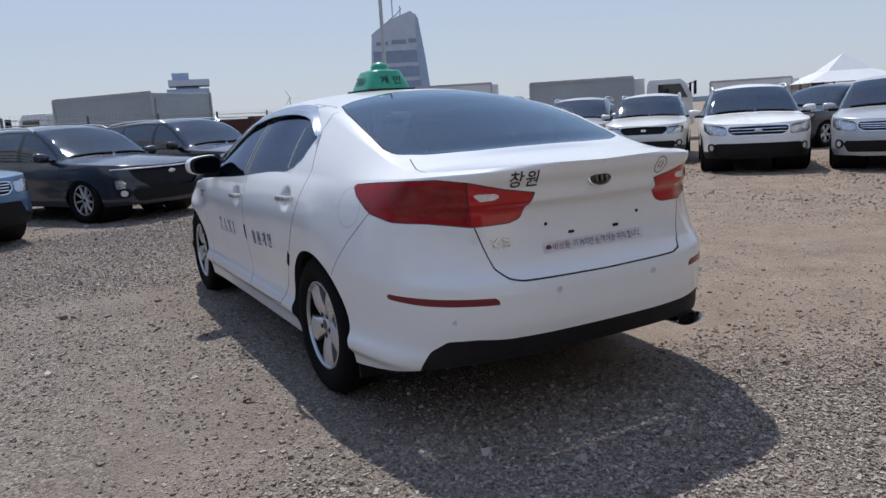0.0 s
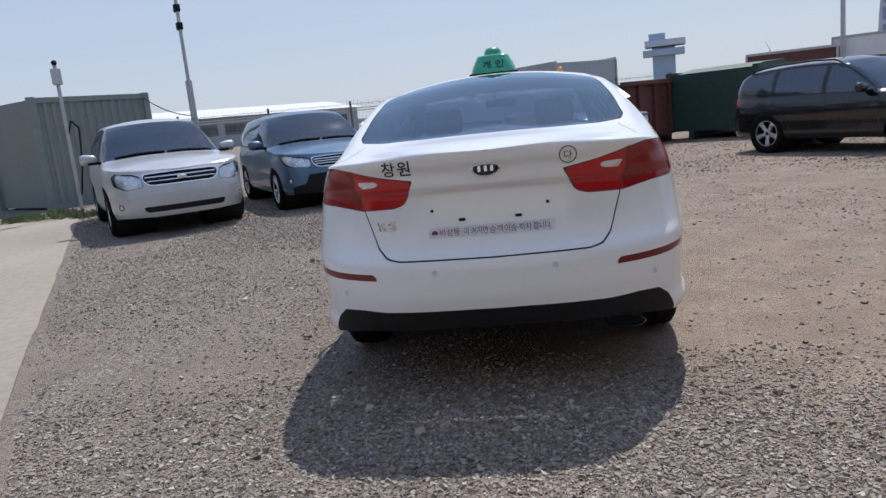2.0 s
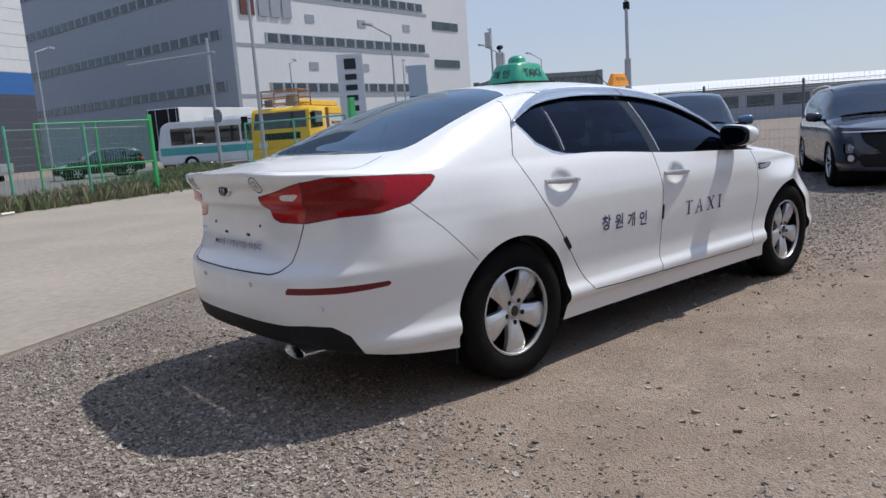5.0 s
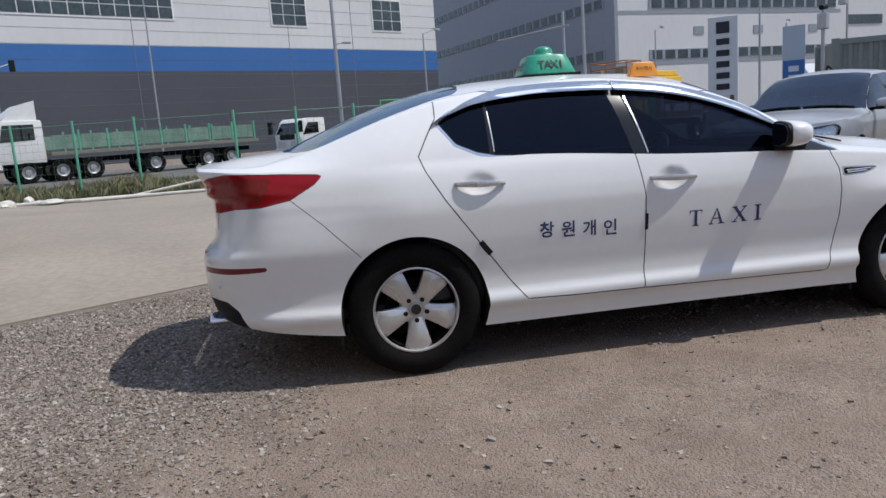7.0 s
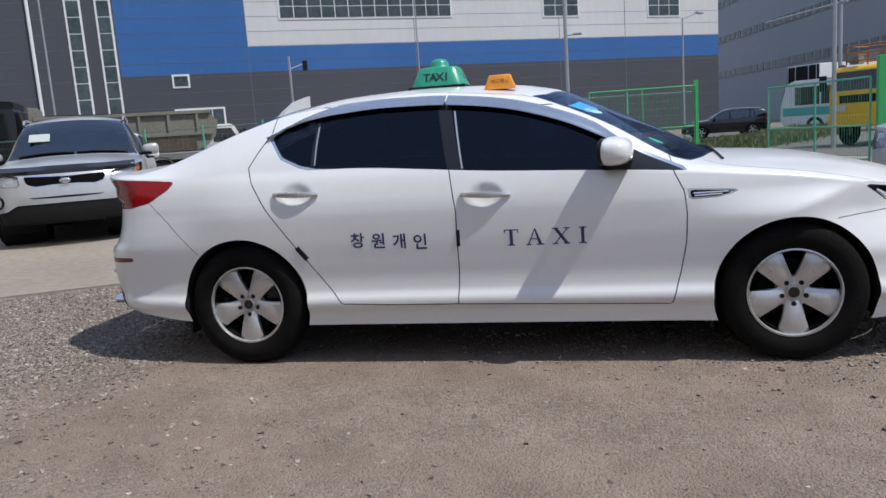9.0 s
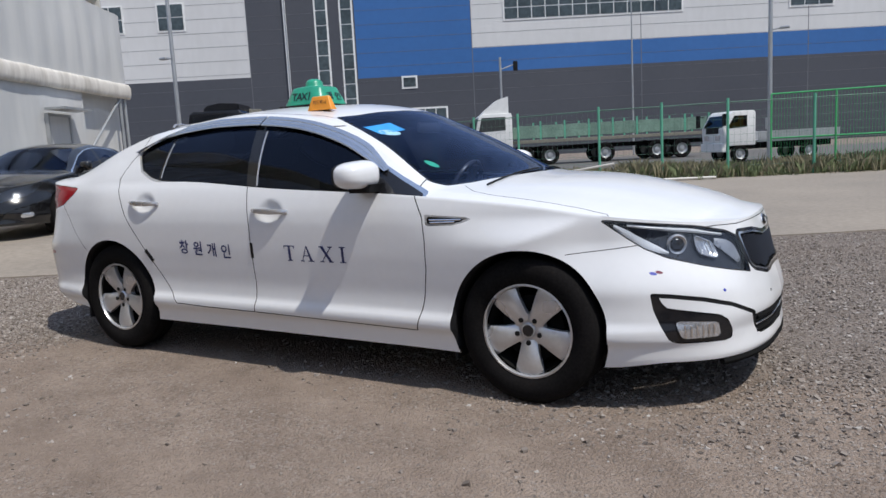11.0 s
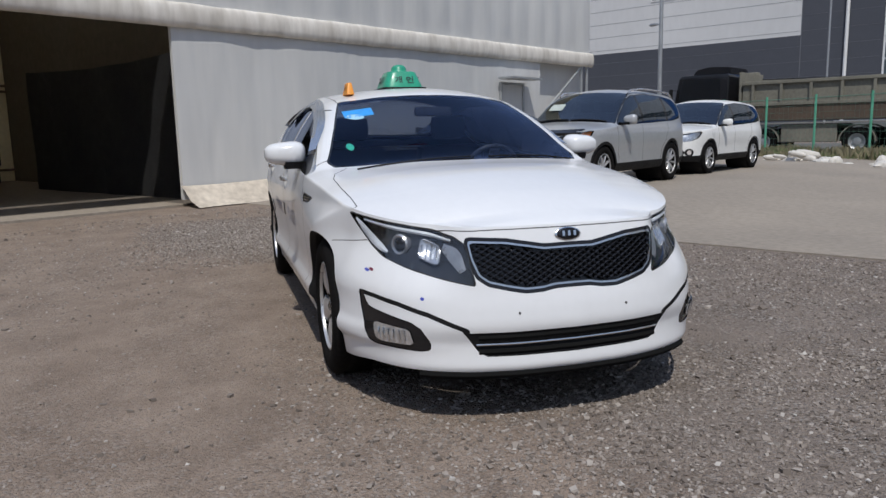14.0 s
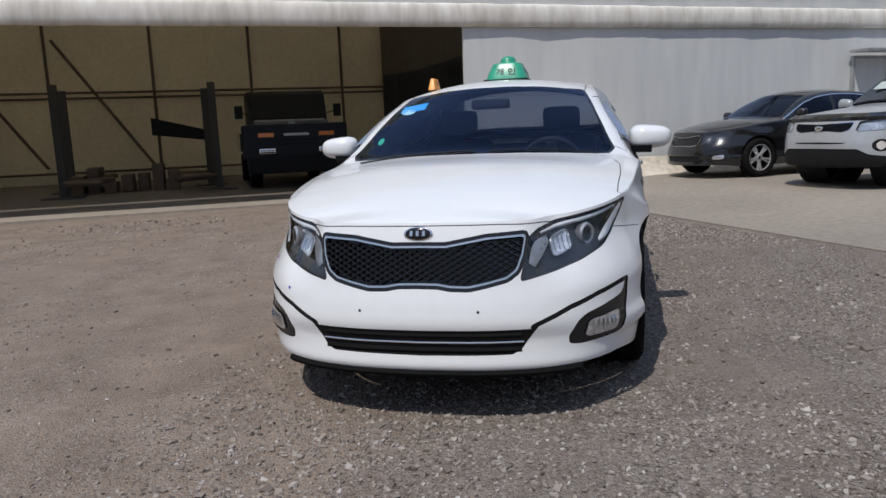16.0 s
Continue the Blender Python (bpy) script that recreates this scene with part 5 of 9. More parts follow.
def mirror_pair(car, paint, x=0.585, y=0.922, z=1.045, size=(0.085, 0.096, 0.074), taper=0.15, sweep=0.0):
    """Door mirrors: a rounded casing whose outer end is swept back, an oval rim with the glass, and a black foot."""
    def oval(x0, x1, ry, rz):
        bm = bmesh.new()
        rings = []
        for xx, k in ((x1, 1.0), (x0 + 0.004, 1.0), (x0, 0.94)):
            ring = []
            for q in range(28):
                a = 2 * math.pi * q / 28
                ca, sa = math.cos(a), math.sin(a)
                ring.append(bm.verts.new((xx, math.copysign(abs(ca) ** 0.62, ca) * ry * k, math.copysign(abs(sa) ** 0.62, sa) * rz * k)))
            rings.append(ring)
        for p, q in zip(rings, rings[1:]):
            for n in range(28):
                bm.faces.new((p[n], p[(n + 1) % 28], q[(n + 1) % 28], q[n]))
        bm.faces.new(rings[-1])
        bmesh.ops.recalc_face_normals(bm, faces=bm.faces)
        return bm
    for sgn in (1, -1):
        set_to = Matrix.Translation((x, sgn * y, z)) @ Matrix.Rotation(sgn * sweep, 4, "Z")
        def put(bm):
            for v in bm.verts:
                v.co.z *= 1.0 + taper * max(-1.0, min(1.0, v.co.y * sgn / size[1]))
            bmesh.ops.transform(bm, matrix=set_to, verts=bm.verts)
            return bm
        bm = bmesh.new()
        bmesh.ops.create_uvsphere(bm, u_segments=28, v_segments=16, radius=1.0)
        for v in bm.verts:
            c = v.co
            k = 1.0 if c.x > 0 else 0.45
            v.co = Vector((math.copysign(abs(c.x) ** 0.8, c.x) * size[0] * k, math.copysign(abs(c.y) ** 0.6, c.y) * size[1], math.copysign(abs(c.z) ** 0.7, c.z) * size[2]))
        mir = part("door_mirror", put(bm), paint, car, "painted door mirror", smooth="all")
        bm = bmesh.new()
        prism(bm, [(x - 0.03, z - 0.085), (x + 0.085, z - 0.085), (x + 0.10, z - 0.045), (x - 0.03, z - 0.045)], sgn * (y - 0.16), sgn * (y + 0.01))
        part("mirror_foot", bm, M_BLACK, mir)
        part("mirror_glass_frame", put(oval(-size[0] * 0.45, -size[0] * 0.20, size[1] * 0.93, size[2] * 0.95)), M_BLACK, mir)
        part("mirror_glass", put(oval(-size[0] * 0.45 - 0.003, -size[0] * 0.36, size[1] * 0.84, size[2] * 0.83)), M_DARKMIRROR, mir, "mirror glass")


M_DARKMIRROR = mk("dark_mirror_glass", (0.05, 0.055, 0.06), 0.08, 1.0, var=0.05)
M_LAMPIN = mk("lamp_reflector", (0.72, 0.73, 0.75), 0.25, 0.7, var=0.35, s1=14, s2=40)
M_FLAPGAP = mk("flap_line", (0.45, 0.46, 0.47), 0.5)
M_VISORMETAL = mk("silvery_visor", (0.42, 0.47, 0.55), 0.22, 0.75, var=0.1, s1=4, s2=30)
M_SILVERPLASTIC = mk("silver_plastic", (0.55, 0.55, 0.56), 0.25, 0.7, var=0.05)
M_LEAFBLUE = mk("deep_blue_ink", (0.03, 0.04, 0.13), 0.5)
M_BANDPALE = mk("pale_decal", (0.60, 0.60, 0.63), 0.5, var=0.1, s1=30)
M_SPECKBLUE = mk("blue_ink", (0.06, 0.08, 0.42), 0.5)
M_REDINK = mk("dark_red_ink", (0.16, 0.02, 0.05), 0.5)

M_LAMPCUP = mk("smoked_lamp_cup", (0.042, 0.044, 0.050), 0.25, 0.35, var=0.3, s1=6, s2=20)
M_FOGLENS = mk("fog_lamp_reflector", (0.62, 0.63, 0.65), 0.22, 0.75, var=0.35, s1=40, s2=120)
M_TRAY = mk("grey_lamp_tray", (0.42, 0.43, 0.45), 0.3, 0.5, var=0.2, s1=20)
M_DRL = mk("white_lamp_guide", (0.78, 0.79, 0.80), 0.25, var=0.06, s1=30, coat=0.5)
taxi = thing("taxi", "white saloon taxi with green roof sign parked on gravel", "car")
T_TREE = build_sedan(taxi, SEDAN, M_PAINT)
mirror_pair(taxi, M_PAINT, 0.572, 0.932, 1.050, (0.100, 0.116, 0.067), -0.14, 0.22)
for wx in (-1.3975, 1.3975):
    for sgn in (1, -1):
        wheel(taxi, wx, sgn * (0.764 if wx > 0 else 0.776), 0.334, 0.208, 0.205, sgn, "five", 64)
        bm = bmesh.new()
        fx = wx - 0.372
        prism(bm, [(fx - 0.004, 0.17), (fx + 0.008, 0.17), (fx + 0.012, 0.38), (fx + 0.0, 0.38)], sgn * 0.68, sgn * 0.835)
        part("mud_flap", bm, M_BLACK, taxi, "black rubber mud flap")


def on_flank(x, z, sgn, lift=0.0):
    hit, _, _, _ = T_TREE.ray_cast(Vector((x, sgn * 2.0, z)), Vector((0, -sgn, 0)))
    return hit + Vector((0, sgn * lift, 0))


# door handles
for sgn in (1, -1):
    for hx, hz in HANDLES:
        bm = bmesh.new()
        ring = []
        for q in range(13):
            f = q / 12
            x = hx - 0.125 + 0.25 * f
            y = abs(on_flank(hx - 0.14, hz, sgn).y) + 0.004 + 0.026 * math.sin(math.pi * min(1, max(0, f * 1.08 - 0.02))) ** 0.5
            h = 0.017 * (0.35 + 0.65 * math.sin(math.pi * (0.12 + 0.80 * f)))
            zc = hz + 0.004 - 0.010 * (f - 0.5)
            ring.append([bm.verts.new((x, sgn * (y + dy), zc + dz)) for dy, dz in ((-0.012, -h), (0.004, -h * 0.8), (0.008, 0), (0.004, h * 0.8), (-0.012, h))])
        for p, q in zip(ring, ring[1:]):
            for j in range(5):
                bm.faces.new((p[j], p[(j + 1) % 5], q[(j + 1) % 5], q[j]))
        bm.faces.new(ring[0]), bm.faces.new(ring[-1])
        bmesh.ops.recalc_face_normals(bm, faces=bm.faces)
        part("door_handle", bm, M_SILVERPLASTIC, taxi, "silver pull door handle", smooth=True)
    # rain visors over the side windows
    top = [(-1.235, 1.225), (-1.14, 1.262), (-1.02, 1.303), (-0.83, 1.332), (-0.6, 1.345), (-0.32, 1.340), (-0.12, 1.322), (0.08, 1.29), (0.36, 1.205), (0.57, 1.105), (0.66, 1.055)]
    tz = pchip(*zip(*top))
    for x0, x1 in ((-1.235, -0.262), (-0.252, 0.66)):
        bm = bmesh.new()
        ring = []
        for q in range(31):
            f = q / 30
            x = x0 + (x1 - x0) * f
            w = min(1.0, 0.04 + 2.4 * f) if x0 < -1 else min(1.0, 0.35 + 3.5 * (1 - f))
            z = float(tz(x))
            slope = (float(tz(x + 0.01)) - float(tz(x - 0.01))) / 0.02
            n = 1 / math.hypot(1, slope)
            col = []
            for g, lift in ((0.050, 0.004), (0.034, 0.014), (0.030, 0.012), (0.018, 0.022), (0.014, 0.020), (0.0, 0.027), (-0.006, 0.024)):
                px, pz = x - slope * n * g * w, z + n * g * w
                hit = on_flank(px, pz, sgn)
                col.append(bm.verts.new(hit + Vector((0, sgn * lift, lift * 0.25))))
            ring.append(col)
        for p, q in zip(ring, ring[1:]):
            for j in range(6):
                bm.faces.new((p[j], p[j + 1], q[j + 1], q[j]))
        bmesh.ops.recalc_face_normals(bm, faces=bm.faces)
        bmesh.ops.solidify(bm, geom=bm.faces, thickness=0.002)
        part("rain_visor", bm, M_VISORMETAL, taxi, "silvery rain visor over the side window", smooth=True)
    # bright line down the front window's edge, door guard strips
    for pts, w, m, nm in (([(-0.205, 1.30), (-0.155, 1.01)], 0.004, M_SILVERPLASTIC, "window_bar"), ([(-0.945, 1.27), (-0.948, 1.07)], 0.003, M_SILVERPLASTIC, "window_bar"),
                          ([(-1.062, 0.645), (-1.012, 0.580)], 0.011, M_BLACK, "door_guard"), ([(-0.190, 0.705), (-0.192, 0.622)], 0.007, M_BLACK, "door_guard")):
        (xa, za), (xb, zb) = pts
        L = math.hypot(xb - xa, zb - za)
        nx_, nz_ = (zb - za) / L * w, -(xb - xa) / L * w
        bm = bmesh.new()
        rows = []
        for q in range(7):
            f = q / 6
            x, z = xa + (xb - xa) * f, za + (zb - za) * f
            rows.append([bm.verts.new(on_flank(x + e * nx_, z + e * nz_, sgn, 0.004 if abs(e) < 1.2 else 0.0)) for e in (-1.3, -1, 1, 1.3)])
        for p, q in zip(rows, rows[1:]):
            for j in range(3):
                bm.faces.new((p[j], p[j + 1], q[j + 1], q[j]))
        bmesh.ops.recalc_face_normals(bm, faces=bm.faces)
        part(nm, bm, m, taxi)


# writing on the doors
def serif_taxi(h, width, only):
    """One of the letters of TAXI in wide-set roman capitals, h high, at its place in a word of some width."""
    bm = bmesh.new()
    def quad(*p):
        bm.faces.new([bm.verts.new((x * h, y * h, 0)) for x, y in p])
    def rect(x0, x1, y0, y1):
        quad((x0, y0), (x1, y0), (x1, y1), (x0, y1))
    t = 0.07
    for ox, ch in ((-2.1, "T"), (-0.75, "A"), (0.75, "X"), (1.95, "I")):
        if ch != only:
            continue
        if ch == "T":
            rect(ox - 0.09, ox + 0.09, -0.5 + t, 0.5 - t), rect(ox - 0.42, ox + 0.42, 0.5 - t, 0.5), rect(ox - 0.2, ox + 0.2, -0.5, -0.5 + t)
            quad((ox - 0.42, 0.5 - t), (ox - 0.38, 0.22), (ox - 0.34, 0.5 - t)), quad((ox + 0.34, 0.5 - t), (ox + 0.38, 0.22), (ox + 0.42, 0.5 - t))
        elif ch == "A":
            quad((ox - 0.40, -0.5 + t), (ox - 0.33, -0.5 + t), (ox + 0.0, 0.40), (ox - 0.02, 0.5)), quad((ox + 0.20, -0.5 + t), (ox + 0.40, -0.5 + t), (ox + 0.05, 0.5), (ox - 0.03, 0.5))
            rect(ox - 0.22, ox + 0.22, -0.16, -0.10), rect(ox - 0.50, ox - 0.22, -0.5, -0.5 + t), rect(ox + 0.08, ox + 0.52, -0.5, -0.5 + t)
        elif ch == "X":
            quad((ox + 0.18, -0.5 + t), (ox + 0.40, -0.5 + t), (ox - 0.18, 0.5 - t), (ox - 0.40, 0.5 - t)), quad((ox - 0.38, -0.5 + t), (ox - 0.30, -0.5 + t), (ox + 0.38, 0.5 - t), (ox + 0.30, 0.5 - t))
            for a in (-0.36, 0.30):
                rect(ox + a - 0.16, ox + a + 0.18, -0.5, -0.5 + t), rect(ox + a - 0.16, ox + a + 0.18, 0.5 - t, 0.5)
        else:
            rect(ox - 0.09, ox + 0.09, -0.5 + t, 0.5 - t), rect(ox - 0.22, ox + 0.22, -0.5, -0.5 + t), rect(ox - 0.22, ox + 0.22, 0.5 - t, 0.5)
    bmesh.ops.scale(bm, vec=(width / (4.69 * h), 1, 1), verts=bm.verts)
    return bm


for sgn in (1, -1):
    way = Vector((0, -sgn, 0))
    def lay(x, z):
        return lambda a, b: Vector((x - sgn * a, sgn * 2.0, z + b))
    for ch in "TAXI":
        part("door_writing", wrap(serif_taxi(0.083, 0.405, ch), T_TREE, lay(0.26, 0.655), way, 0.002), M_LEAFBLUE, taxi, "dark blue roman capital")
    for k, ch in enumerate("창원개인"):
        bm = text_mesh(ch, 0.080, bold=0.018)
        x = -0.722 + 0.111 * (k if sgn < 0 else 3 - k)
        part("door_writing", wrap(bm, T_TREE, lay(x, 0.672 - 0.006 * (k if sgn < 0 else 3 - k)), way, 0.002), M_LEAFBLUE, taxi, "dark blue letter")

# the tail: writing, badge, screws, sensors, exhaust
way = Vector((1, 0, 0))
def lay_tail(y, z):
    return lambda a, b: Vector((-3.2, y - a, z + b))
for k, ch in enumerate("창원"):
    part("boot_writing", wrap(text_mesh(ch, 0.062, bold=0.014), T_TREE, lay_tail(0.402 - 0.066 * k, 1.037), way, 0.002), M_GRAPHIC, taxi, "black letter")
part("boot_writing", wrap(text_mesh("다", 0.036), T_TREE, lay_tail(-0.333, 1.034), way, 0.002), M_GRAPHIC, taxi, "black letter")
bm = bmesh.new()
c0 = [bm.verts.new((0.036 * math.cos(q * math.pi / 16), 0.036 * math.sin(q * math.pi / 16), 0)) for q in range(32)]
c1 = [bm.verts.new((0.032 * math.cos(q * math.pi / 16), 0.032 * math.sin(q * math.pi / 16), 0)) for q in range(32)]
for q in range(32):
    bm.faces.new((c0[q], c0[(q + 1) % 32], c1[(q + 1) % 32], c1[q]))
part("letter_ring", wrap(bm, T_TREE, lay_tail(-0.333, 1.034), way, 0.002), M_GRAPHIC, taxi)
bm = bmesh.new()
bmesh.ops.create_grid(bm, x_segments=12, y_segments=2, size=0.5)
for v in bm.verts:
    v.co.x, v.co.y = v.co.x * 0.53, v.co.y * 0.046
part("notice_band", wrap(bm, T_TREE, lay_tail(0.0, 0.752), way, 0.0015), M_BANDPALE, taxi, "pale printed notice band")
for words, y, w, m in (("비상등", 0.175, 0.085, M_REDINK), ("이 켜지면", 0.065, 0.10, M_LEAFBLUE), ("승객이", -0.035, 0.085, M_REDINK), ("승·하차", -0.125, 0.085, M_LEAFBLUE), ("합니다.", -0.212, 0.075, M_LEAFBLUE)):
    part("notice_writing", wrap(fit_width(text_mesh(words, 0.030), w), T_TREE, lay_tail(y, 0.752), way, 0.003), m, taxi, "small printed words")
bm = bmesh.new()
for q in range(3):
    r = bmesh.ops.create_circle(bm, cap_ends=True, segments=10, radius=0.008, matrix=Matrix.Translation((-0.245 + 0.006 * q, 0.004 * (q % 2), 0)))
part("notice_mark", wrap(bm, T_TREE, lay_tail(0, 0.752), way, 0.003), M_REDINK, taxi)


def oval_badge(x, y, z, rx, rz, face, tilt=0.0):
    b = None
    for nm, k, dx, m in (("badge", 1.0, 0.0, M_CHROME), ("badge_field", 0.86, 0.004, M_GLOSSBLACK)):
        bm = bmesh.new()
        bmesh.ops.create_uvsphere(bm, u_segments=28, v_segments=14, radius=1.0, matrix=Matrix.Diagonal((0.008, rx * k, rz * k, 1)))
        ob = part(nm, bm, m, b or taxi, "chrome-ringed black oval badge" if b is None else "", smooth="all")
        if b is None:
            ob.matrix_basis = pose(x, y, z, 0, tilt, 0)
            b = ob
        else:
            ob.matrix_basis = pose(face * dx, 0, 0)
    for k in (-1, 0, 1):
        bm = bmesh.new()
        box(bm, -0.002, 0.003, k * rx * 0.42 - rx * 0.09, k * rx * 0.42 + rx * 0.09, -rz * 0.36, rz * 0.36)
        ob = part("badge_bar", bm, M_CHROME, b)
        ob.matrix_basis = pose(face * 0.0125, 0, 0)


tail_x = lambda y, z: T_TREE.ray_cast(Vector((-3.2, y, z)), Vector((1, 0, 0)))[0].x
nose_x = lambda y, z: T_TREE.ray_cast(Vector((3.2, y, z)), Vector((-1, 0, 0)))[0].x
oval_badge(tail_x(0, 1.007) - 0.002, 0, 1.007, 0.062, 0.031, -1, 8)
oval_badge(nose_x(0, 0.742) + 0.002, 0, 0.742, 0.058, 0.028, 1, -14)
# model mark as plain chrome strokes
for pts in ([(0.485, 0.812), (0.478, 0.775)], [(0.455, 0.812), (0.476, 0.795), (0.452, 0.775)], [(0.405, 0.808), (0.436, 0.808), (0.436, 0.795), (0.412, 0.790), (0.412, 0.778), (0.440, 0.776)]):
    bm = bmesh.new()
    for (y0, z0), (y1, z1) in zip(pts, pts[1:]):
        rod(bm, (tail_x(y0, z0) - 0.002, y0, z0), (tail_x(y1, z1) - 0.002, y1, z1), 0.0045, 6)
    part("model_mark", bm, M_CHROME, taxi, "plain chrome strokes")
for y, z, wy, wz in ((0.243, 0.846, 0.006, 0.006), (-0.240, 0.846, 0.006, 0.006), (0.119, 0.801, 0.014, 0.006), (-0.117, 0.800, 0.014, 0.006)):
    bm = bmesh.new()
    x = tail_x(y, z)
    box(bm, x - 0.004, x + 0.01, y - wy, y + wy, z - wz, z + wz, 0.002)
    part("plate_fixing", bm, M_BLACK, taxi, "black plate fixing hole")
for y, z in ((0.247, 0.597), (-0.251, 0.596), (0.655, 0.516), (-0.655, 0.516)):
    bm = bmesh.new()
    x = tail_x(y, z)
    lathe(bm, [(0.001, 0), (0.010, 0), (0.012, 0.002), (0.0135, 0.002), (0.0135, -0.01)], 18, "x")
    for v in bm.verts:
        v.co = Vector((x - 0.001 - v.co.x, v.co.y + y, v.co.z + z))
    part("parking_sensor", bm, M_BANDPALE, taxi, "round bumper sensor")
for y, z in ((0.234, 0.452), (-0.234, 0.452)):
    bm = bmesh.new()
    x = nose_x(y, z)
    rod(bm, (x - 0.01, y, z), (x + 0.003, y, z), 0.005, 10)
    part("plate_fixing", bm, M_HOUSING, taxi)
bm = bmesh.new()
prof = [(0.055, -0.28), (0.068, -0.12), (0.069, -0.005), (0.071, 0.0), (0.0695, 0.004), (0.0665, 0.0), (0.064, -0.05)]
lathe(bm, prof, 32, "x")
for v in bm.verts:
    v.co = Vector((-2.404 - v.co.x, -0.522 + v.co.y * 1.18, 0.325 + v.co.z * 0.42))
bmesh.ops.recalc_face_normals(bm, faces=bm.faces)
part("exhaust_tip", bm, M_CHROME, taxi, "oval chrome exhaust tip", smooth=True)
bm = bmesh.new()
bmesh.ops.create_circle(bm, cap_ends=True, segments=32, radius=0.060)
for v in bm.verts:
    v.co = Vector((-2.366, -0.522 + v.co.x * 1.18, 0.325 + v.co.y * 0.42))
part("exhaust_bore", bm, M_UNDER, taxi)

# grille mesh
wires = [(a, b) for a in np.arange(-0.62, 0.63, 0.040) for b in (1, -1)]
gb_v, gb_f = [], []
gpoly = GRILLE + [(-q[0], q[1]) for q in GRILLE[::-1]]
for a, b in wires:
    pts = []
    for q in range(25):
        f = q / 24
        z = 0.525 + 0.205 * f
        y = a + b * (z - 0.625) * 1.75
        if poly_dist(np.array([abs(y)]), np.array([z]), GRILLE)[0] < -0.004:
            hit = T_TREE.ray_cast(Vector((3, y, z)), Vector((-1, 0, 0)))[0]
            pts.append(hit + Vector((-0.010, 0, 0)))
        elif pts:
            break
    for p, q in zip(pts, pts[1:]):
        i = len(gb_v)
        d = (q - p).normalized().cross(Vector((1, 0, 0))) * 0.0046
        for c in (p, q):
            gb_v += [c + d, c + Vector((0.006, 0, 0)), c - d, c - Vector((0.006, 0, 0))]
        gb_f += [(i + j, i + (j + 1) % 4, i + 4 + (j + 1) % 4, i + 4 + j) for j in range(4)]
ob = grid_mesh("grille_mesh", gb_v, gb_f, M_GLOSSBLACK, taxi)
ob["kind"] = "stuff"
bm = bmesh.new()
pts = [Vector((nose_x(y, 0.330) + 0.004, y, 0.332)) for y in np.linspace(-0.40, 0.40, 17)]
tube(bm, pts, 0.005, 8)
part("lower_grille_bar", bm, M_CHROME, taxi, "chrome bar in the lower grille")
for z in (0.300, 0.358):
    bm = bmesh.new()
    pts = [Vector((nose_x(y, z) - 0.006, y, z)) for y in np.linspace(-0.39, 0.39, 15)]
    tube(bm, pts, 0.012, 6)
    part("lower_grille_slat", bm, M_UNDER, taxi)
bm = bmesh.new()
pts = [Vector((nose_x(y, 0.232) - 0.012, y, 0.208)) for y in np.linspace(-0.60, 0.60, 21)]
tube(bm, pts, 0.016, 6)
part("chin_spoiler", bm, M_UNDER, taxi, "black chin spoiler")

# inside the headlamps
PLAN_U = np.linspace(0, len(SEDAN["plan"]) - 1, 2000)
PLAN_X, PLAN_Y = (pchip(np.arange(len(SEDAN["plan"])), np.array(SEDAN["plan"])[:, k])(PLAN_U) for k in (0, 1))
PLAN_T = np.r_[0, np.cumsum(np.hypot(np.diff(PLAN_X[::-1]), np.diff(PLAN_Y[::-1])))]


def round_nose(T, z, d, sgn):
    """A point d inside the skin, T round the plan from the middle of the nose."""
    x, y = np.interp(T, PLAN_T, PLAN_X[::-1]), np.interp(T, PLAN_T, PLAN_Y[::-1])
    x2, y2 = np.interp(T + 0.02, PLAN_T, PLAN_X[::-1]), np.interp(T + 0.02, PLAN_T, PLAN_Y[::-1])
    n = Vector((y2 - y, x - x2, 0)).normalized()
    n.y *= sgn
    hit = T_TREE.ray_cast(Vector((x, y * sgn, z)) + n * 0.4, -n)[0]
    return hit - n * d


def lamp_ribbon(name, pts, widths, d, sgn, material, label=""):
    """A bright strip in a lamp along (T, z) points."""
    f = np.linspace(0, len(pts) - 1, 25)
    k = np.arange(len(pts))
    tt, zz, ww = pchip(k, [q[0] for q in pts])(f), pchip(k, [q[1] for q in pts])(f), pchip(k, widths)(f)
    bm = bmesh.new()
    rows = []
    for q in range(25):
        a, b = max(q - 1, 0), min(q + 1, 24)
        du, dv = tt[b] - tt[a], zz[b] - zz[a]
        ln = math.hypot(du, dv)
        nu_, nv_ = -dv / ln * ww[q], du / ln * ww[q]
        rows.append([bm.verts.new(round_nose(tt[q] + e * nu_, zz[q] + e * nv_, d - (0.005 if e == 0 else 0), sgn)) for e in (-1, 0, 1)])
    for p, q in zip(rows, rows[1:]):
        for j in range(2):
            bm.faces.new((p[j], p[j + 1], q[j + 1], q[j]))
    bmesh.ops.recalc_face_normals(bm, faces=bm.faces)
    bmesh.ops.solidify(bm, geom=bm.faces, thickness=0.002)
    return part(name, bm, material, taxi, label, smooth=True)


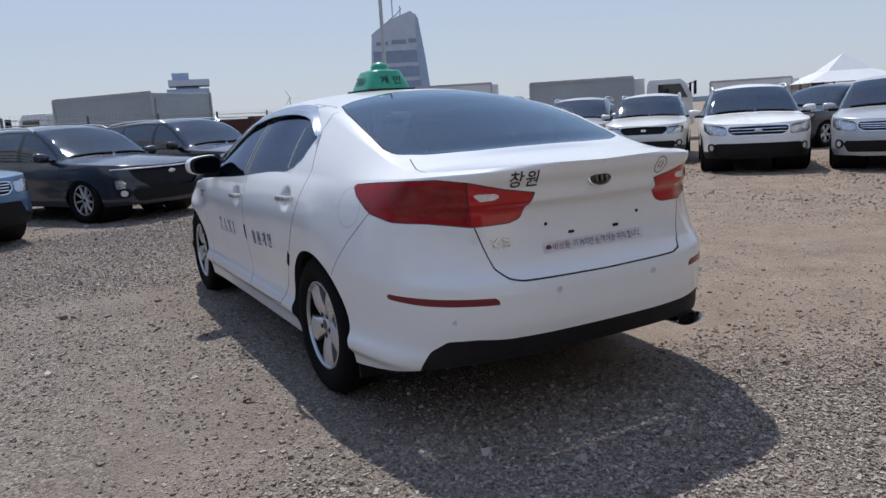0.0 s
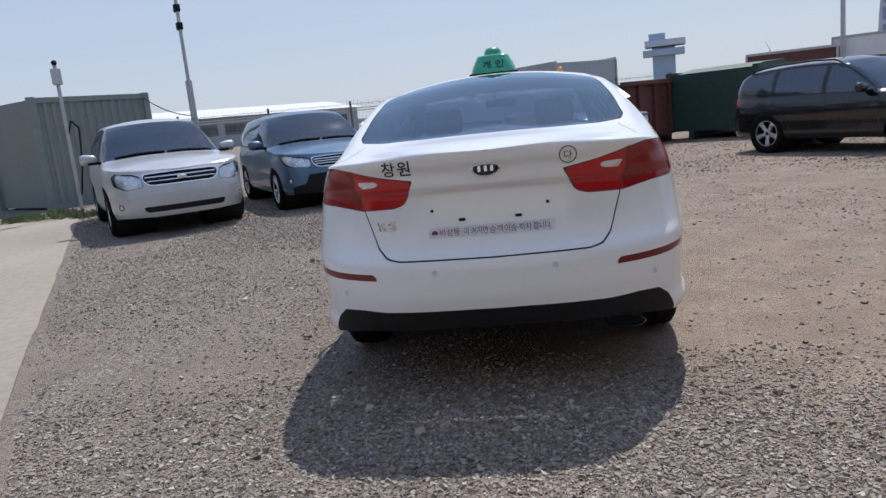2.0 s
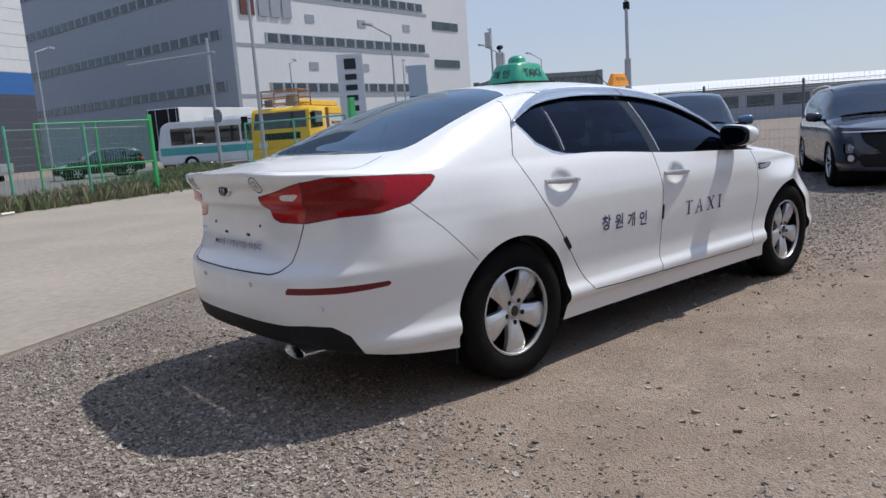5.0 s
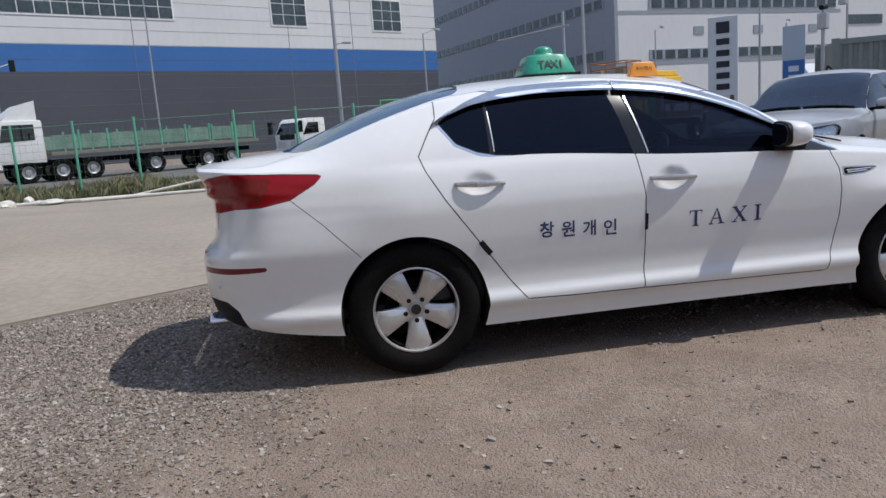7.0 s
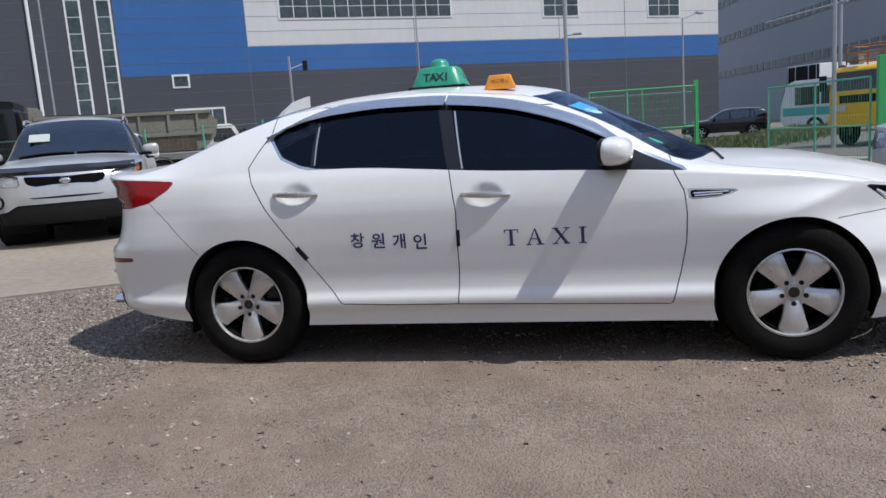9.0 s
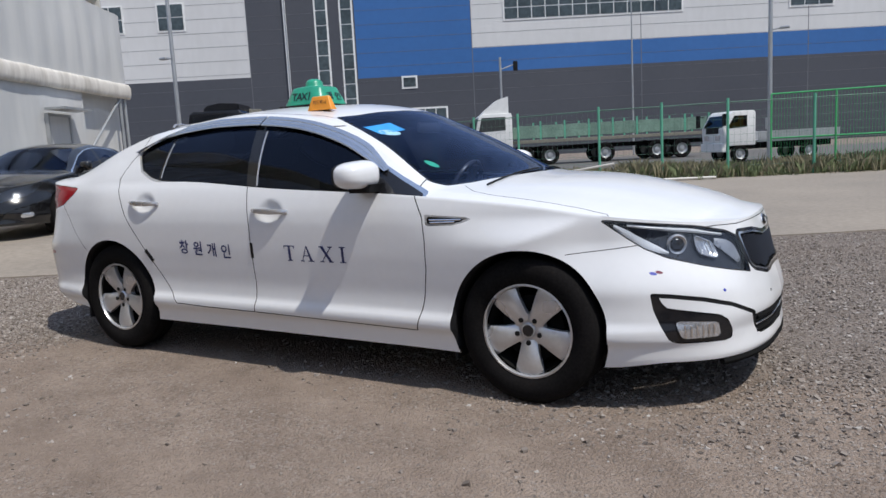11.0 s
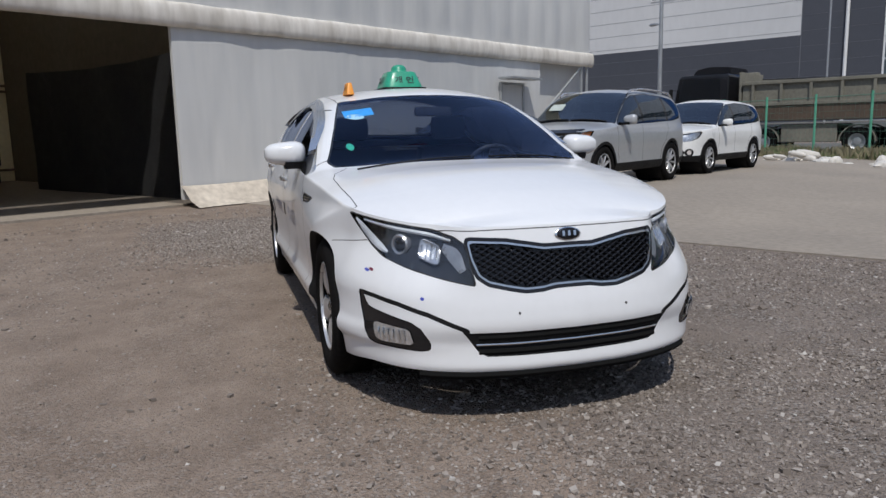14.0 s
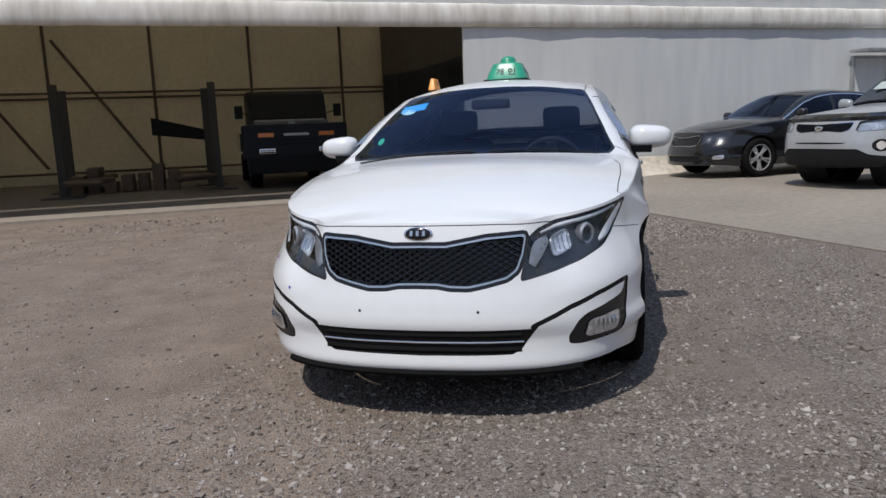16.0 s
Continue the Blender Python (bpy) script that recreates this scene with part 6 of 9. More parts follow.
for sgn in (1, -1):
    # rounded reflector cell beside the projector, in a bright rim
    CT, CZ_ = 0.635, 0.680
    loop = []
    for q in range(28):
        a = 2 * math.pi * q / 28
        ca, sa = math.cos(a), math.sin(a)
        yy, zz = math.copysign(abs(ca) ** 0.45, ca) * 0.062, math.copysign(abs(sa) ** 0.45, sa) * 0.036
        loop.append((CT + yy, CZ_ + zz + yy * 0.25))
    bm = bmesh.new()
    pts = [round_nose(u, z, 0.012, sgn) for u, z in loop]
    tube(bm, pts + pts[:1], 0.004, 6)
    part("reflector_rim", bm, M_SILVERPLASTIC, taxi, "bright rim of the lamp reflector", smooth=True)
    bm = bmesh.new()
    mid = bm.verts.new(round_nose(CT, CZ_, 0.023, sgn))
    ring = [bm.verts.new(p) for p in pts]
    half = [bm.verts.new(round_nose(CT + (u - CT) * 0.6, CZ_ + (z - CZ_) * 0.6, 0.019, sgn)) for u, z in loop]
    for q in range(28):
        j = (q + 1) % 28
        bm.faces.new((ring[q], ring[j], half[j], half[q])), bm.faces.new((half[q], half[j], mid))
    bmesh.ops.recalc_face_normals(bm, faces=bm.faces)
    part("reflector", bm, M_LAMPIN, taxi, "faceted silver lamp reflector")
    for k in range(4):
        u = CT - 0.045 + 0.03 * k
        lamp_ribbon("reflector_rib", [(u, CZ_ - 0.026), (u + 0.004, CZ_ + 0.026)], (0.0035, 0.0035), 0.010, sgn, M_CHROME)
    # projector
    r = 0.037
    c = round_nose(0.815, 0.702, 0.016, sgn)
    out = (round_nose(0.815, 0.702, -0.02, sgn) - c).normalized()
    turn = out.to_track_quat("X", "Z").to_matrix().to_4x4()
    bm = bmesh.new()
    bmesh.ops.create_uvsphere(bm, u_segments=20, v_segments=12, radius=r * 0.80, matrix=Matrix.Translation(c) @ turn @ Matrix.Diagonal((0.5, 1, 1, 1)))
    part("projector", bm, M_GLOSSBLACK, taxi, "round dark projector lens", smooth="all")
    bm = bmesh.new()
    lathe(bm, [(r * 0.80, -0.02), (r * 0.84, 0.006), (r * 1.05, 0.010), (r * 1.22, 0.002), (r * 1.1, -0.03)], 28, "x")
    bmesh.ops.transform(bm, matrix=Matrix.Translation(c) @ turn, verts=bm.verts)
    bmesh.ops.recalc_face_normals(bm, faces=bm.faces)
    part("projector_ring", bm, M_SILVERPLASTIC, taxi, smooth=True)
    lamp_ribbon("lamp_guide", [(1.125, 0.795), (1.06, 0.757), (0.995, 0.722), (0.92, 0.690), (0.87, 0.672)], (0.007, 0.016, 0.017, 0.013, 0.005), 0.006, sgn, M_DRL, "white light guide along the lamp's outer edge")
    lamp_ribbon("lamp_strip", [(1.06, 0.794), (0.85, 0.768), (0.68, 0.750), (0.52, 0.727)], (0.005, 0.008, 0.008, 0.005), 0.008, sgn, M_DRL, "bright strip along the lamp's top")
    lamp_ribbon("lamp_tray", [(0.56, 0.700), (0.50, 0.668), (0.46, 0.612)], (0.014, 0.030, 0.016), 0.014, sgn, M_TRAY, "grey lower tray of the lamp")
    # flutes of the fog lamp
    for k in range(6):
        u = 0.70 + 0.026 * k
        lamp_ribbon("fog_flute", [(u, 0.338), (u + 0.004, 0.384)], (0.004, 0.004), -0.004, sgn, M_CHROME)

# bright blades across the fender vents
for sgn in (1, -1):
    for z0, z1, x0, x1 in ((0.832, 0.833, 0.945, 1.105), (0.820, 0.823, 0.950, 1.075)):
        bm = bmesh.new()
        tube(bm, [on_flank(x0 + (x1 - x0) * k / 6, z0 + (z1 - z0) * k / 6, sgn, 0.001) for k in range(7)], 0.0042, 6)
        part("vent_blade", bm, M_CHROME, taxi, "chrome blade of the fender vent", smooth=True)

# wipers, mirrors' indicators, windscreen labels, specks
on_top = lambda x, y, lift=0.0: T_TREE.ray_cast(Vector((x, y, 3)), Vector((0, 0, -1)))[0] + Vector((0, 0, lift))
for a, b in (((1.125, 0.10), (1.00, 0.66)), ((1.12, -0.62), (1.115, 0.02))):
    bm = bmesh.new()
    pts = [on_top(a[0] + (b[0] - a[0]) * k / 8, a[1] + (b[1] - a[1]) * k / 8, 0.007) for k in range(9)]
    tube(bm, pts, 0.005, 6)
    part("wiper", bm, M_BLACK, taxi, "black windscreen wiper")
for yy, zz, wy, wz, m, nm, lab in ((-0.478, 1.276, 0.085, 0.022, M_BLUESTICK, "windscreen_label", "blue windscreen label"), (-0.505, 1.252, 0.050, 0.016, M_PALESTICK, "windscreen_label", "pale round windscreen label"), (-0.596, 1.081, 0.020, 0.019, M_GREENSTICK, "windscreen_label", "small green round windscreen label")):
    bm = bmesh.new()
    if wz == 0.022:
        bmesh.ops.create_grid(bm, x_segments=6, y_segments=2, size=1.0)
        for v in bm.verts:
            v.co = Vector((v.co.x * wy, v.co.y * wz + v.co.x * 0.010, 0))
    else:
        bmesh.ops.create_circle(bm, cap_ends=True, segments=20, radius=1.0)
        for v in bm.verts:
            v.co = Vector((v.co.x * wy, v.co.y * wz, 0))
    part(nm, wrap(bm, T_TREE, lambda a, b: Vector((3.0, yy + a, zz + b)), Vector((-1, 0, 0)), 0.002), m, taxi, lab)
for yy, zz, m in ((-0.752, 0.598, M_SPECKBLUE), (-0.738, 0.602, M_REDINK), (-0.588, 0.511, M_SPECKBLUE)):
    bm = bmesh.new()
    bmesh.ops.create_circle(bm, cap_ends=True, segments=7, radius=0.007)
    part("paint_speck", wrap(bm, T_TREE, lambda a, b: Vector((3.0, yy + a, zz + b)), Vector((-1, 0, 0)), 0.001), m, taxi, "small coloured speck on the bumper")

# cabin
bm = bmesh.new()
prism(bm, [(0.55, 0.55), (1.02, 0.60), (1.02, 0.92), (0.80, 0.955), (0.62, 0.90), (0.56, 0.75)], -0.74, 0.74)
part("dashboard", bm, M_INTERIOR, taxi, "dark dashboard")
for y in (-0.37, 0.37):
    bm = bmesh.new()
    box(bm, -0.48, -0.30, y - 0.25, y + 0.25, 0.50, 1.06, 0.06)
    box(bm, -0.42, 0.12, y - 0.25, y + 0.25, 0.42, 0.58, 0.06)
    seat = part("front_seat", bm, M_INTERIOR, taxi, "dark front seat", smooth=True)
    bm = bmesh.new()
    box(bm, -0.47, -0.36, y - 0.13, y + 0.13, 1.10, 1.27, 0.045)
    part("headrest", bm, M_INTERIOR, seat, smooth=True)
bm = bmesh.new()
box(bm, -1.45, -1.22, -0.66, 0.66, 0.5, 1.02, 0.06)
box(bm, -1.30, -0.80, -0.66, 0.66, 0.38, 0.55, 0.06)
part("rear_seat", bm, M_INTERIOR, taxi, "dark rear bench seat", smooth=True)
bm = bmesh.new()
box(bm, -1.98, -1.40, -0.62, 0.62, 1.0, 1.03)
part("parcel_shelf", bm, M_INTERIOR, taxi)
bm = bmesh.new()
box(bm, -2.0, 0.9, -0.78, 0.78, 0.31, 0.36)
for sgn in (1, -1):
    box(bm, -1.3, 0.95, sgn * 0.80 - 0.01, sgn * 0.80 + 0.01, 0.36, 0.93)
part("cabin_lining", bm, M_INTERIOR, taxi)
bm = bmesh.new()
R, n1, n2 = 0.175, 40, 8
vs = [[bm.verts.new(((R + 0.015 * math.cos(2 * math.pi * j / n2)) * math.cos(2 * math.pi * i / n1), (R + 0.015 * math.cos(2 * math.pi * j / n2)) * math.sin(2 * math.pi * i / n1), 0.015 * math.sin(2 * math.pi * j / n2))) for j in range(n2)] for i in range(n1)]
for i in range(n1):
    for j in range(n2):
        bm.faces.new((vs[i][j], vs[(i + 1) % n1][j], vs[(i + 1) % n1][(j + 1) % n2], vs[i][(j + 1) % n2]))
box(bm, -0.16, 0.16, -0.03, 0.03, -0.03, 0.0)
ob = part("steering_wheel", bm, M_HOUSING, taxi, "dark grey steering wheel", smooth=True)
ob.matrix_basis = pose(0.46, 0.37, 0.90, 0, -65, 0)
bm = bmesh.new()
box(bm, 0.42, 0.45, -0.12, 0.12, 1.25, 1.31, 0.02)
part("inside_mirror", bm, M_INTERIOR, taxi)

# roof signs: things of their own that stand on the roof
sign = thing("roof_sign", "green plastic taxi roof sign with domed top", "taxi sign")
def frustum(x0, x1, y0, y1, z0, tx0, tx1, ty0, ty1, z1, bev):
    bm = bmesh.new()
    lo = [bm.verts.new(v) for v in ((x0, y0, z0), (x1, y0, z0), (x1, y1, z0), (x0, y1, z0))]
    hi = [bm.verts.new(v) for v in ((tx0, ty0, z1), (tx1, ty0, z1), (tx1, ty1, z1), (tx0, ty1, z1))]
    bm.faces.new(lo[::-1]), bm.faces.new(hi)
    for k in range(4):
        bm.faces.new((lo[k], lo[(k + 1) % 4], hi[(k + 1) % 4], hi[k]))
    if bev:
        bmesh.ops.bevel(bm, geom=[e for e in bm.edges if max(v.co.z for v in e.verts) > z0 + 0.01], offset=bev, segments=4, affect="EDGES", profile=0.5)
    return bm
bm = bmesh.new()
rings = []
for hx, hy, z in ((0.168, 0.150, 1.470), (0.166, 0.148, 1.478), (0.124, 0.107, 1.572), (0.118, 0.101, 1.581), (0.100, 0.083, 1.586)):
    ring = []
    for q in range(56):
        a = 2 * math.pi * q / 56
        ca, sa = math.cos(a), math.sin(a)
        ring.append(bm.verts.new((-0.4025 + math.copysign(abs(ca) ** 0.45, ca) * hx, math.copysign(abs(sa) ** 0.45, sa) * hy, z)))
    rings.append(ring)
for u, v in zip(rings, rings[1:]):
    for q in range(56):
        bm.faces.new((u[q], u[(q + 1) % 56], v[(q + 1) % 56], v[q]))
bm.faces.new(rings[-1]), bm.faces.new(rings[0][::-1])
bmesh.ops.recalc_face_normals(bm, faces=bm.faces)
part("body", bm, M_GREENSIGN, sign, smooth=True)
part("base_plate", boxm(-0.575, -0.23, -0.155, 0.155, 1.452, 1.472, 0.004), M_BLACK, sign, "black base plate")
bm = bmesh.new()
lathe(bm, [(0.095, 1.578), (0.088, 1.588), (0.060, 1.592), (0.056, 1.598), (0.054, 1.615), (0.040, 1.632), (0.020, 1.638), (0.001, 1.640)], 28, "z")
for v in bm.verts:
    v.co.x -= 0.405
bmesh.ops.recalc_face_normals(bm, faces=bm.faces)
part("dome", bm, M_GREENSIGN, sign, smooth=True)
for words, w, h, ang, dist in (("TAXI", 0.150, 0.052, 0, 0.1325), ("TAXI", 0.150, 0.052, 180, 0.1325), ("개인", 0.125, 0.052, 90, 0.150), ("개인", 0.125, 0.052, 270, 0.150)):
    lean = 21.4 if words == "TAXI" else 20.6
    for k, ch in enumerate(words):
        off = (k - 1.5) * w / 4 * 1.06 if words == "TAXI" else (k - 0.5) * 0.082
        bm = text_mesh(ch, h, bold=0.012)
        if words != "TAXI":
            fit_width(bm, 0.052)
        ob = part("sign_letter", bm, M_GRAPHIC, sign, "black sign letter")
        ob.matrix_basis = pose(-0.4025, 0, 1.5235, 0, 0, ang) @ pose(off, -dist, 0, 90 - lean, 0, 0)
card = thing("card_sign", "small orange roof card sign with dark writing", "taxi sign")
part("body", frustum(-0.075, 0.100, -0.475, -0.425, 1.405, -0.045, 0.070, -0.462, -0.438, 1.482, 0.006), M_ORANGESIGN, card, smooth=True)
for ang in (0, 180):
    ob = part("sign_writing", fit_width(text_mesh("카드택시", 0.026), 0.092), M_GRAPHIC, card, "dark letters")
    ob.matrix_basis = pose(0.0125, -0.45, 1.447, 0, 0, ang) @ pose(0, -0.0205, 0, 80, 0, 0)

# ---- parked cars ----
SUV = dict(
    plan=[(-2.36, 0), (-2.35, 0.4), (-2.31, 0.66), (-2.19, 0.80), (-1.9, 0.88), (-1.35, 0.918), (-0.6, 0.912), (0, 0.91), (0.7, 0.912), (1.35, 0.918), (1.75, 0.885), (2.05, 0.79), (2.2, 0.62), (2.28, 0.35), (2.30, 0)],
    zb=[0.36, 0.36, 0.36, 0.34, 0.31, 0.29, 0.28, 0.28, 0.28, 0.27, 0.28, 0.30, 0.30, 0.29, 0.29],
    zs=[1.13, 1.13, 1.125, 1.115, 1.10, 1.085, 1.07, 1.065, 1.05, 1.015, 0.99, 0.965, 0.945, 0.93, 0.925],
    rear=[(0.3, 0.09), (0.40, 0.03), (0.50, 0.005), (0.66, 0.0), (0.72, 0.03), (0.80, 0.05), (1.0, 0.045), (1.13, 0.05)],
    side=[(0.25, 0.07), (0.33, 0.035), (0.42, 0.012), (0.60, 0.012), (0.78, 0.0), (0.90, 0.004), (1.0, 0.024), (1.1, 0.06)],
    front=[(0.25, 0.05), (0.32, 0.02), (0.45, 0.0), (0.60, 0.006), (0.72, 0.03), (0.85, 0.07), (0.93, 0.12)],
    rail=[(-2.3, 0.07, 0.04), (-2.2, 0.10, 0.20), (-2.08, 0.13, 0.36), (-1.9, 0.165, 0.46), (-1.4, 0.20, 0.53), (-0.7, 0.22, 0.575), (-0.2, 0.22, 0.570), (0.13, 0.215, 0.515), (0.38, 0.185, 0.405), (0.68, 0.135, 0.19), (0.92, 0.09, 0.045), (1.2, 0.06, 0.018), (2.2, 0.05, 0.01)],
    cx=[-2.34, -2.335, -2.32, -2.26, -2.02, -1.4, -0.62, 0.03, 0.86, 1.5, 1.85, 2.06, 2.14, 2.18, 2.19],
    cz=[(-2.34, 1.13), (-2.27, 1.27), (-2.14, 1.50), (-2.0, 1.63), (-1.6, 1.69), (-0.8, 1.725), (-0.22, 1.715), (0.08, 1.67), (0.38, 1.52), (0.86, 1.21), (0.98, 1.15), (1.10, 1.125), (1.5, 1.09), (1.85, 1.04), (2.05, 0.985), (2.19, 0.925)],
)
SUV_DLO = [(-1.98, 1.40), (-1.93, 1.20), (-1.5, 1.15), (-0.6, 1.115), (0.3, 1.09), (0.80, 1.075), (0.58, 1.24), (0.25, 1.47), (-0.02, 1.565), (-0.6, 1.60), (-1.3, 1.57), (-1.8, 1.51)]
SUV_WS = [(0.16, -0.02), (0.14, 0.3), (0.06, 0.55), (0.03, 0.645), (0.28, 0.69), (0.63, 0.755), (0.84, 0.81), (0.90, 0.72), (0.97, 0.5), (1.03, -0.02)]
SUV_RW = [(-2.30, -0.02), (-2.28, 0.5), (-2.22, 0.66), (-2.02, 0.60), (-1.96, 0.5), (-1.95, -0.02)]
SUV_HEAD = [(0.52, 0.735), (0.54, 0.87), (0.62, 0.90), (0.85, 0.925), (1.12, 0.955), (1.20, 0.94), (1.06, 0.82), (0.85, 0.755)]
SUV_GRILLE = [(-0.02, 0.735), (0.40, 0.735), (0.49, 0.80), (0.50, 0.885), (-0.02, 0.895)]
SUV_LOW = [(-0.02, 0.36), (0.62, 0.36), (0.70, 0.50), (0.66, 0.56), (-0.02, 0.56)]


def paint_of(name, col, rough=0.28, metal=0.0, coat=0.6):
    return mk(name, col, rough, metal, var=0.06, s1=1.2, s2=18, coat=coat, spec=0.35, tint=tuple(min(1, c * 1.02 + 0.004) for c in col))


P_SILVER, P_BLUE, P_NAVY = paint_of("silver_paint", (0.44, 0.45, 0.465), 0.34, 0.35), paint_of("blue_grey_paint", (0.068, 0.130, 0.215), 0.32, 0.35), paint_of("dark_blue_paint", (0.012, 0.017, 0.034), 0.3, 0.0, 1.0)
P_BLACK, P_WHITE = paint_of("black_paint", (0.006, 0.006, 0.007), 0.25, 0.0, 0.9), paint_of("white_paint", (0.76, 0.76, 0.75), 0.3)
M_DUSTYGREY = mk("dusty_grey_paint", (0.22, 0.21, 0.20), 0.6, var=0.2, s1=3, s2=20)
P_WORKBLUE = paint_of("workshop_blue_paint", (0.006, 0.008, 0.015), 0.6, 0.0, 0.0)
P_SAND, P_GREY = paint_of("pearl_white_paint", (0.64, 0.63, 0.60), 0.32, 0.2), paint_of("grey_paint", (0.10, 0.105, 0.115), 0.4)
M_CARGLASS = mk_glass("parked_car_glass", (0.14, 0.16, 0.18), rough=0.05, blue=(0.72, 0.80, 0.90), ior=1.5, film=0.11)
M_AMBER = mk("amber_lens", (0.75, 0.22, 0.03), 0.2, var=0.2, s1=20, coat=0.8)
M_PAPER = mk("paper_notice", (0.42, 0.47, 0.44), 0.8, var=0.08, s1=8, s2=40)


def build_suv(car, paint, clad=None, scale=(1, 1, 1), bars=3, chrome=True, nu=130, hood_z=0.0, head=SUV_HEAD, grille=SUV_GRILLE, low=SUV_LOW, amber=False, tail=True, fog=(0.80, 0.50, 0.085, 0.055), slot=None, guard=False, comb=False, brow=False):
    sp = dict(SUV)
    bm, total = car_shell(sp, nu, 26, 10, 12)
    tree = shell_tree(bm)
    lp = bm.faces.layers.int["part"]
    flank = lambda c: c.y > 0.5
    cut = lambda number, func, zones=(0,), where=None: shell_cut(bm, total, func, number, zones, where)
    door = [(0.86, 1.3), (0.88, 0.9), (0.87, 0.60), (0.82, 0.38), (-0.08, 0.38), (-0.10, 1.0), (-0.14, 1.3)]
    rdoor = [(-0.08, 0.38), (-0.10, 1.0), (-0.14, 1.3), (-1.2, 1.3), (-1.22, 1.05), (-1.08, 0.80), (-0.90, 0.62), (-0.82, 0.38)]
    cut(2, lambda X, Y, Z, S, T: poly_dist(X, Z, door), (0, 1), flank)
    cut(3, lambda X, Y, Z, S, T: poly_dist(X, Z, rdoor), (0, 1), flank)
    for d in (door, rdoor):
        cut(1, lambda X, Y, Z, S, T: np.abs(poly_dist(X, Z, d)) - 0.0045, (0, 1), flank)
    cut(1, lambda X, Y, Z, S, T: line_dist(X, Y, [(1.0, 0.76), (1.4, 0.80), (1.9, 0.76), (2.1, 0.6)]) - 0.005, (1, 2), lambda c: c.x > 0.98)
    if clad:
        cut(5, lambda X, Y, Z, S, T: Z - 0.43, (0,))
    for wx in (-1.35, 1.35):
        if clad:
            cut(5, lambda X, Y, Z, S, T: np.hypot(X - wx, Z - 0.355) - 0.445, (0,), flank)
    cut(11, lambda X, Y, Z, S, T: poly_dist(X, Z, SUV_DLO) - 0.018, (1,), flank)
    cut(12, lambda X, Y, Z, S, T: poly_dist(X, Z, SUV_DLO), (1,), flank)
    inside_dlo = lambda c: flank(c) and poly_dist(np.array([c.x]), np.array([c.z]), SUV_DLO)[0] < 0
    for px in (-0.16, -1.22):
        cut(11, lambda X, Y, Z, S, T: np.abs(X - px) - 0.045, (1,), inside_dlo)
    cut(14, lambda X, Y, Z, S, T: poly_dist(X, Y, SUV_WS) - 0.014, (1, 2), lambda c: c.x > 0)
    cut(15, lambda X, Y, Z, S, T: poly_dist(X, Y, SUV_WS), (1, 2), lambda c: c.x > 0)
    cut(16, lambda X, Y, Z, S, T: poly_dist(X, Y, SUV_RW), (1, 2), lambda c: c.x < -1.9)
    cut(33, lambda X, Y, Z, S, T: poly_dist(T, Z, low), (0,))
    cut(31, lambda X, Y, Z, S, T: poly_dist(T, Z, grille) - 0.012, (0,))
    cut(32, lambda X, Y, Z, S, T: poly_dist(T, Z, grille), (0,))
    cut(35, lambda X, Y, Z, S, T: poly_dist(T, Z, head) - 0.006, (0,))
    cut(36, lambda X, Y, Z, S, T: poly_dist(T, Z, head), (0,))
    if amber:
        cut(39, lambda X, Y, Z, S, T: np.maximum(poly_dist(T, Z, head), 0.98 - T), (0,))
    if slot:
        cut(34, lambda X, Y, Z, S, T: poly_dist(T, Z, slot), (0,))
    cut(37, lambda X, Y, Z, S, T: np.hypot((T - fog[0]) * 0.75, Z - fog[1]) - fog[2], (0,))
    cut(38, lambda X, Y, Z, S, T: np.hypot(T - fog[0], Z - fog[1]) - fog[3], (0,))
    if tail:
        cut(21, lambda X, Y, Z, S, T: poly_dist(S, Z, [(0.62, 0.80), (0.60, 1.08), (0.78, 1.10), (1.0, 1.06), (1.02, 0.98), (0.8, 0.84)]), (0,))
    for wx in (-1.35, 1.35):
        cut(99, lambda X, Y, Z, S, T: np.hypot(X - wx, Z - 0.355) - 0.395, (0, 1), flank)
    bmesh.ops.delete(bm, geom=[f for f in bm.faces if f[lp] == 99], context="FACES")
    bm.normal_update()
    body = shell_part(bm, (0,), "body", paint, car, 0)
    shell_part(bm, (1,), "panel_gap", M_GAP, body, 0)["kind"] = "stuff"
    shell_part(bm, (5,), "cladding", clad or M_BLACK, car, 0, "dark lower cladding")
    for sgn in (1, -1):
        shell_part(bm, (2,), "front_door", paint, car, sgn)
        shell_part(bm, (3,), "rear_door", paint, car, sgn)
        shell_part(bm, (11,), "window_frame", M_GLOSSBLACK, car, sgn, "black window frame")
        shell_part(bm, (12,), "side_window", M_CARGLASS, car, sgn, "tinted side windows")
        head_ob = shell_part(bm, (36, 39), "headlamp", M_LENS, car, sgn, "clear headlamp")
        shell_part(bm, (35,), "lamp_seal", M_GAP, head_ob, sgn)
        shell_part(bm, (36,), "lamp_housing", M_LAMPIN, head_ob, sgn, "bright lamp reflector", push=-0.03)
        shell_part(bm, (39,), "indicator", M_AMBER, head_ob, sgn, "amber indicator", push=-0.03)
        shell_part(bm, (37,), "fog_bezel", M_BLACK, car, sgn)
        shell_part(bm, (38,), "fog_lamp", M_WHITELAMP, car, sgn, "round fog lamp")
        shell_part(bm, (21,), "tail_lamp", M_RED, car, sgn, "red tail lamp")
    shell_part(bm, (14,), "glass_seal", M_GLOSSBLACK, car, 0)
    shell_part(bm, (15,), "windscreen", M_CARGLASS, car, 0, "windscreen")
    shell_part(bm, (16,), "rear_window", M_CARGLASS, car, 0)
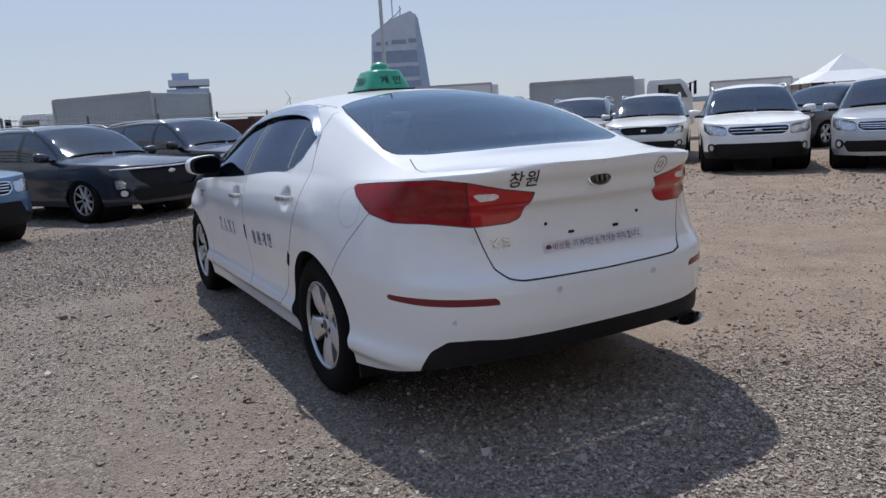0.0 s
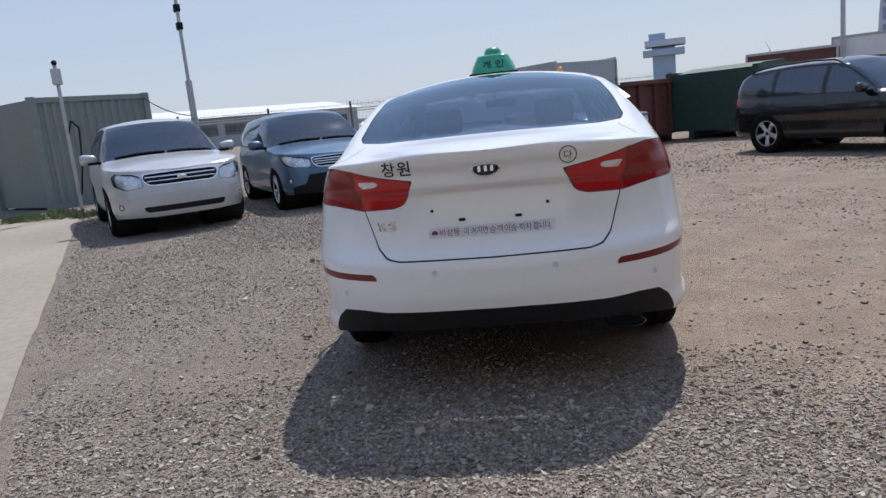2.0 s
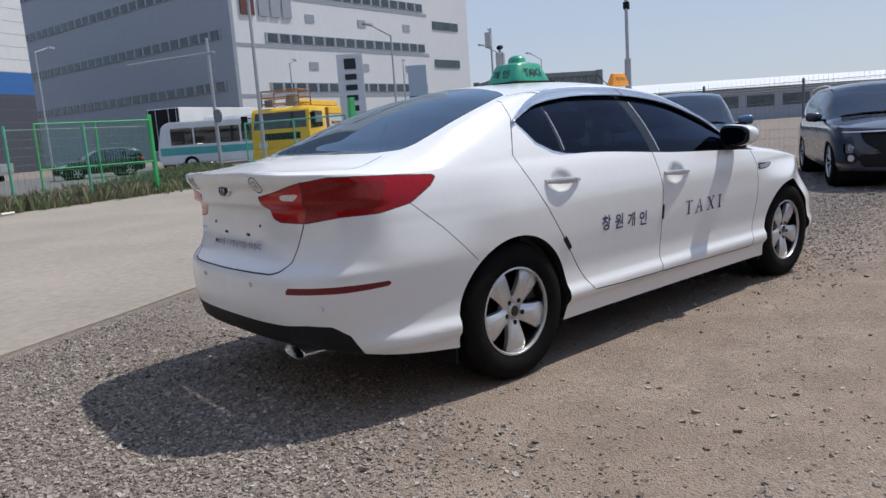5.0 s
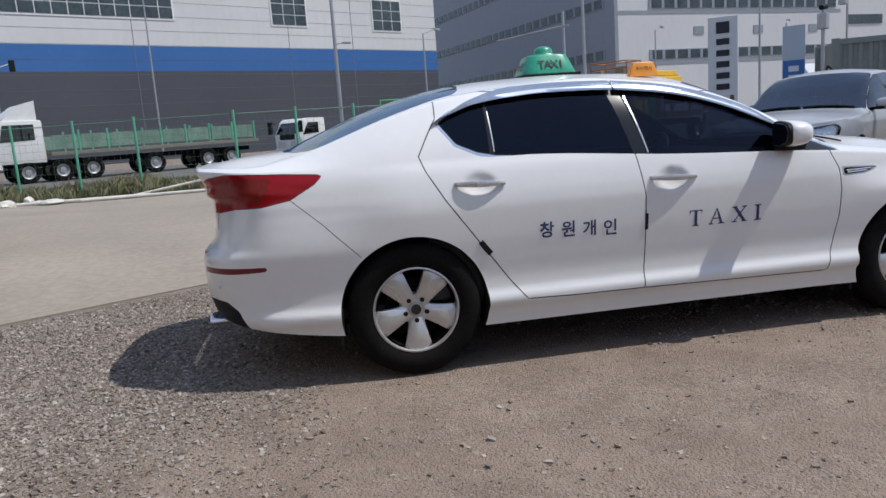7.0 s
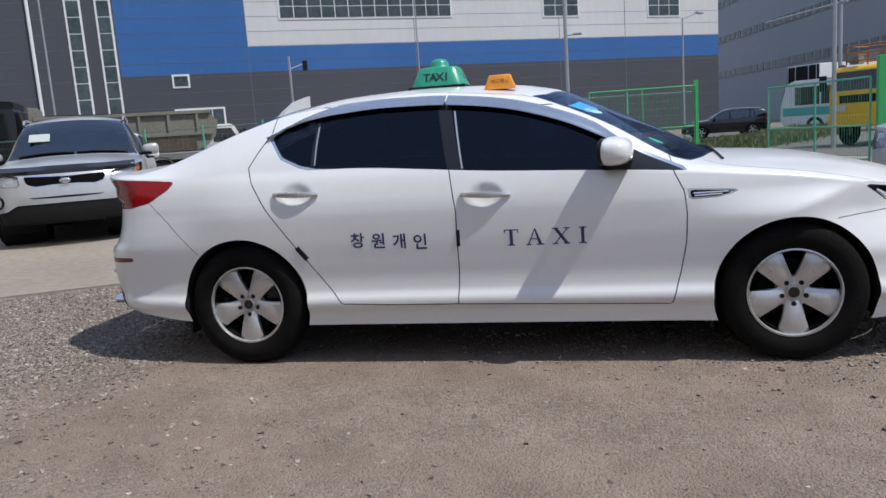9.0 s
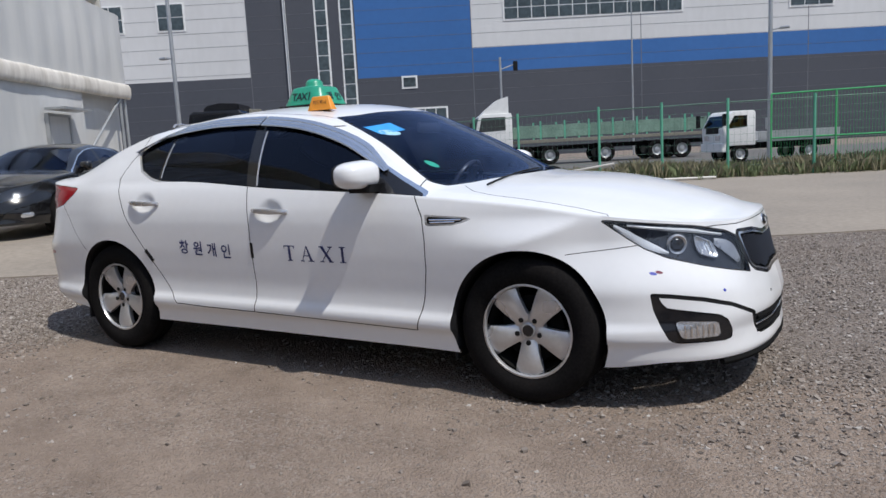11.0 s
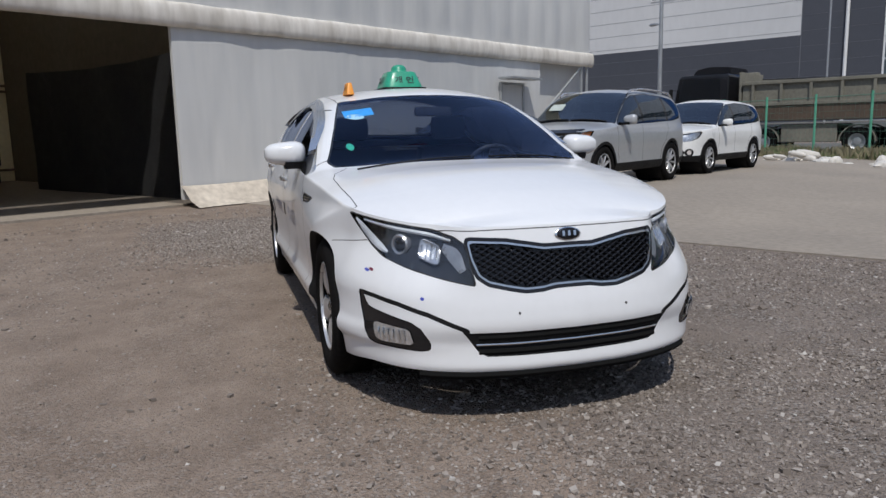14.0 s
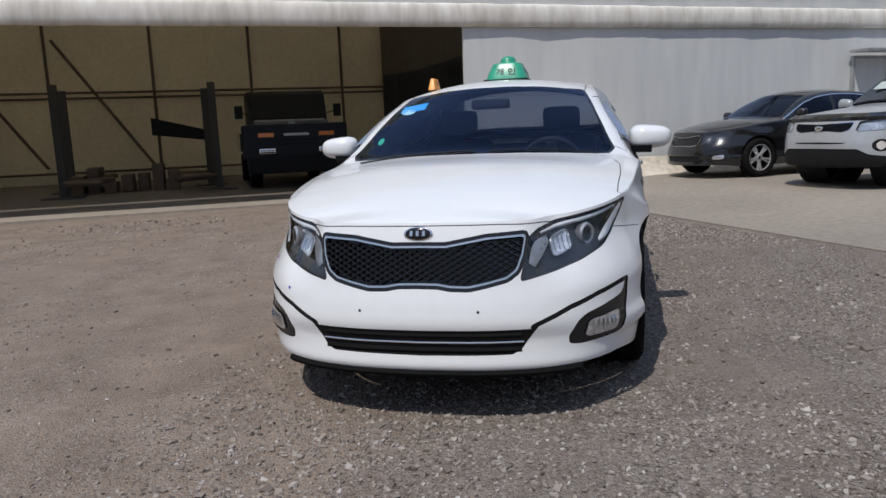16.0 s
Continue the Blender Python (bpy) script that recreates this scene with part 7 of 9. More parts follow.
    shell_part(bm, (31,), "grille_frame", M_CHROME if chrome else M_GLOSSBLACK, car, 0, "grille frame")
    shell_part(bm, (32,), "grille", M_BLACK, car, 0, "dark grille", push=-0.03)
    shell_part(bm, (33,), "lower_grille", M_BLACK, car, 0, "dark lower grille", push=-0.01)
    shell_part(bm, (34,), "air_slot", M_BLACK, car, 0, "dark air slot", push=-0.01)
    nose = lambda y, z: tree.ray_cast(Vector((3, y, z)), Vector((-1, 0, 0)))[0]
    lid = lambda x, y: tree.ray_cast(Vector((x, y, 3)), Vector((0, 0, -1)))[0]
    for ya, yb, xa in ((-0.66, 0.02, 0.95), (0.06, 0.70, 0.96)):
        b2 = bmesh.new()
        tube(b2, [lid(xa - 0.10 * abs(y), y) + Vector((0, 0, 0.012)) for y in np.linspace(ya, yb, 9)], 0.010, 6)
        part("wiper", b2, M_BLACK, car)
    if guard:
        b2 = bmesh.new()
        rows = []
        for y in np.linspace(-0.80, 0.80, 25):
            p, q = nose(y, 0.915), nose(y, 0.945)
            r = lid(q.x - 0.10, y)
            rows.append([b2.verts.new(c) for c in (p + Vector((0.012, 0, 0)), q + Vector((0.030, 0, 0.008)), r + Vector((0, 0, 0.022)), r + Vector((-0.03, 0, 0.004)))])
        for p, q in zip(rows, rows[1:]):
            for j in range(3):
                b2.faces.new((p[j], p[j + 1], q[j + 1], q[j]))
        bmesh.ops.recalc_face_normals(b2, faces=b2.faces)
        bmesh.ops.solidify(b2, geom=b2.faces, thickness=0.004)
        part("bonnet_guard", b2, M_GLOSSBLACK, car, "gloss black bonnet guard", smooth=True)
    if brow:
        b2 = bmesh.new()
        tube(b2, [nose(y, 0.895 + 0.01 * abs(y)) + Vector((0.006, 0, 0)) for y in np.linspace(-0.82, 0.82, 25)], 0.013, 8)
        part("chrome_brow", b2, M_CHROME, car, "bright chrome strip over the grille", smooth=True)
    if comb:
        vs, fs = [], []
        for a0 in np.arange(-0.62, 0.63, 0.042):
            for b0 in (1.5, -1.5):
                run = []
                for z in np.linspace(0.74, 0.90, 17):
                    y = a0 + b0 * (z - 0.82)
                    if poly_dist(np.array([abs(y)]), np.array([z]), grille)[0] < 0:
                        run.append(nose(y, z) + Vector((-0.012, 0, 0)))
                for p, q in zip(run, run[1:]):
                    i = len(vs)
                    d = (q - p).normalized().cross(Vector((1, 0, 0))) * 0.005
                    for c in (p, q):
                        vs += [c + d, c + Vector((0.008, 0, 0)), c - d, c - Vector((0.008, 0, 0))]
                    fs += [(i + j, i + (j + 1) % 4, i + 4 + (j + 1) % 4, i + 4 + j) for j in range(4)]
        grid_mesh("grille_mesh", vs, fs, M_GLOSSBLACK, car)["kind"] = "stuff"
    for k in range(bars):
        b2 = bmesh.new()
        z = 0.755 + 0.115 * (k + 0.5) / bars
        f = (z - 0.735) / 0.16
        w = 0.42 + 0.05 * f
        pts = [(y, 2.30 - 0.045 - 0.25 * (z - 0.72) - 0.16 * y * y) for y in np.linspace(-w, w, 11)]
        ring = [[b2.verts.new((x + dx, y, z + dz)) for dx, dz in ((0, -0.010), (0.006, 0), (0, 0.010), (-0.02, 0))] for y, x in pts]
        for p, q in zip(ring, ring[1:]):
            for j in range(4):
                b2.faces.new((p[j], p[(j + 1) % 4], q[(j + 1) % 4], q[j]))
        part("grille_bar", b2, M_CHROME if chrome else M_BLACK, car, smooth=True)
    b2 = bmesh.new()
    bmesh.ops.create_uvsphere(b2, u_segments=16, v_segments=8, radius=1.0, matrix=Matrix.Translation((2.275, 0, 0.815)) @ Matrix.Diagonal((0.012, 0.065, 0.034, 1)))
    part("badge", b2, M_CHROME, car, "plain oval badge", smooth="all")
    b2 = bmesh.new()
    box(b2, -2.1, 2.0, -0.74, 0.74, 0.30, 0.40)
    part("underbody", b2, M_UNDER, car)
    b2 = bmesh.new()
    box(b2, -2.0, 0.95, -0.66, 0.66, 0.5, 0.98)
    part("cabin", b2, M_INTERIOR, car, "dark cabin")
    for y in (-0.38, 0.38):
        for x in (-0.25, -1.1):
            b2 = bmesh.new()
            box(b2, x - 0.28, x - 0.12, y - 0.24, y + 0.24, 0.95, 1.30, 0.05)
            box(b2, x - 0.27, x - 0.17, y - 0.13, y + 0.13, 1.32, 1.50, 0.04)
            part("seat", b2, M_INTERIOR, car)
    for wx in (-1.35, 1.35):
        b2 = bmesh.new()
        for sgn in (1, -1):
            lathe(b2, [(0.40, sgn * 0.35), (0.40, sgn * 0.86)], 24)
            bmesh.ops.translate(b2, vec=(wx, 0, 0.355), verts=[v for v in b2.verts if abs(v.co.x) <= 0.41 and not v.tag])
            for v in b2.verts:
                v.tag = True
        part("wheel_arch", b2, M_BLACK, car)
    bm.free()
    return car


def roof_rails(car, paint):
    for sgn in (1, -1):
        bm = bmesh.new()
        pts = [Vector((x, sgn * y, z)) for x, y, z in ((0.05, 0.66, 1.61), (-0.08, 0.665, 1.675), (-0.5, 0.68, 1.70), (-1.2, 0.675, 1.685), (-1.7, 0.665, 1.645), (-1.85, 0.66, 1.58))]
        for a, b in zip(pts, pts[1:]):
            rod(bm, a, b, 0.017, 8)
        part("roof_rail", bm, paint, car)


def parked(name, label, s, t, turn, paint, style="ten", size=(1, 1, 1), rails=M_CHROME, radius=0.355, group="parked cars", squash=0.89, z=0.0, **kw):
    """An SUV whose front axle stands at s, t and which faces turn degrees from the s axis."""
    m = site_pose(s, t, z, turn) @ pose(-1.35 * size[0], 0, 0)
    car = thing(name, label, "car", group)
    build_suv(car, paint, **kw)
    mirror_pair(car, kw.get("mirror", paint), 0.64, 1.0, 1.15, (0.075, 0.115, 0.08))
    if rails:
        roof_rails(car, rails)
    for wx in (-1.35, 1.35):
        for sgn in (1, -1):
            r = radius * (0.5 + 0.5 * squash)
            w = wheel(car, wx, sgn * 0.80, r, r * 0.63, 0.22, sgn, style, 32)
            w.matrix_basis = pose(wx, sgn * 0.80, r / (size[2] * squash), 0, 0, 0 if sgn > 0 else 180) @ Matrix.Diagonal((1 / size[0], 1, 1 / (size[2] * squash), 1))
    car.matrix_basis = m @ Matrix.Diagonal((size[0], size[1], size[2] * squash, 1))
    return car


def notice(car, x, y, z, label):
    bm = bmesh.new()
    box(bm, -0.003, 0.003, -0.13, 0.13, -0.10, 0.10)
    ob = part("windscreen_notice", bm, M_PAPER, car, label)
    ob.matrix_basis = pose(x, y, z, 0, -57, 0)


car = parked("sport_utility_car", "silver SUV with black honeycomb grille parked on concrete", -3.34, 6.92, -88, P_SILVER, "multi", (1.0, 1.02, 1.0), M_SILVERPLASTIC, 0.365, squash=0.99, z=slab_z(-3.3, 8.3),
             clad=M_BLACK, bars=0, chrome=True, amber=True, fog=(0.84, 0.585, 0.082, 0.058), slot=[(-0.02, 0.60), (0.40, 0.60), (0.42, 0.625), (-0.02, 0.63)], guard=True, comb=True,
             grille=[(-0.02, 0.775), (0.12, 0.775), (0.33, 0.76), (0.44, 0.79), (0.48, 0.885), (-0.02, 0.865)],
             head=[(0.52, 0.77), (0.56, 0.89), (0.80, 0.925), (1.10, 0.965), (1.26, 0.975), (1.15, 0.88), (0.85, 0.78)],
             low=[(-0.02, 0.30), (0.90, 0.30), (0.95, 0.44), (0.70, 0.47), (0.56, 0.54), (-0.02, 0.545)])
notice(car, 0.56, -0.42, 1.40, "white paper notice behind the glass")
parked("compact_utility_car", "white compact SUV parked behind a silver one", -3.45, 11.75, -91, P_WHITE, "multi", (0.93, 0.95, 0.97), None, 0.35, squash=0.96, z=slab_z(-3.4, 13), clad=M_BLACK, bars=2, chrome=False)
parked("sport_utility_car", "blue-grey SUV with chrome barred grille parked on gravel", 6.95, -0.62, 180, P_BLUE, "ten", (1.0, 1.0, 1.02), None, 0.36, bars=3, fog=(0.90, 0.53, 0.045, 0.035), low=[(-0.02, 0.28), (0.90, 0.28), (0.86, 0.42), (0.62, 0.47), (0.56, 0.62), (-0.02, 0.63)])
parked("sport_utility_car", "dark blue SUV with wide black grille on gravel", 7.15, -3.62, 180, P_NAVY, "multi", (1.03, 1.0, 0.99), M_CHROME, 0.375, bars=0, chrome=False, brow=True,
       grille=[(-0.02, 0.56), (0.40, 0.58), (0.62, 0.74), (0.70, 0.90), (0.50, 0.905), (-0.02, 0.88)], head=[(0.78, 0.56), (0.76, 0.68), (0.84, 0.73), (0.95, 0.72), (0.96, 0.60), (0.88, 0.55)])
parked("sport_utility_car", "black SUV with chrome barred grille on gravel", 7.4, -6.3, 176, P_BLACK, "ten", (1.0, 1.0, 1.02), M_CHROME, 0.36, bars=3)
parked("compact_utility_car", "black compact SUV with star alloy wheels on gravel", 2.2, -8.75, 182, P_BLACK, "star", (0.90, 0.97, 0.98), M_BLACK, 0.36, bars=3, chrome=False)
parked("sport_utility_car", "white SUV with dark front bumper bar on gravel", -1.3, -10.35, 101, P_WHITE, "ten", (1.0, 1.0, 1.02), M_CHROME, 0.37, clad=M_BLACK, bars=2, low=[(-0.02, 0.32), (0.60, 0.32), (0.78, 0.44), (0.70, 0.58), (-0.02, 0.58)])
parked("off_road_car", "pearl white and grey off-road car on gravel", 1.2, -12.6, 100, P_SAND, "steel", (1.0, 0.98, 1.0), M_CHROME, 0.375, clad=P_GREY, bars=0, chrome=False, head=[(0.50, 0.74), (0.52, 0.88), (0.80, 0.90), (0.98, 0.88), (0.94, 0.76), (0.70, 0.73)])
parked("sport_utility_car", "silver SUV parked behind other cars on gravel", 3.3, -13.6, 100, P_SILVER, "ten", (1.0, 1.0, 1.02), M_CHROME, 0.36)
parked("sport_utility_car", "silver SUV with paper notice parked on gravel", -3.45, -10.4, 88, P_SILVER, "ten", (1.0, 1.0, 1.02), None, 0.36)
parked("people_carrier", "silver people carrier with chrome grille beside the slab", 6.7, 1.82, 184, P_SILVER, "ten", (1.03, 1.02, 1.0), None, 0.34, squash=0.96, bars=2, fog=(0.86, 0.46, 0.045, 0.035), low=[(-0.02, 0.36), (0.50, 0.36), (0.54, 0.44), (-0.02, 0.44)],
       head=[(0.50, 0.72), (0.54, 0.86), (0.66, 0.90), (0.95, 0.93), (1.02, 0.88), (0.96, 0.76), (0.75, 0.70)])
parked("sport_utility_car", "dark SUV standing behind the white row", -1.5, -16.5, 60, P_NAVY, "ten", (1.0, 1.0, 1.0), None, 0.36)

black_saloon = thing("saloon_car", "black saloon with chrome lamp trim parked by the shed", "car", "parked cars")
build_sedan(black_saloon, SEDAN, P_BLACK, detail=False, nu=150, nl=30, n1=12, n2=14)
mirror_pair(black_saloon, P_BLACK)
for wx in (-1.3975, 1.3975):
    for sgn in (1, -1):
        wheel(black_saloon, wx, sgn * 0.79, 0.33, 0.215, 0.21, sgn, "ten", 32)
black_saloon.matrix_basis = site_pose(-6.35, 6.95, slab_z(-6.35, 7.5), -90) @ pose(-1.3975, 0, 0)


# ---- lorries and the bus ----
def lorry_wheel(parent, x, y, r, w, side):
    ty = part("wheel", tyre_bm(r, r * 0.56, w, 28), M_RUBBER, parent, "black lorry tyre on a grey rim", smooth=True)
    ty.matrix_basis = pose(x, y, r, 0, 0, 0 if side > 0 else 180)
    bm = bmesh.new()
    h = w / 2
    lathe(bm, [(r * 0.56, h * 0.85), (r * 0.50, h * 0.70), (r * 0.42, h * 0.25), (r * 0.30, h * 0.15), (r * 0.26, h * 0.55), (r * 0.12, h * 0.62), (0.001, h * 0.62)], 20)
    part("rim", bm, M_STEEL, ty, smooth=True)
    return ty


def panel(parent, name, pts, y0, y1, material, label="", axis="y"):
    bm = bmesh.new()
    prism(bm, pts, y0, y1, axis)
    return part(name, bm, material, parent, label)


def cab(parent, x0, x1, w, z0, z1, paint, rake=0.18):
    """A forward-control cab between x0 (back) and x1 (front)."""
    bm = bmesh.new()
    prism(bm, [(x0, z0), (x1 - 0.02, z0), (x1, z0 + 0.45), (x1, z0 + (z1 - z0) * 0.52), (x1 - rake, z1 - 0.12), (x1 - rake - 0.15, z1), (x0 + 0.05, z1), (x0, z1 - 0.1)], -w / 2, w / 2)
    bmesh.ops.bevel(bm, geom=list(bm.edges), offset=0.045, segments=2, affect="EDGES", profile=0.6)
    c = part("cab", bm, paint, parent, smooth=True)
    zm = z0 + (z1 - z0) * 0.54
    f = lambda z: x1 - rake * max(0, (z - (z0 + (z1 - z0) * 0.52)) / (z1 - 0.12 - (z0 + (z1 - z0) * 0.52))) + 0.012
    bm = bmesh.new()
    q = [(f(zm), -w / 2 + 0.09, zm), (f(zm), w / 2 - 0.09, zm), (f(z1 - 0.16), w / 2 - 0.16, z1 - 0.16), (f(z1 - 0.16), -w / 2 + 0.16, z1 - 0.16)]
    a, b = [bm.verts.new(v) for v in q], [bm.verts.new((v[0] - 0.03, v[1], v[2])) for v in q]
    bm.faces.new(a), bm.faces.new(b[::-1])
    for k in range(4):
        bm.faces.new((a[k], b[k], b[(k + 1) % 4], a[(k + 1) % 4]))
    bmesh.ops.recalc_face_normals(bm, faces=bm.faces)
    part("windscreen", bm, M_LORRYGLASS, c, "dark windscreen")
    for sgn in (1, -1):
        panel(c, "side_window", [(x0 + 0.35, zm), (x1 - 0.16, zm - 0.05), (x1 - rake - 0.16, z1 - 0.18), (x0 + 0.35, z1 - 0.18)], sgn * (w / 2 - 0.02), sgn * (w / 2 + 0.012), M_LORRYGLASS, "dark side window")
        bm = bmesh.new()
        box(bm, x1 - 0.02, x1 + 0.03, sgn * (w / 2 - 0.42) - 0.17, sgn * (w / 2 - 0.42) + 0.17, z0 + 0.22, z0 + 0.42, 0.02)
        part("headlamp", bm, M_WHITELAMP, c)
        bm = bmesh.new()
        box(bm, x1 + 0.02, x1 + 0.10, sgn * (w / 2 + 0.10), sgn * (w / 2 + 0.28), zm + 0.05, zm + 0.50, 0.02)
        rod(bm, (x1 - 0.1, sgn * w / 2, zm + 0.45), (x1 + 0.06, sgn * (w / 2 + 0.18), zm + 0.45), 0.015, 6)
        part("mirror", bm, M_BLACK, c)
    bm = bmesh.new()
    box(bm, x1 - 0.04, x1 + 0.015, -w / 2 + 0.35, w / 2 - 0.35, z0 + 0.48, z0 + 0.72, 0.01)
    part("grille", bm, M_BLACK, c, "dark cab grille")
    bm = bmesh.new()
    box(bm, x1 - 0.12, x1 + 0.06, -w / 2, w / 2, z0 - 0.22, z0 + 0.12, 0.03)
    part("bumper", bm, paint, c)
    return c


M_LORRYGLASS = mk_glass("lorry_glass", (0.04, 0.05, 0.06), ior=1.5, film=0.04)
M_LORRYWHITE = mk("lorry_white", (0.70, 0.70, 0.69), 0.4, var=0.08, s1=1, s2=12)
M_YELLOW = mk("yellow_lorry_paint", (0.80, 0.48, 0.02), 0.4, var=0.12, s1=1.5, s2=14)
M_MUD = mk("muddy_grey_paint", (0.19, 0.18, 0.145), 0.75, var=0.25, s1=1.2, s2=10)
M_DARKGREEN = mk("dark_green_steel", (0.020, 0.055, 0.045), 0.6, var=0.3, s1=1, s2=12)
M_REDRUST = mk("red_oxide_steel", (0.10, 0.035, 0.030), 0.7, var=0.35, s1=1, s2=10)
M_GREYBOX = mk("grey_box_body", (0.36, 0.39, 0.40), 0.5, var=0.10, s1=1, s2=9)
M_ORANGESTEEL = mk("orange_brown_steel", (0.30, 0.14, 0.05), 0.6, var=0.3, s1=2, s2=14)
M_TEAL = mk("teal_paint", (0.08, 0.38, 0.36), 0.4, var=0.08)


M_BOARD = mk("pale_green_board", (0.15, 0.24, 0.19), 0.6, var=0.35, s1=2, s2=14)


def chassis(parent, x0, x1, axles, r=0.5, w=0.3, half=1.05, z=0.75):
    bm = bmesh.new()
    for y in (-0.42, 0.42):
        box(bm, x0, x1, y - 0.05, y + 0.05, z, z + 0.22)
    for x in np.arange(x0 + 0.4, x1, 1.2):
        box(bm, x - 0.05, x + 0.05, -0.42, 0.42, z + 0.04, z + 0.18)
    part("chassis", bm, M_UNDER, parent, "dark chassis frame")
    for x in axles:
        for sgn in (1, -1):
            lorry_wheel(parent, x, sgn * half, r, w, sgn)


def dump_lorry():
    d = thing("dump_lorry", "muddy grey tipper lorry with a black cab on the road", "lorry", "lorries")
    chassis(d, -3.3, 5.2, (-2.85, -1.2, 2.0, 4.6), 0.5, 0.3, 1.02)
    c = cab(d, 3.35, 5.55, 2.4, 0.95, 3.15, M_GLOSSBLACK)
    bm = bmesh.new()
    prism(bm, [(3.4, 3.12), (4.9, 3.12), (4.75, 3.36), (4.2, 3.46), (3.4, 3.40)], -1.0, 1.0)
    bmesh.ops.bevel(bm, geom=list(bm.edges), offset=0.05, segments=2, affect="EDGES")
    part("roof_spoiler", bm, M_GLOSSBLACK, c, smooth=True)
    part("air_intake", boxm(2.95, 3.30, -1.15, -0.75, 1.3, 3.25, 0.04), M_MUD, d, "muddy upright air intake")
    part("headboard", boxm(2.85, 2.95, -1.2, 1.2, 1.2, 3.15, 0.02), M_MUD, d, "grey headboard behind the cab")
    bm = bmesh.new()
    prism(bm, [(-2.6, 1.28), (2.8, 1.28), (2.8, 2.82), (-3.1, 2.66), (-3.45, 2.35), (-3.30, 1.75), (-3.0, 1.45)], -1.20, 1.20)
    body = part("tipper_body", bm, M_MUD, d, "battered grey tipper body")
    for sgn in (1, -1):
        for k in range(6):
            x = -2.7 + k * 1.02
            part("body_rib", boxm(x - 0.05, x + 0.05, sgn * 1.24 - 0.05, sgn * 1.24 + 0.05, 1.95, 2.66, 0.01), M_MUD, body)
        for z in (1.90, 2.70):
            part("body_rail", boxm(-3.2, 2.8, sgn * 1.24 - 0.06, sgn * 1.24 + 0.06, z - 0.06, z + 0.06, 0.015), M_MUD, body)
        # Dark plate added in place of the shade under the body rail.
        bm = bmesh.new()
        prism(bm, [(-1.25 * 1.0, 1.30), (-1.05, 1.42), (-1.20, 1.86), (-1.26, 1.86)], -2.6, 2.7, "x")
        if sgn > 0:
            bmesh.ops.scale(bm, vec=(1, -1, 1), verts=bm.verts)
            bmesh.ops.reverse_faces(bm, faces=bm.faces)
        part("shade_plate", bm, M_RUST, body, "dark plate standing for the shade below the body rail")
        part("side_guard", boxm(-0.55, 1.35, sgn * 1.08 - 0.10, sgn * 1.08 + 0.10, 0.48, 1.14, 0.03), M_MUD, d, "grey side guard and tank")
        part("ledge", boxm(-3.1, 2.5, sgn * 1.12 - 0.14, sgn * 1.12 + 0.14, 1.15, 1.21, 0.01), M_DUSTYGREY, d, "dusty ledge above the wheels")
        for wx in (-2.85, -1.2, 2.0):
            bm = bmesh.new()
            ring = [(wx + r * math.cos(q * math.pi / 10), 0.5 + r * math.sin(q * math.pi / 10)) for r, order in ((0.60, range(11)), (0.56, range(10, -1, -1))) for q in order]
            prism(bm, ring, sgn * 0.86, sgn * 1.18)
            part("mudguard", bm, M_MUD, d)
    bm = bmesh.new()
    rod(bm, (-3.2, -1.0, 2.76), (2.8, -1.0, 2.90), 0.07, 10)
    part("rolled_cover", bm, M_BLACK, d, "rolled black load cover")
    return d


dump_lorry().matrix_basis = site_pose(-4.0, 26.6, 0, 180)

far_cab = thing("light_lorry", "white light lorry standing behind the tipper", "lorry", "lorries")
cab(far_cab, 0.0, 1.65, 1.95, 0.72, 2.36, M_LORRYWHITE, 0.35)
chassis(far_cab, -3.6, 1.5, (-2.4, 0.75), 0.40, 0.24, 0.82, 0.55)
part("load_bed", boxm(-3.8, -0.15, -0.95, 0.95, 0.82, 1.25, 0.02), M_STEEL, far_cab)
far_cab.matrix_basis = site_pose(-0.95, 31.2, 0, 0)

flat_lorry = thing("flatbed_lorry", "white long-wheelbase flatbed lorry on the road", "lorry", "lorries")
cab(flat_lorry, 4.2, 6.1, 2.4, 0.9, 2.75, M_LORRYWHITE)
bm = bmesh.new()
prism(bm, [(4.35, 2.72), (5.75, 2.72), (5.55, 2.95), (4.9, 3.45), (4.35, 3.6)], -1.05, 1.05)
part("wind_deflector", bm, M_LORRYWHITE, flat_lorry, "white roof wind deflector")
chassis(flat_lorry, -6.0, 5.6, (-4.6, -3.3, -0.6, 2.3, 3.6, 5.0))
bm = bmesh.new()
box(bm, -6.2, 4.0, -1.22, 1.22, 1.15, 1.32, 0.02)
part("flatbed", bm, M_MUD, flat_lorry, "grey flat load bed")
for x in np.arange(-6.0, 4.0, 1.25):
    for sgn in (1, -1):
        bm = bmesh.new()
        box(bm, x - 0.04, x + 0.04, sgn * 1.18 - 0.04, sgn * 1.18 + 0.04, 1.32, 2.25)
        part("stake", bm, M_GREENPAINT, flat_lorry, "green stake")
        if x < 3.6:
            part("side_board", boxm(x + 0.10, x + 1.15, sgn * 1.18 - 0.02, sgn * 1.18 + 0.02, 1.42, 2.05, 0.01), M_BOARD, flat_lorry, "pale green side board")
flat_lorry.matrix_basis = site_pose(8.7, 34.5, 0, 181)

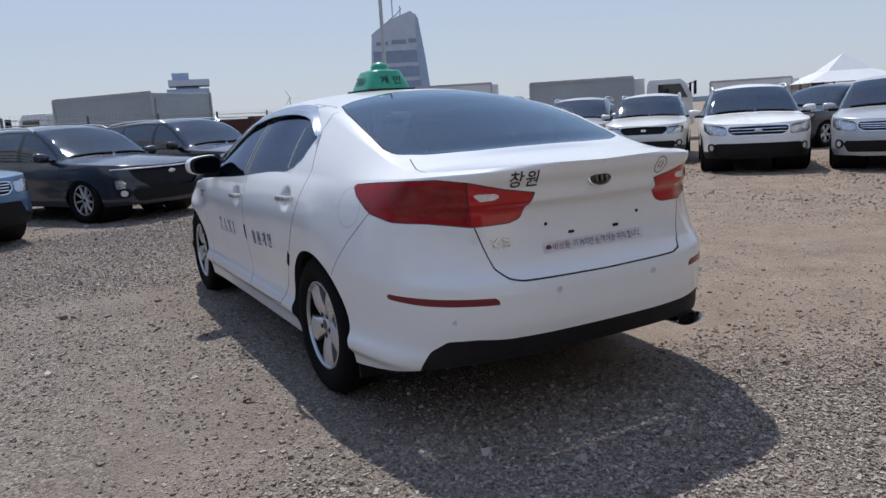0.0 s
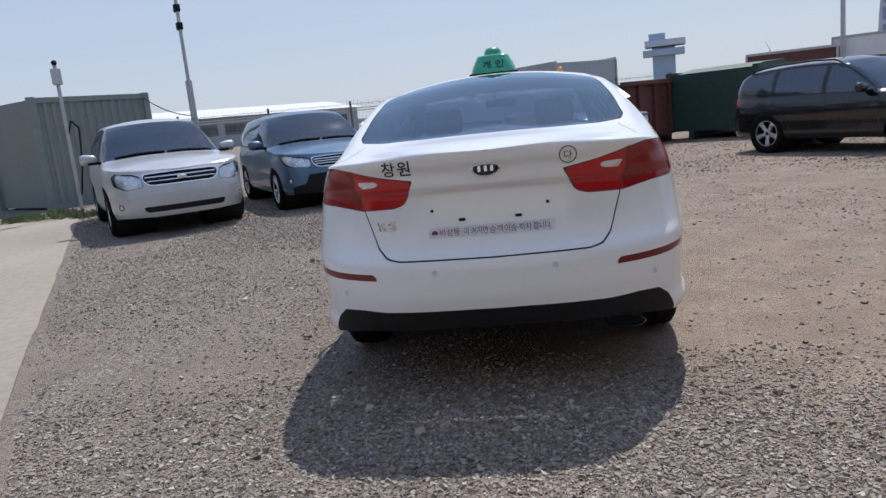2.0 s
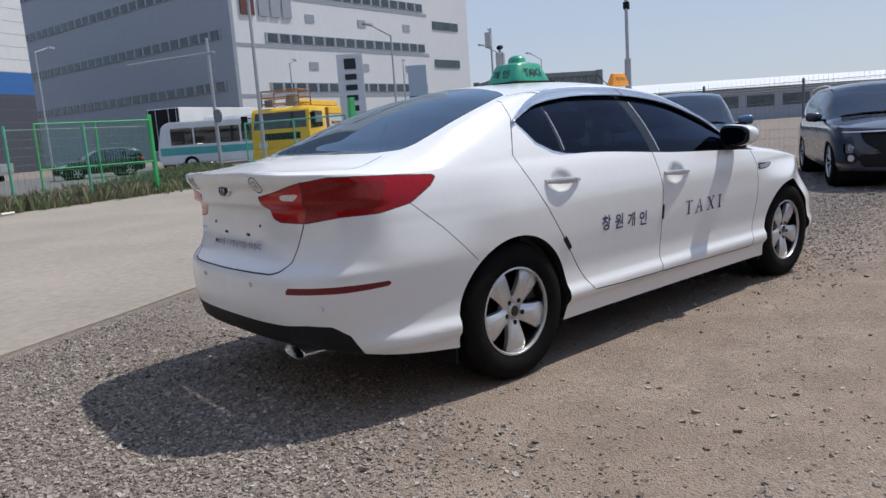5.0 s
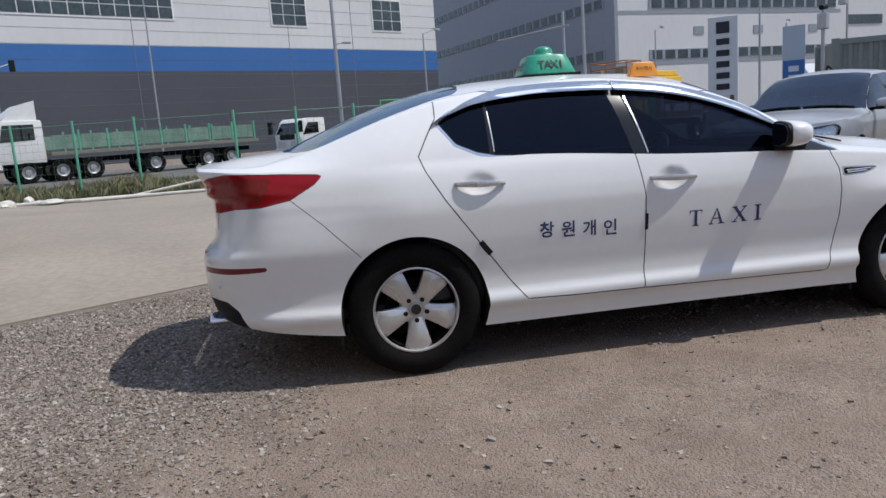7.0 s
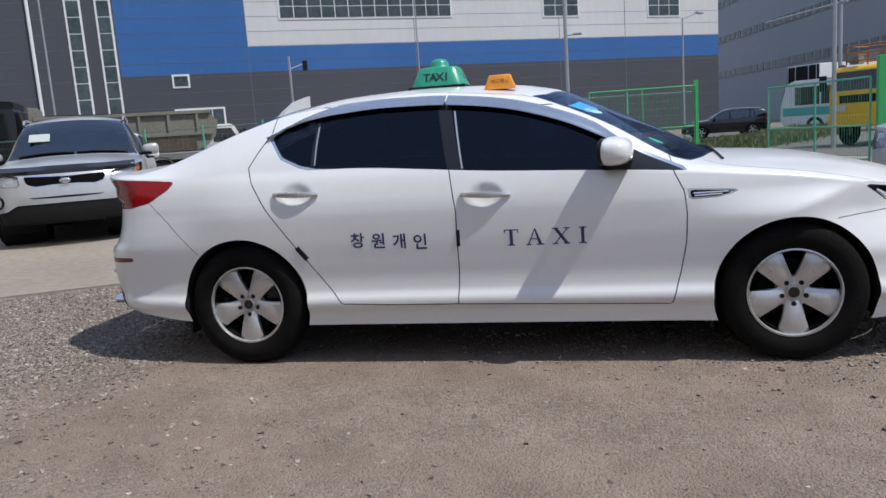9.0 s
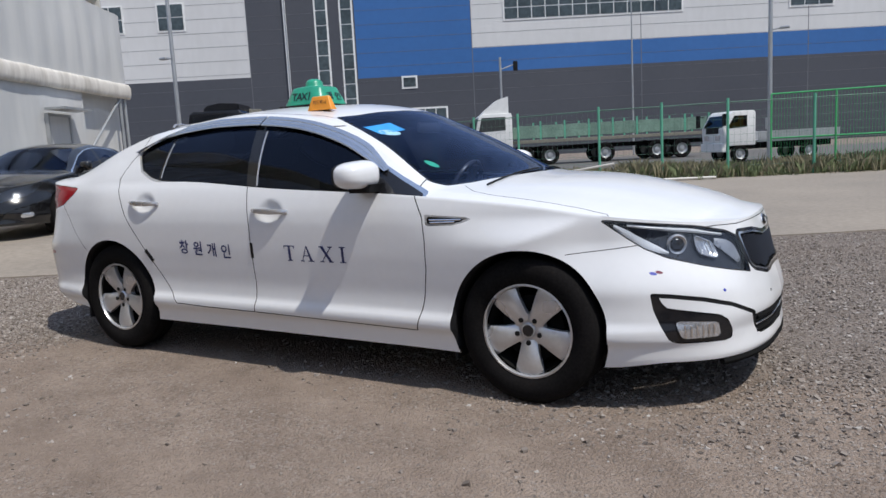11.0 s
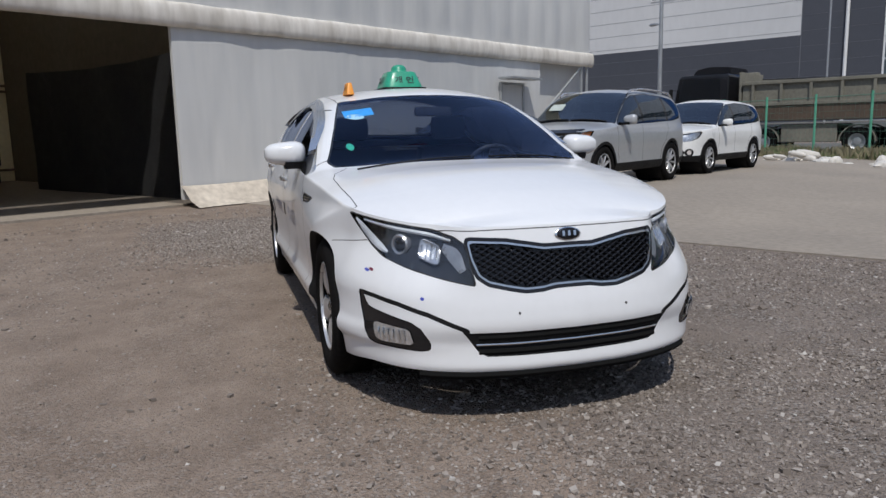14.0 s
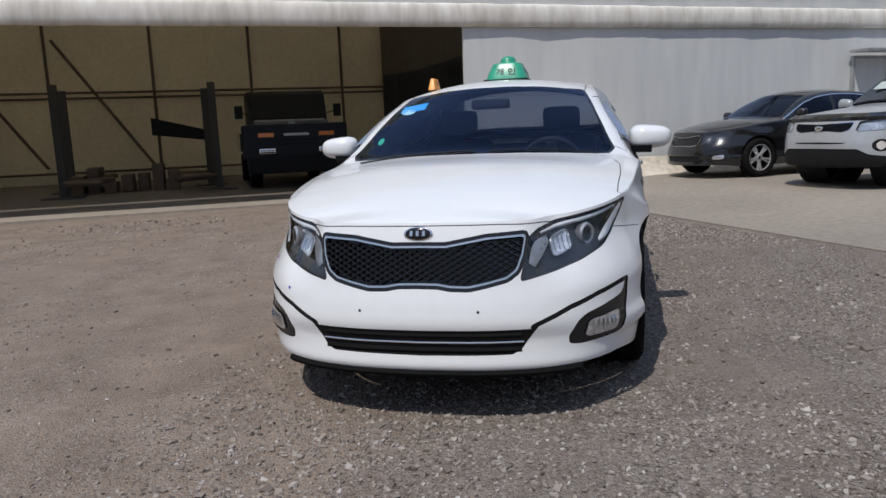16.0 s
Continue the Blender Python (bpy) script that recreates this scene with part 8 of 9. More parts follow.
box_lorry = thing("box_trailer", "long white box trailer with its tractor on the road", "lorry", "lorries")
bm = bmesh.new()
box(bm, -6.2, 5.2, -1.25, 1.25, 1.15, 3.75, 0.03)
part("box_body", bm, M_LORRYWHITE, box_lorry, "white box body")
bm = bmesh.new()
box(bm, -6.26, -6.2, -1.2, 1.2, 1.2, 3.7)
part("rear_door", bm, M_BLACK, box_lorry, "dark rear door leaves")
for y in (-1.1, -0.5, 0.5, 1.1):
    bm = bmesh.new()
    rod(bm, (-6.29, y, 1.2), (-6.29, y, 3.7), 0.03, 6)
    part("door_bar", bm, M_STEEL, box_lorry)
cab(box_lorry, 5.6, 7.4, 2.4, 0.95, 3.2, M_LORRYWHITE)
bm = bmesh.new()
prism(bm, [(5.6, 3.18), (7.0, 3.18), (6.8, 3.5), (6.2, 3.85), (5.6, 3.95)], -1.1, 1.1)
part("wind_deflector", bm, M_LORRYWHITE, box_lorry)
chassis(box_lorry, -6.0, 7.0, (-5.0, -3.7, 4.2, 6.6))
box_lorry.matrix_basis = site_pose(38.7, 29.5, 0, -3)

small = thing("light_lorry", "small white flatbed lorry parked beyond the fence", "lorry", "lorries")
cab(small, 0.9, 2.2, 1.7, 0.65, 1.95, M_LORRYWHITE, 0.28)
chassis(small, -2.4, 2.0, (-1.3, 1.5), 0.34, 0.2, 0.74, 0.5)
bm = bmesh.new()
box(bm, -2.5, 0.8, -0.85, 0.85, 0.75, 0.82)
for sgn in (1, -1):
    box(bm, -2.5, 0.8, sgn * 0.85 - 0.02, sgn * 0.85 + 0.02, 0.82, 1.15)
part("load_bed", bm, M_STEEL, small)
small.matrix_basis = site_pose(13.4, 24.0, 0, 186)

dark_far = copy_thing(bpy.data.objects["sport_utility_car.003"], site_pose(27.0, 30.0, 0, 150))
crane = thing("aerial_lorry", "yellow aerial-platform lorry parked beyond the gate", "lorry", "lorries")
cab(crane, 1.9, 3.7, 2.2, 0.85, 2.45, M_YELLOW)
chassis(crane, -3.4, 3.5, (-2.2, 2.75), 0.46, 0.28, 0.95, 0.7)
bm = bmesh.new()
box(bm, -3.5, 1.7, -1.1, 1.1, 1.0, 1.2, 0.02)
part("deck", bm, M_ORANGESTEEL, crane, "orange-brown steel deck")
for x, z in ((-3.2, 1.9), (-1.6, 1.75), (0.2, 1.9), (1.4, 2.4)):
    for sgn in (1, -1):
        bm = bmesh.new()
        box(bm, x - 0.05, x + 0.05, sgn * 1.02 - 0.05, sgn * 1.02 + 0.05, 1.2, z)
        part("stanchion", bm, M_ORANGESTEEL, crane)
for sgn in (1, -1):
    for z in (1.55, 1.85):
        bm = bmesh.new()
        box(bm, -3.3, 0.9, sgn * 1.02 - 0.03, sgn * 1.02 + 0.03, z - 0.05, z + 0.05)
        part("side_rail", bm, M_ORANGESTEEL, crane)
    bm = bmesh.new()
    rod(bm, (-3.2, sgn * 0.9, 0.25), (-2.9, sgn * 1.15, 1.1), 0.09, 10)
    part("outrigger", bm, M_PVC, crane, "pale outrigger leg")
bm = bmesh.new()
rod(bm, (1.3, 0, 1.2), (1.3, 0, 2.35), 0.22, 14)
box(bm, -3.0, 1.6, -0.18, 0.18, 2.25, 2.55, 0.03)
box(bm, -2.7, 2.6, -0.12, 0.12, 2.58, 2.78, 0.03)
part("boom", bm, M_YELLOW, crane, "folded yellow boom")
for x in (2.2, 3.4):
    for y in (-0.7, 0.7):
        bm = bmesh.new()
        rod(bm, (x, y, 2.50), (x, y, 3.05), 0.025, 6)
        part("platform_post", bm, M_ORANGESTEEL, crane, "orange work platform post")
for z in (2.6, 2.82, 3.05):
    for a, b in (((2.2, -0.7), (3.4, -0.7)), ((2.2, 0.7), (3.4, 0.7)), ((2.2, -0.7), (2.2, 0.7)), ((3.4, -0.7), (3.4, 0.7))):
        bm = bmesh.new()
        rod(bm, (*a, z), (*b, z), 0.022, 6)
        part("platform_rail", bm, M_ORANGESTEEL, crane, "orange work platform rail")
bm = bmesh.new()
rod(bm, (2.7, 0.2, 2.52), (2.7, 0.2, 2.90), 0.28, 14, 0.2)
part("rolled_gear", bm, M_MUD, crane)
part("gear_box", boxm(3.1, 3.4, -0.6, -0.3, 2.5, 2.75), M_MUD, crane)
crane.matrix_basis = site_pose(20.1, 12.75, 0.01, 184) @ Matrix.Diagonal((0.78, 1.0, 0.97, 1))

bus = thing("coach", "white and teal coach parked beyond the fence", "bus", "lorries")
bm = bmesh.new()
prism(bm, [(-4.3, 0.45), (4.2, 0.45), (4.35, 0.8), (4.3, 1.5), (4.05, 2.55), (3.7, 2.78), (-4.2, 2.78), (-4.35, 2.5)], -1.12, 1.12)
bmesh.ops.bevel(bm, geom=list(bm.edges), offset=0.06, segments=2, affect="EDGES")
part("body", bm, M_LORRYWHITE, bus, smooth=True)
for sgn in (1, -1):
    panel(bus, "teal_band", [(-4.25, 0.95), (4.2, 0.95), (4.2, 1.38), (-4.25, 1.30)], sgn * 1.10, sgn * 1.13, M_TEAL, "teal side band")
    for k in range(6):
        x = -4.0 + k * 1.28
        panel(bus, "side_window", [(x, 1.5), (x + 1.18, 1.5), (x + 1.18, 2.42), (x, 2.42)], sgn * 1.10, sgn * 1.135, M_LORRYGLASS, "dark coach window")
bm = bmesh.new()
prism(bm, [(4.34, 1.25), (4.36, 1.30), (4.12, 2.45), (4.09, 2.42)], -1.0, 1.0)
part("windscreen", bm, M_LORRYGLASS, bus, "dark coach windscreen")
bm = bmesh.new()
box(bm, -1.8, 1.8, -0.55, 0.55, 2.78, 2.98, 0.05)
part("roof_unit", bm, M_LORRYWHITE, bus)
for x in (-2.6, 2.6):
    for sgn in (1, -1):
        lorry_wheel(bus, x, sgn * 1.0, 0.44, 0.28, sgn)
bus.matrix_basis = site_pose(30.2, 23.0, 0, 118) @ Matrix.Scale(0.96, 4)


def box_van(name, label, s, t, turn, L, w, z0, z1, paint, group="lorries", unit=False, cabbed=True):
    v = thing(name, label, "lorry", group)
    bm = bmesh.new()
    box(bm, -L / 2, L / 2, -w / 2, w / 2, z0, z1, 0.02)
    body = part("box_body", bm, paint, v)
    for sgn in (1, -1):
        for z in (z0, z1):
            bm = bmesh.new()
            box(bm, -L / 2 - 0.01, L / 2 + 0.01, sgn * w / 2 - 0.03, sgn * w / 2 + 0.015, z - 0.05, z + 0.05)
            part("edge_rail", bm, M_STEEL, body)
        for x in (-L / 2, L / 2):
            bm = bmesh.new()
            box(bm, x - 0.04, x + 0.04, sgn * w / 2 - 0.04, sgn * w / 2 + 0.018, z0, z1)
            part("corner_post", bm, M_STEEL, body)
    bm = bmesh.new()
    box(bm, -L / 2 - 0.03, -L / 2, -w / 2 + 0.15, w / 2 - 0.15, z0 + 0.15, z1 - 0.15, 0.01)
    part("rear_door", bm, paint, body)
    if unit:
        bm = bmesh.new()
        box(bm, L / 2, L / 2 + 0.4, -w / 2 + 0.25, w / 2 - 0.25, z1 - 0.75, z1 - 0.05, 0.04)
        part("cooling_unit", bm, M_LORRYWHITE, v, "white cooling unit")
    if cabbed:
        cab(v, L / 2 + 0.5, L / 2 + 2.0, w * 0.92, 0.75, 2.1, M_LORRYWHITE, 0.25)
    chassis(v, -L / 2 + 0.3, L / 2 + 1.5, (-L / 2 + 1.3, L / 2 + 1.1), 0.42, 0.26, w / 2 - 0.2, 0.65)
    v.matrix_basis = site_pose(s, t, 0, turn)
    return v


box_van("box_lorry", "grey curtain-sided box lorry behind the fence", 16.6, -11.2, 5, 4.0, 2.4, 0.85, 2.42, M_GREYBOX)
# White body in grey: the shade on its seen side is in the colour.
box_van("box_lorry", "white refrigerated box lorry behind parked cars, greyed for its shaded side", 6.0, -22.5, 195, 3.6, 2.0, 0.8, 2.24, M_GREYBOX, unit=True)
box_van("box_lorry", "white box lorry far behind the parked cars", 17.2, -31.0, 210, 6.0, 2.2, 0.9, 2.85, M_LORRYWHITE, unit=True)
box_van("box_lorry", "white box lorry behind the off-road car", 2.6, -41.7, 190, 4.2, 2.0, 0.9, 2.3, M_LORRYWHITE, unit=True)
box_van("box_lorry", "red box lorry far behind the parked cars", 18.0, -24.5, 215, 3.4, 2.2, 0.9, 2.35, M_REDRUST, cabbed=False)


def skip(label, s, t, turn, L, paint, lid=False, high=1.0):
    k = thing("waste_skip", label, "skip", "waste skips")
    bm = bmesh.new()
    prism(bm, [(-L / 2, 0.25), (L / 2, 0.25), (L / 2 + 0.15, 1.9), (-L / 2 - 0.15, 1.9)], -1.05, 1.05)
    part("tub", bm, paint, k)
    for x in np.arange(-L / 2 + 0.2, L / 2, 0.75):
        for sgn in (1, -1):
            bm = bmesh.new()
            box(bm, x - 0.05, x + 0.05, sgn * 1.05, sgn * 1.13, 0.25, 1.86)
            part("rib", bm, paint, k)
    for sgn in (1, -1):
        bm = bmesh.new()
        box(bm, -L / 2 - 0.2, L / 2 + 0.2, sgn * 1.05 - 0.05, sgn * 1.05 + 0.10, 1.84, 1.96)
        part("top_rail", bm, paint, k)
        bm = bmesh.new()
        box(bm, -L / 2, L / 2, sgn * 0.6 - 0.06, sgn * 0.6 + 0.06, 0.0, 0.26)
        part("skid", bm, paint, k)
    if lid:
        bm = bmesh.new()
        prism(bm, [(-L / 2, 1.9), (L / 2, 1.9), (L * 0.2, 2.02), (-L * 0.3, 2.08)], -0.9, 0.9)
        part("net_cover", bm, paint, k, "sagging dark green cover")
    k.matrix_basis = site_pose(s, t, 0, turn) @ Matrix.Diagonal((1, 1, high, 1))


skip("red-brown rusty steel waste skip", 10.4, -9.25, 112, 2.9, M_REDRUST, high=0.78)
skip("dark green steel waste skip with a covered load", 9.25, -12.0, 112, 2.7, M_DARKGREEN, True, high=0.84)

# workshop lorry and lift in the shed
M_COLUMN = mk("dusty_column_paint", (0.05, 0.043, 0.037), 0.75, var=0.3, s1=3, s2=25)
# Opaque pane: the dark of the unlit cab is put into its colour.
M_BLINDGLASS = mk("unlit_cab_glass", (0.010, 0.010, 0.011), 0.35, var=0.2, spec=0.15)
wl = thing("workshop_lorry", "dark blue pickup lorry standing in the shed", "lorry", "lorries")
bm = bmesh.new()
prism(bm, [(-1.3, 0.6), (0.75, 0.6), (0.75, 1.50), (0.35, 1.62), (0.02, 2.30), (-0.15, 2.40), (-1.3, 2.40)], -0.80, 0.80)
bmesh.ops.bevel(bm, geom=list(bm.edges), offset=0.05, segments=2, affect="EDGES", profile=0.6)
wcab = part("cab", bm, M_BLACK, wl, "black cab with an upright windscreen", smooth=True)
bm = bmesh.new()
prism(bm, [(0.37, 1.66), (0.39, 1.68), (0.09, 2.28), (0.06, 2.27)], -0.70, 0.70)
part("windscreen", bm, M_BLINDGLASS, wcab, "black unlit windscreen")
bm = bmesh.new()
prism(bm, [(0.40, 1.50), (0.80, 1.46), (0.84, 1.60), (0.44, 1.66)], -0.72, 0.72)
bmesh.ops.bevel(bm, geom=list(bm.edges), offset=0.02, segments=2, affect="EDGES")
part("cowl", bm, M_DUSTYGREY, wl, "dusty grey cowl below the windscreen", smooth=True)
bm = bmesh.new()
rod(bm, (0.80, 0, 1.56), (0.835, 0, 1.565), 0.07, 16)
part("emblem", bm, M_STEEL, wl, "round plain emblem")
bm = bmesh.new()
box(bm, 0.75, 1.60, -1.0, 1.0, 0.70, 1.52, 0.05)
wfront = part("front_body", bm, P_WORKBLUE, wl, "dark blue front body")
# The bumper is drawn deep, in place of the shade under the front.
part("bumper", boxm(1.30, 1.66, -0.95, 0.95, 0.36, 0.78, 0.04), M_BLACK, wl, "black bumper reaching low to stand for the shade beneath")
for z in (1.05, 1.14):
    part("front_slat", boxm(1.59, 1.615, -0.40, 0.40, z - 0.02, z + 0.02), M_BLACK, wfront)
for sgn in (1, -1):
    part("indicator", boxm(1.59, 1.63, sgn * 0.58 - 0.15, sgn * 0.58 + 0.15, 1.22, 1.32, 0.01), M_AMBER, wfront, "amber indicator")
    bm = bmesh.new()
    box(bm, 1.59, 1.65, sgn * 0.57 - 0.16, sgn * 0.57 + 0.16, 0.82, 0.96, 0.03)
    lamp = part("headlamp", bm, M_CHROME, wfront, "chrome-rimmed headlamp", smooth=True)
    for k in range(2):
        part("lamp_slot", boxm(1.645, 1.655, sgn * 0.57 - 0.13, sgn * 0.57 + 0.13, 0.855 + 0.045 * k, 0.875 + 0.045 * k), M_BLACK, lamp)
    bm = bmesh.new()
    rod(bm, (0.3, sgn * 0.80, 1.80), (0.42, sgn * 1.0, 1.86), 0.015, 6)
    box(bm, 0.38, 0.45, sgn * 1.0 - 0.08, sgn * 1.0 + 0.08, 1.70, 2.02, 0.02)
    part("mirror", bm, M_BLACK, wcab)
part("badge", boxm(1.60, 1.625, -0.24, 0.24, 1.24, 1.30), M_STEEL, wfront, "plain pale badge strip")
part("load_bed", boxm(-3.6, -1.35, -0.95, 0.95, 0.85, 1.35, 0.02), P_BLACK, wl, "dark load bed")
chassis(wl, -3.5, 1.4, (-2.6, 0.8), 0.40, 0.24, 0.78, 0.6)
wl.matrix_basis = site_pose(-13.6, 0.05, 0.03, 0) @ Matrix.Diagonal((1, 1.15, 0.93, 1))

lift = thing("vehicle_lift", "dusty two-post vehicle lift in the shed", "lift")
for t in (-4.9, -1.67):
    bm = bmesh.new()
    box(bm, -0.08, 0.08, -0.085, 0.085, 0.03, 2.45, 0.012)
    box(bm, -0.35, 0.35, -0.4, 0.4, 0.03, 0.07)
    bmesh.ops.transform(bm, matrix=site_pose(-13.0, t), verts=bm.verts)
    part("column", bm, M_COLUMN, lift, "dusty dark lift column")
    for a in (-1, 1):
        bm = bmesh.new()
        rod(bm, (0, 0, 0.35), (a * 1.0, (0.9 if t < -3 else -0.9), 0.35), 0.06, 8)
        bmesh.ops.transform(bm, matrix=site_pose(-13.0, t), verts=bm.verts)
        part("lift_arm", bm, M_RUST, lift)
lift2 = copy_thing(lift, Matrix.Translation(site(-2.0, -0.15) - site(0, 0)))
for k in range(7):
    q = random.Random(k)
    bm = bmesh.new()
    box(bm, -0.5 + q.random() * 0.4, 0.2 + q.random() * 0.5, -1.3 + k * 0.35, -1.05 + k * 0.35, 0.03, 0.25 + q.random() * 0.5, 0.02)
    bmesh.ops.transform(bm, matrix=site_pose(-14.5, -3.6), verts=bm.verts)
    tagged(part("scrap_block", bm, M_RUST), "rusty block of scrap on the shed floor", "scrap", "scrap in the shed")
bm = bmesh.new()
prism(bm, [(-0.9, 1.05), (0.6, 0.85), (0.65, 1.1), (-0.9, 1.5)], -0.04, 0.04, "x")
bmesh.ops.transform(bm, matrix=site_pose(-16.2, -2.3, 0.30), verts=bm.verts)
tagged(part("body_panel", bm, M_BLACK), "loose black car body panel on a stand in the shed", "car part")

# ---- beyond the yard ----
M_CLADWHITE = mk("white_cladding", (0.61, 0.615, 0.62), 0.5, var=0.05, s1=0.15, s2=2, streak=0.3)
M_CLADBLUE = mk("blue_cladding", (0.034, 0.130, 0.36), 0.45, var=0.07, s1=0.15, s2=2)
M_CLADGREY = mk("dark_grey_cladding", (0.062, 0.067, 0.083), 0.55, var=0.08, s1=0.15, s2=2)
M_CLADMID = mk("mid_grey_cladding", (0.27, 0.30, 0.34), 0.55, var=0.06, s1=0.1, s2=1.5)
M_CONTAINER = mk("container_grey_green", (0.20, 0.225, 0.215), 0.5, var=0.12, s1=1, s2=9)
# Air haze is mixed into the base colours of the hazy materials.
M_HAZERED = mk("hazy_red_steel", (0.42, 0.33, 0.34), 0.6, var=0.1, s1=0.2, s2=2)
M_TEALTARP = mk("dark_green_tarpaulin", (0.04, 0.14, 0.10), 0.55, var=0.3, s1=1.5, s2=10)
M_SEAM = mk("cladding_seam", (0.15, 0.16, 0.18), 0.7)
M_PANE = mk("far_window_pane", (0.055, 0.075, 0.085), 0.12, var=0.5, s1=0.4, s2=3)
M_FRAMEWHITE = mk("white_window_frame", (0.75, 0.76, 0.76), 0.5)
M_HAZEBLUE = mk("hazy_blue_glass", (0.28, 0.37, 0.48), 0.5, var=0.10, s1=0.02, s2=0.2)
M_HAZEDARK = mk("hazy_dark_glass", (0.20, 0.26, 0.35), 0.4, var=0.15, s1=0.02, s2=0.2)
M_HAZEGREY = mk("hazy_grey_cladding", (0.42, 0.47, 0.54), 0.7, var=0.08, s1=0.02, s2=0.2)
FT = 66.0


def slab_part(name, s0, s1, z0, z1, material, parent, d0=0.0, d1=0.4, t=FT):
    bm = bmesh.new()
    box(bm, s0, s1, t - d0, t + d1, z0, z1)
    ST(bm)
    return part(name, bm, material, parent)


def facade_window(parent, s0, s1, z0, z1, nx, nz, t=FT):
    """A framed window let into the facade, each pane its own."""
    f = slab_part("window", s0 - 0.12, s1 + 0.12, z0 - 0.12, z1 + 0.12, M_FRAMEWHITE, parent, 0.06, 0.1, t)
    for a in range(nx):
        for b in range(nz):
            w, h = (s1 - s0) / nx, (z1 - z0) / nz
            slab_part("pane", s0 + a * w + 0.05, s0 + (a + 1) * w - 0.05, z0 + b * h + 0.05, z0 + (b + 1) * h - 0.05, M_PANE, f, 0.09, -0.05, t)
    return f


wh = thing("warehouse", "warehouse clad in white, blue and dark grey panels", "building")
slab_part("wall", -75, 56.8, 0, 8.1, M_CLADGREY, wh, 0, 30)
slab_part("wall", 4.6, 56.8, 8.1, 10.35, M_CLADBLUE, wh, 0, 30)
slab_part("wall", 4.6, 56.8, 10.35, 24, M_CLADWHITE, wh, 0, 30)
slab_part("wall", -6.3, 4.6, 8.1, 24, M_CLADBLUE, wh, 0, 30)
slab_part("wall", -16.4, -6.3, 8.1, 24, M_CLADGREY, wh, 0, 30)
slab_part("wall", -75, -16.4, 8.1, 8.75, M_CLADGREY, wh, 0, 30)
slab_part("wall", -75, -16.4, 8.75, 24, M_CLADWHITE, wh, 0, 30)
for z in np.arange(1.3, 24, 1.3):
    for s0, s1 in ((-75, -16.5), (-16.3, -10.3), (-6.2, 4.5), (4.7, 56.8)):
        slab_part("panel_seam", s0, s1, z - 0.011, z + 0.011, M_SEAM, wh, 0.012, 0.0)
for s in (-45, -16.4, 4.6, 20.6, 36.5, 44.5):
    slab_part("panel_seam", s - 0.03, s + 0.03, 0, 24, M_SEAM, wh, 0.016, 0.0)
facade_window(wh, 34.75, 38.8, 12.65, 15.9, 3, 3)
facade_window(wh, 47.5, 51.5, 12.5, 15.85, 3, 3)
facade_window(wh, 7.75, 24.5, 12.8, 16.0, 13, 3)
facade_window(wh, -2.1, -0.85, 7.05, 8.0, 1, 1)
facade_window(wh, -2.2, 1.9, 1.8, 5.0, 4, 2)
facade_window(wh, -30.3, -27.9, 13.4, 15.8, 2, 2)
facade_window(wh, -24.6, -22.2, 13.4, 15.8, 2, 2)
for s0 in (-9.95, -7.6):
    facade_window(wh, s0, s0 + 1.05, 4.9, 20, 1, 11)
for s in (-12.8, -40):
    bm = bmesh.new()
    rod(bm, (s, FT - 0.15, 0), (s, FT - 0.15, 22), 0.14, 8)
    ST(bm)
    part("downpipe", bm, M_FRAMEWHITE, wh)
# tall grey logistics block
gb = thing("logistics_block", "tall grey and white logistics block with strip windows", "building")
gb.matrix_basis = site_pose(73.5, 51.7, 0, -19)
def gpart(name, x0, x1, y0, y1, z0, z1, m, parent=gb):
    return part(name, boxm(x0, x1, y0, y1, z0, z1), m, parent)
gpart("wall", 0, 38, 0, 70, 0, 46, M_CLADWHITE)
# Grey skin over the face away from the sun: its shade is in the colour.
gpart("side_wall", -0.15, 0.0, 0.3, 70, 0, 46, M_CLADMID)
gpart("tower_wall", 38, 52, 2, 40, 0, 30, M_CLADWHITE)
gpart("corner_strip", -0.25, 0.25, -0.2, 0.3, 0, 46, M_CLADMID)
for k, z in enumerate((7.6, 13.8, 20.0, 26.2, 32.4)):
    for x0, x1 in ((5, 37),):
        st_ = gpart("window_strip", x0, x1, -0.10, 0.0, z, z + 1.25, M_CLADMID)
        for x in np.arange(x0 + 0.4, x1 - 1.4, 2.0):
            gpart("pane", x, x + 1.5, -0.14, -0.08, z + 0.1, z + 1.15, M_PANE, st_)
    st_ = gpart("window_strip", -0.25, -0.15, 2, 68, z + 0.4, z + 1.65, M_CLADMID)
    for y in np.arange(2.4, 66, 2.2):
        gpart("pane", -0.30, -0.22, y, y + 1.6, z + 0.5, z + 1.55, M_PANE, st_)
    for x in (12, 22, 32):
        gpart("vent_window", x, x + 1.6, -0.08, 0.0, z + 3.0, z + 4.0, M_CLADMID)
    gpart("window_strip", 42, 49, 1.88, 2.0, z - 2, z - 0.7, M_PANE)
    gpart("floor_band", 0.3, 38, -0.05, 0.0, z - 0.6, z - 0.2, M_CLADMID)
lg = gpart("sign_mark", 1.5, 3.6, -0.2, -0.06, 17.0, 19.8, M_REDRUST)
for k in range(3):
    gpart("sign_bar", 4.3 + k * 1.9, 5.8 + k * 1.9, -0.2, -0.06, 17.0, 19.4, M_CLADMID)

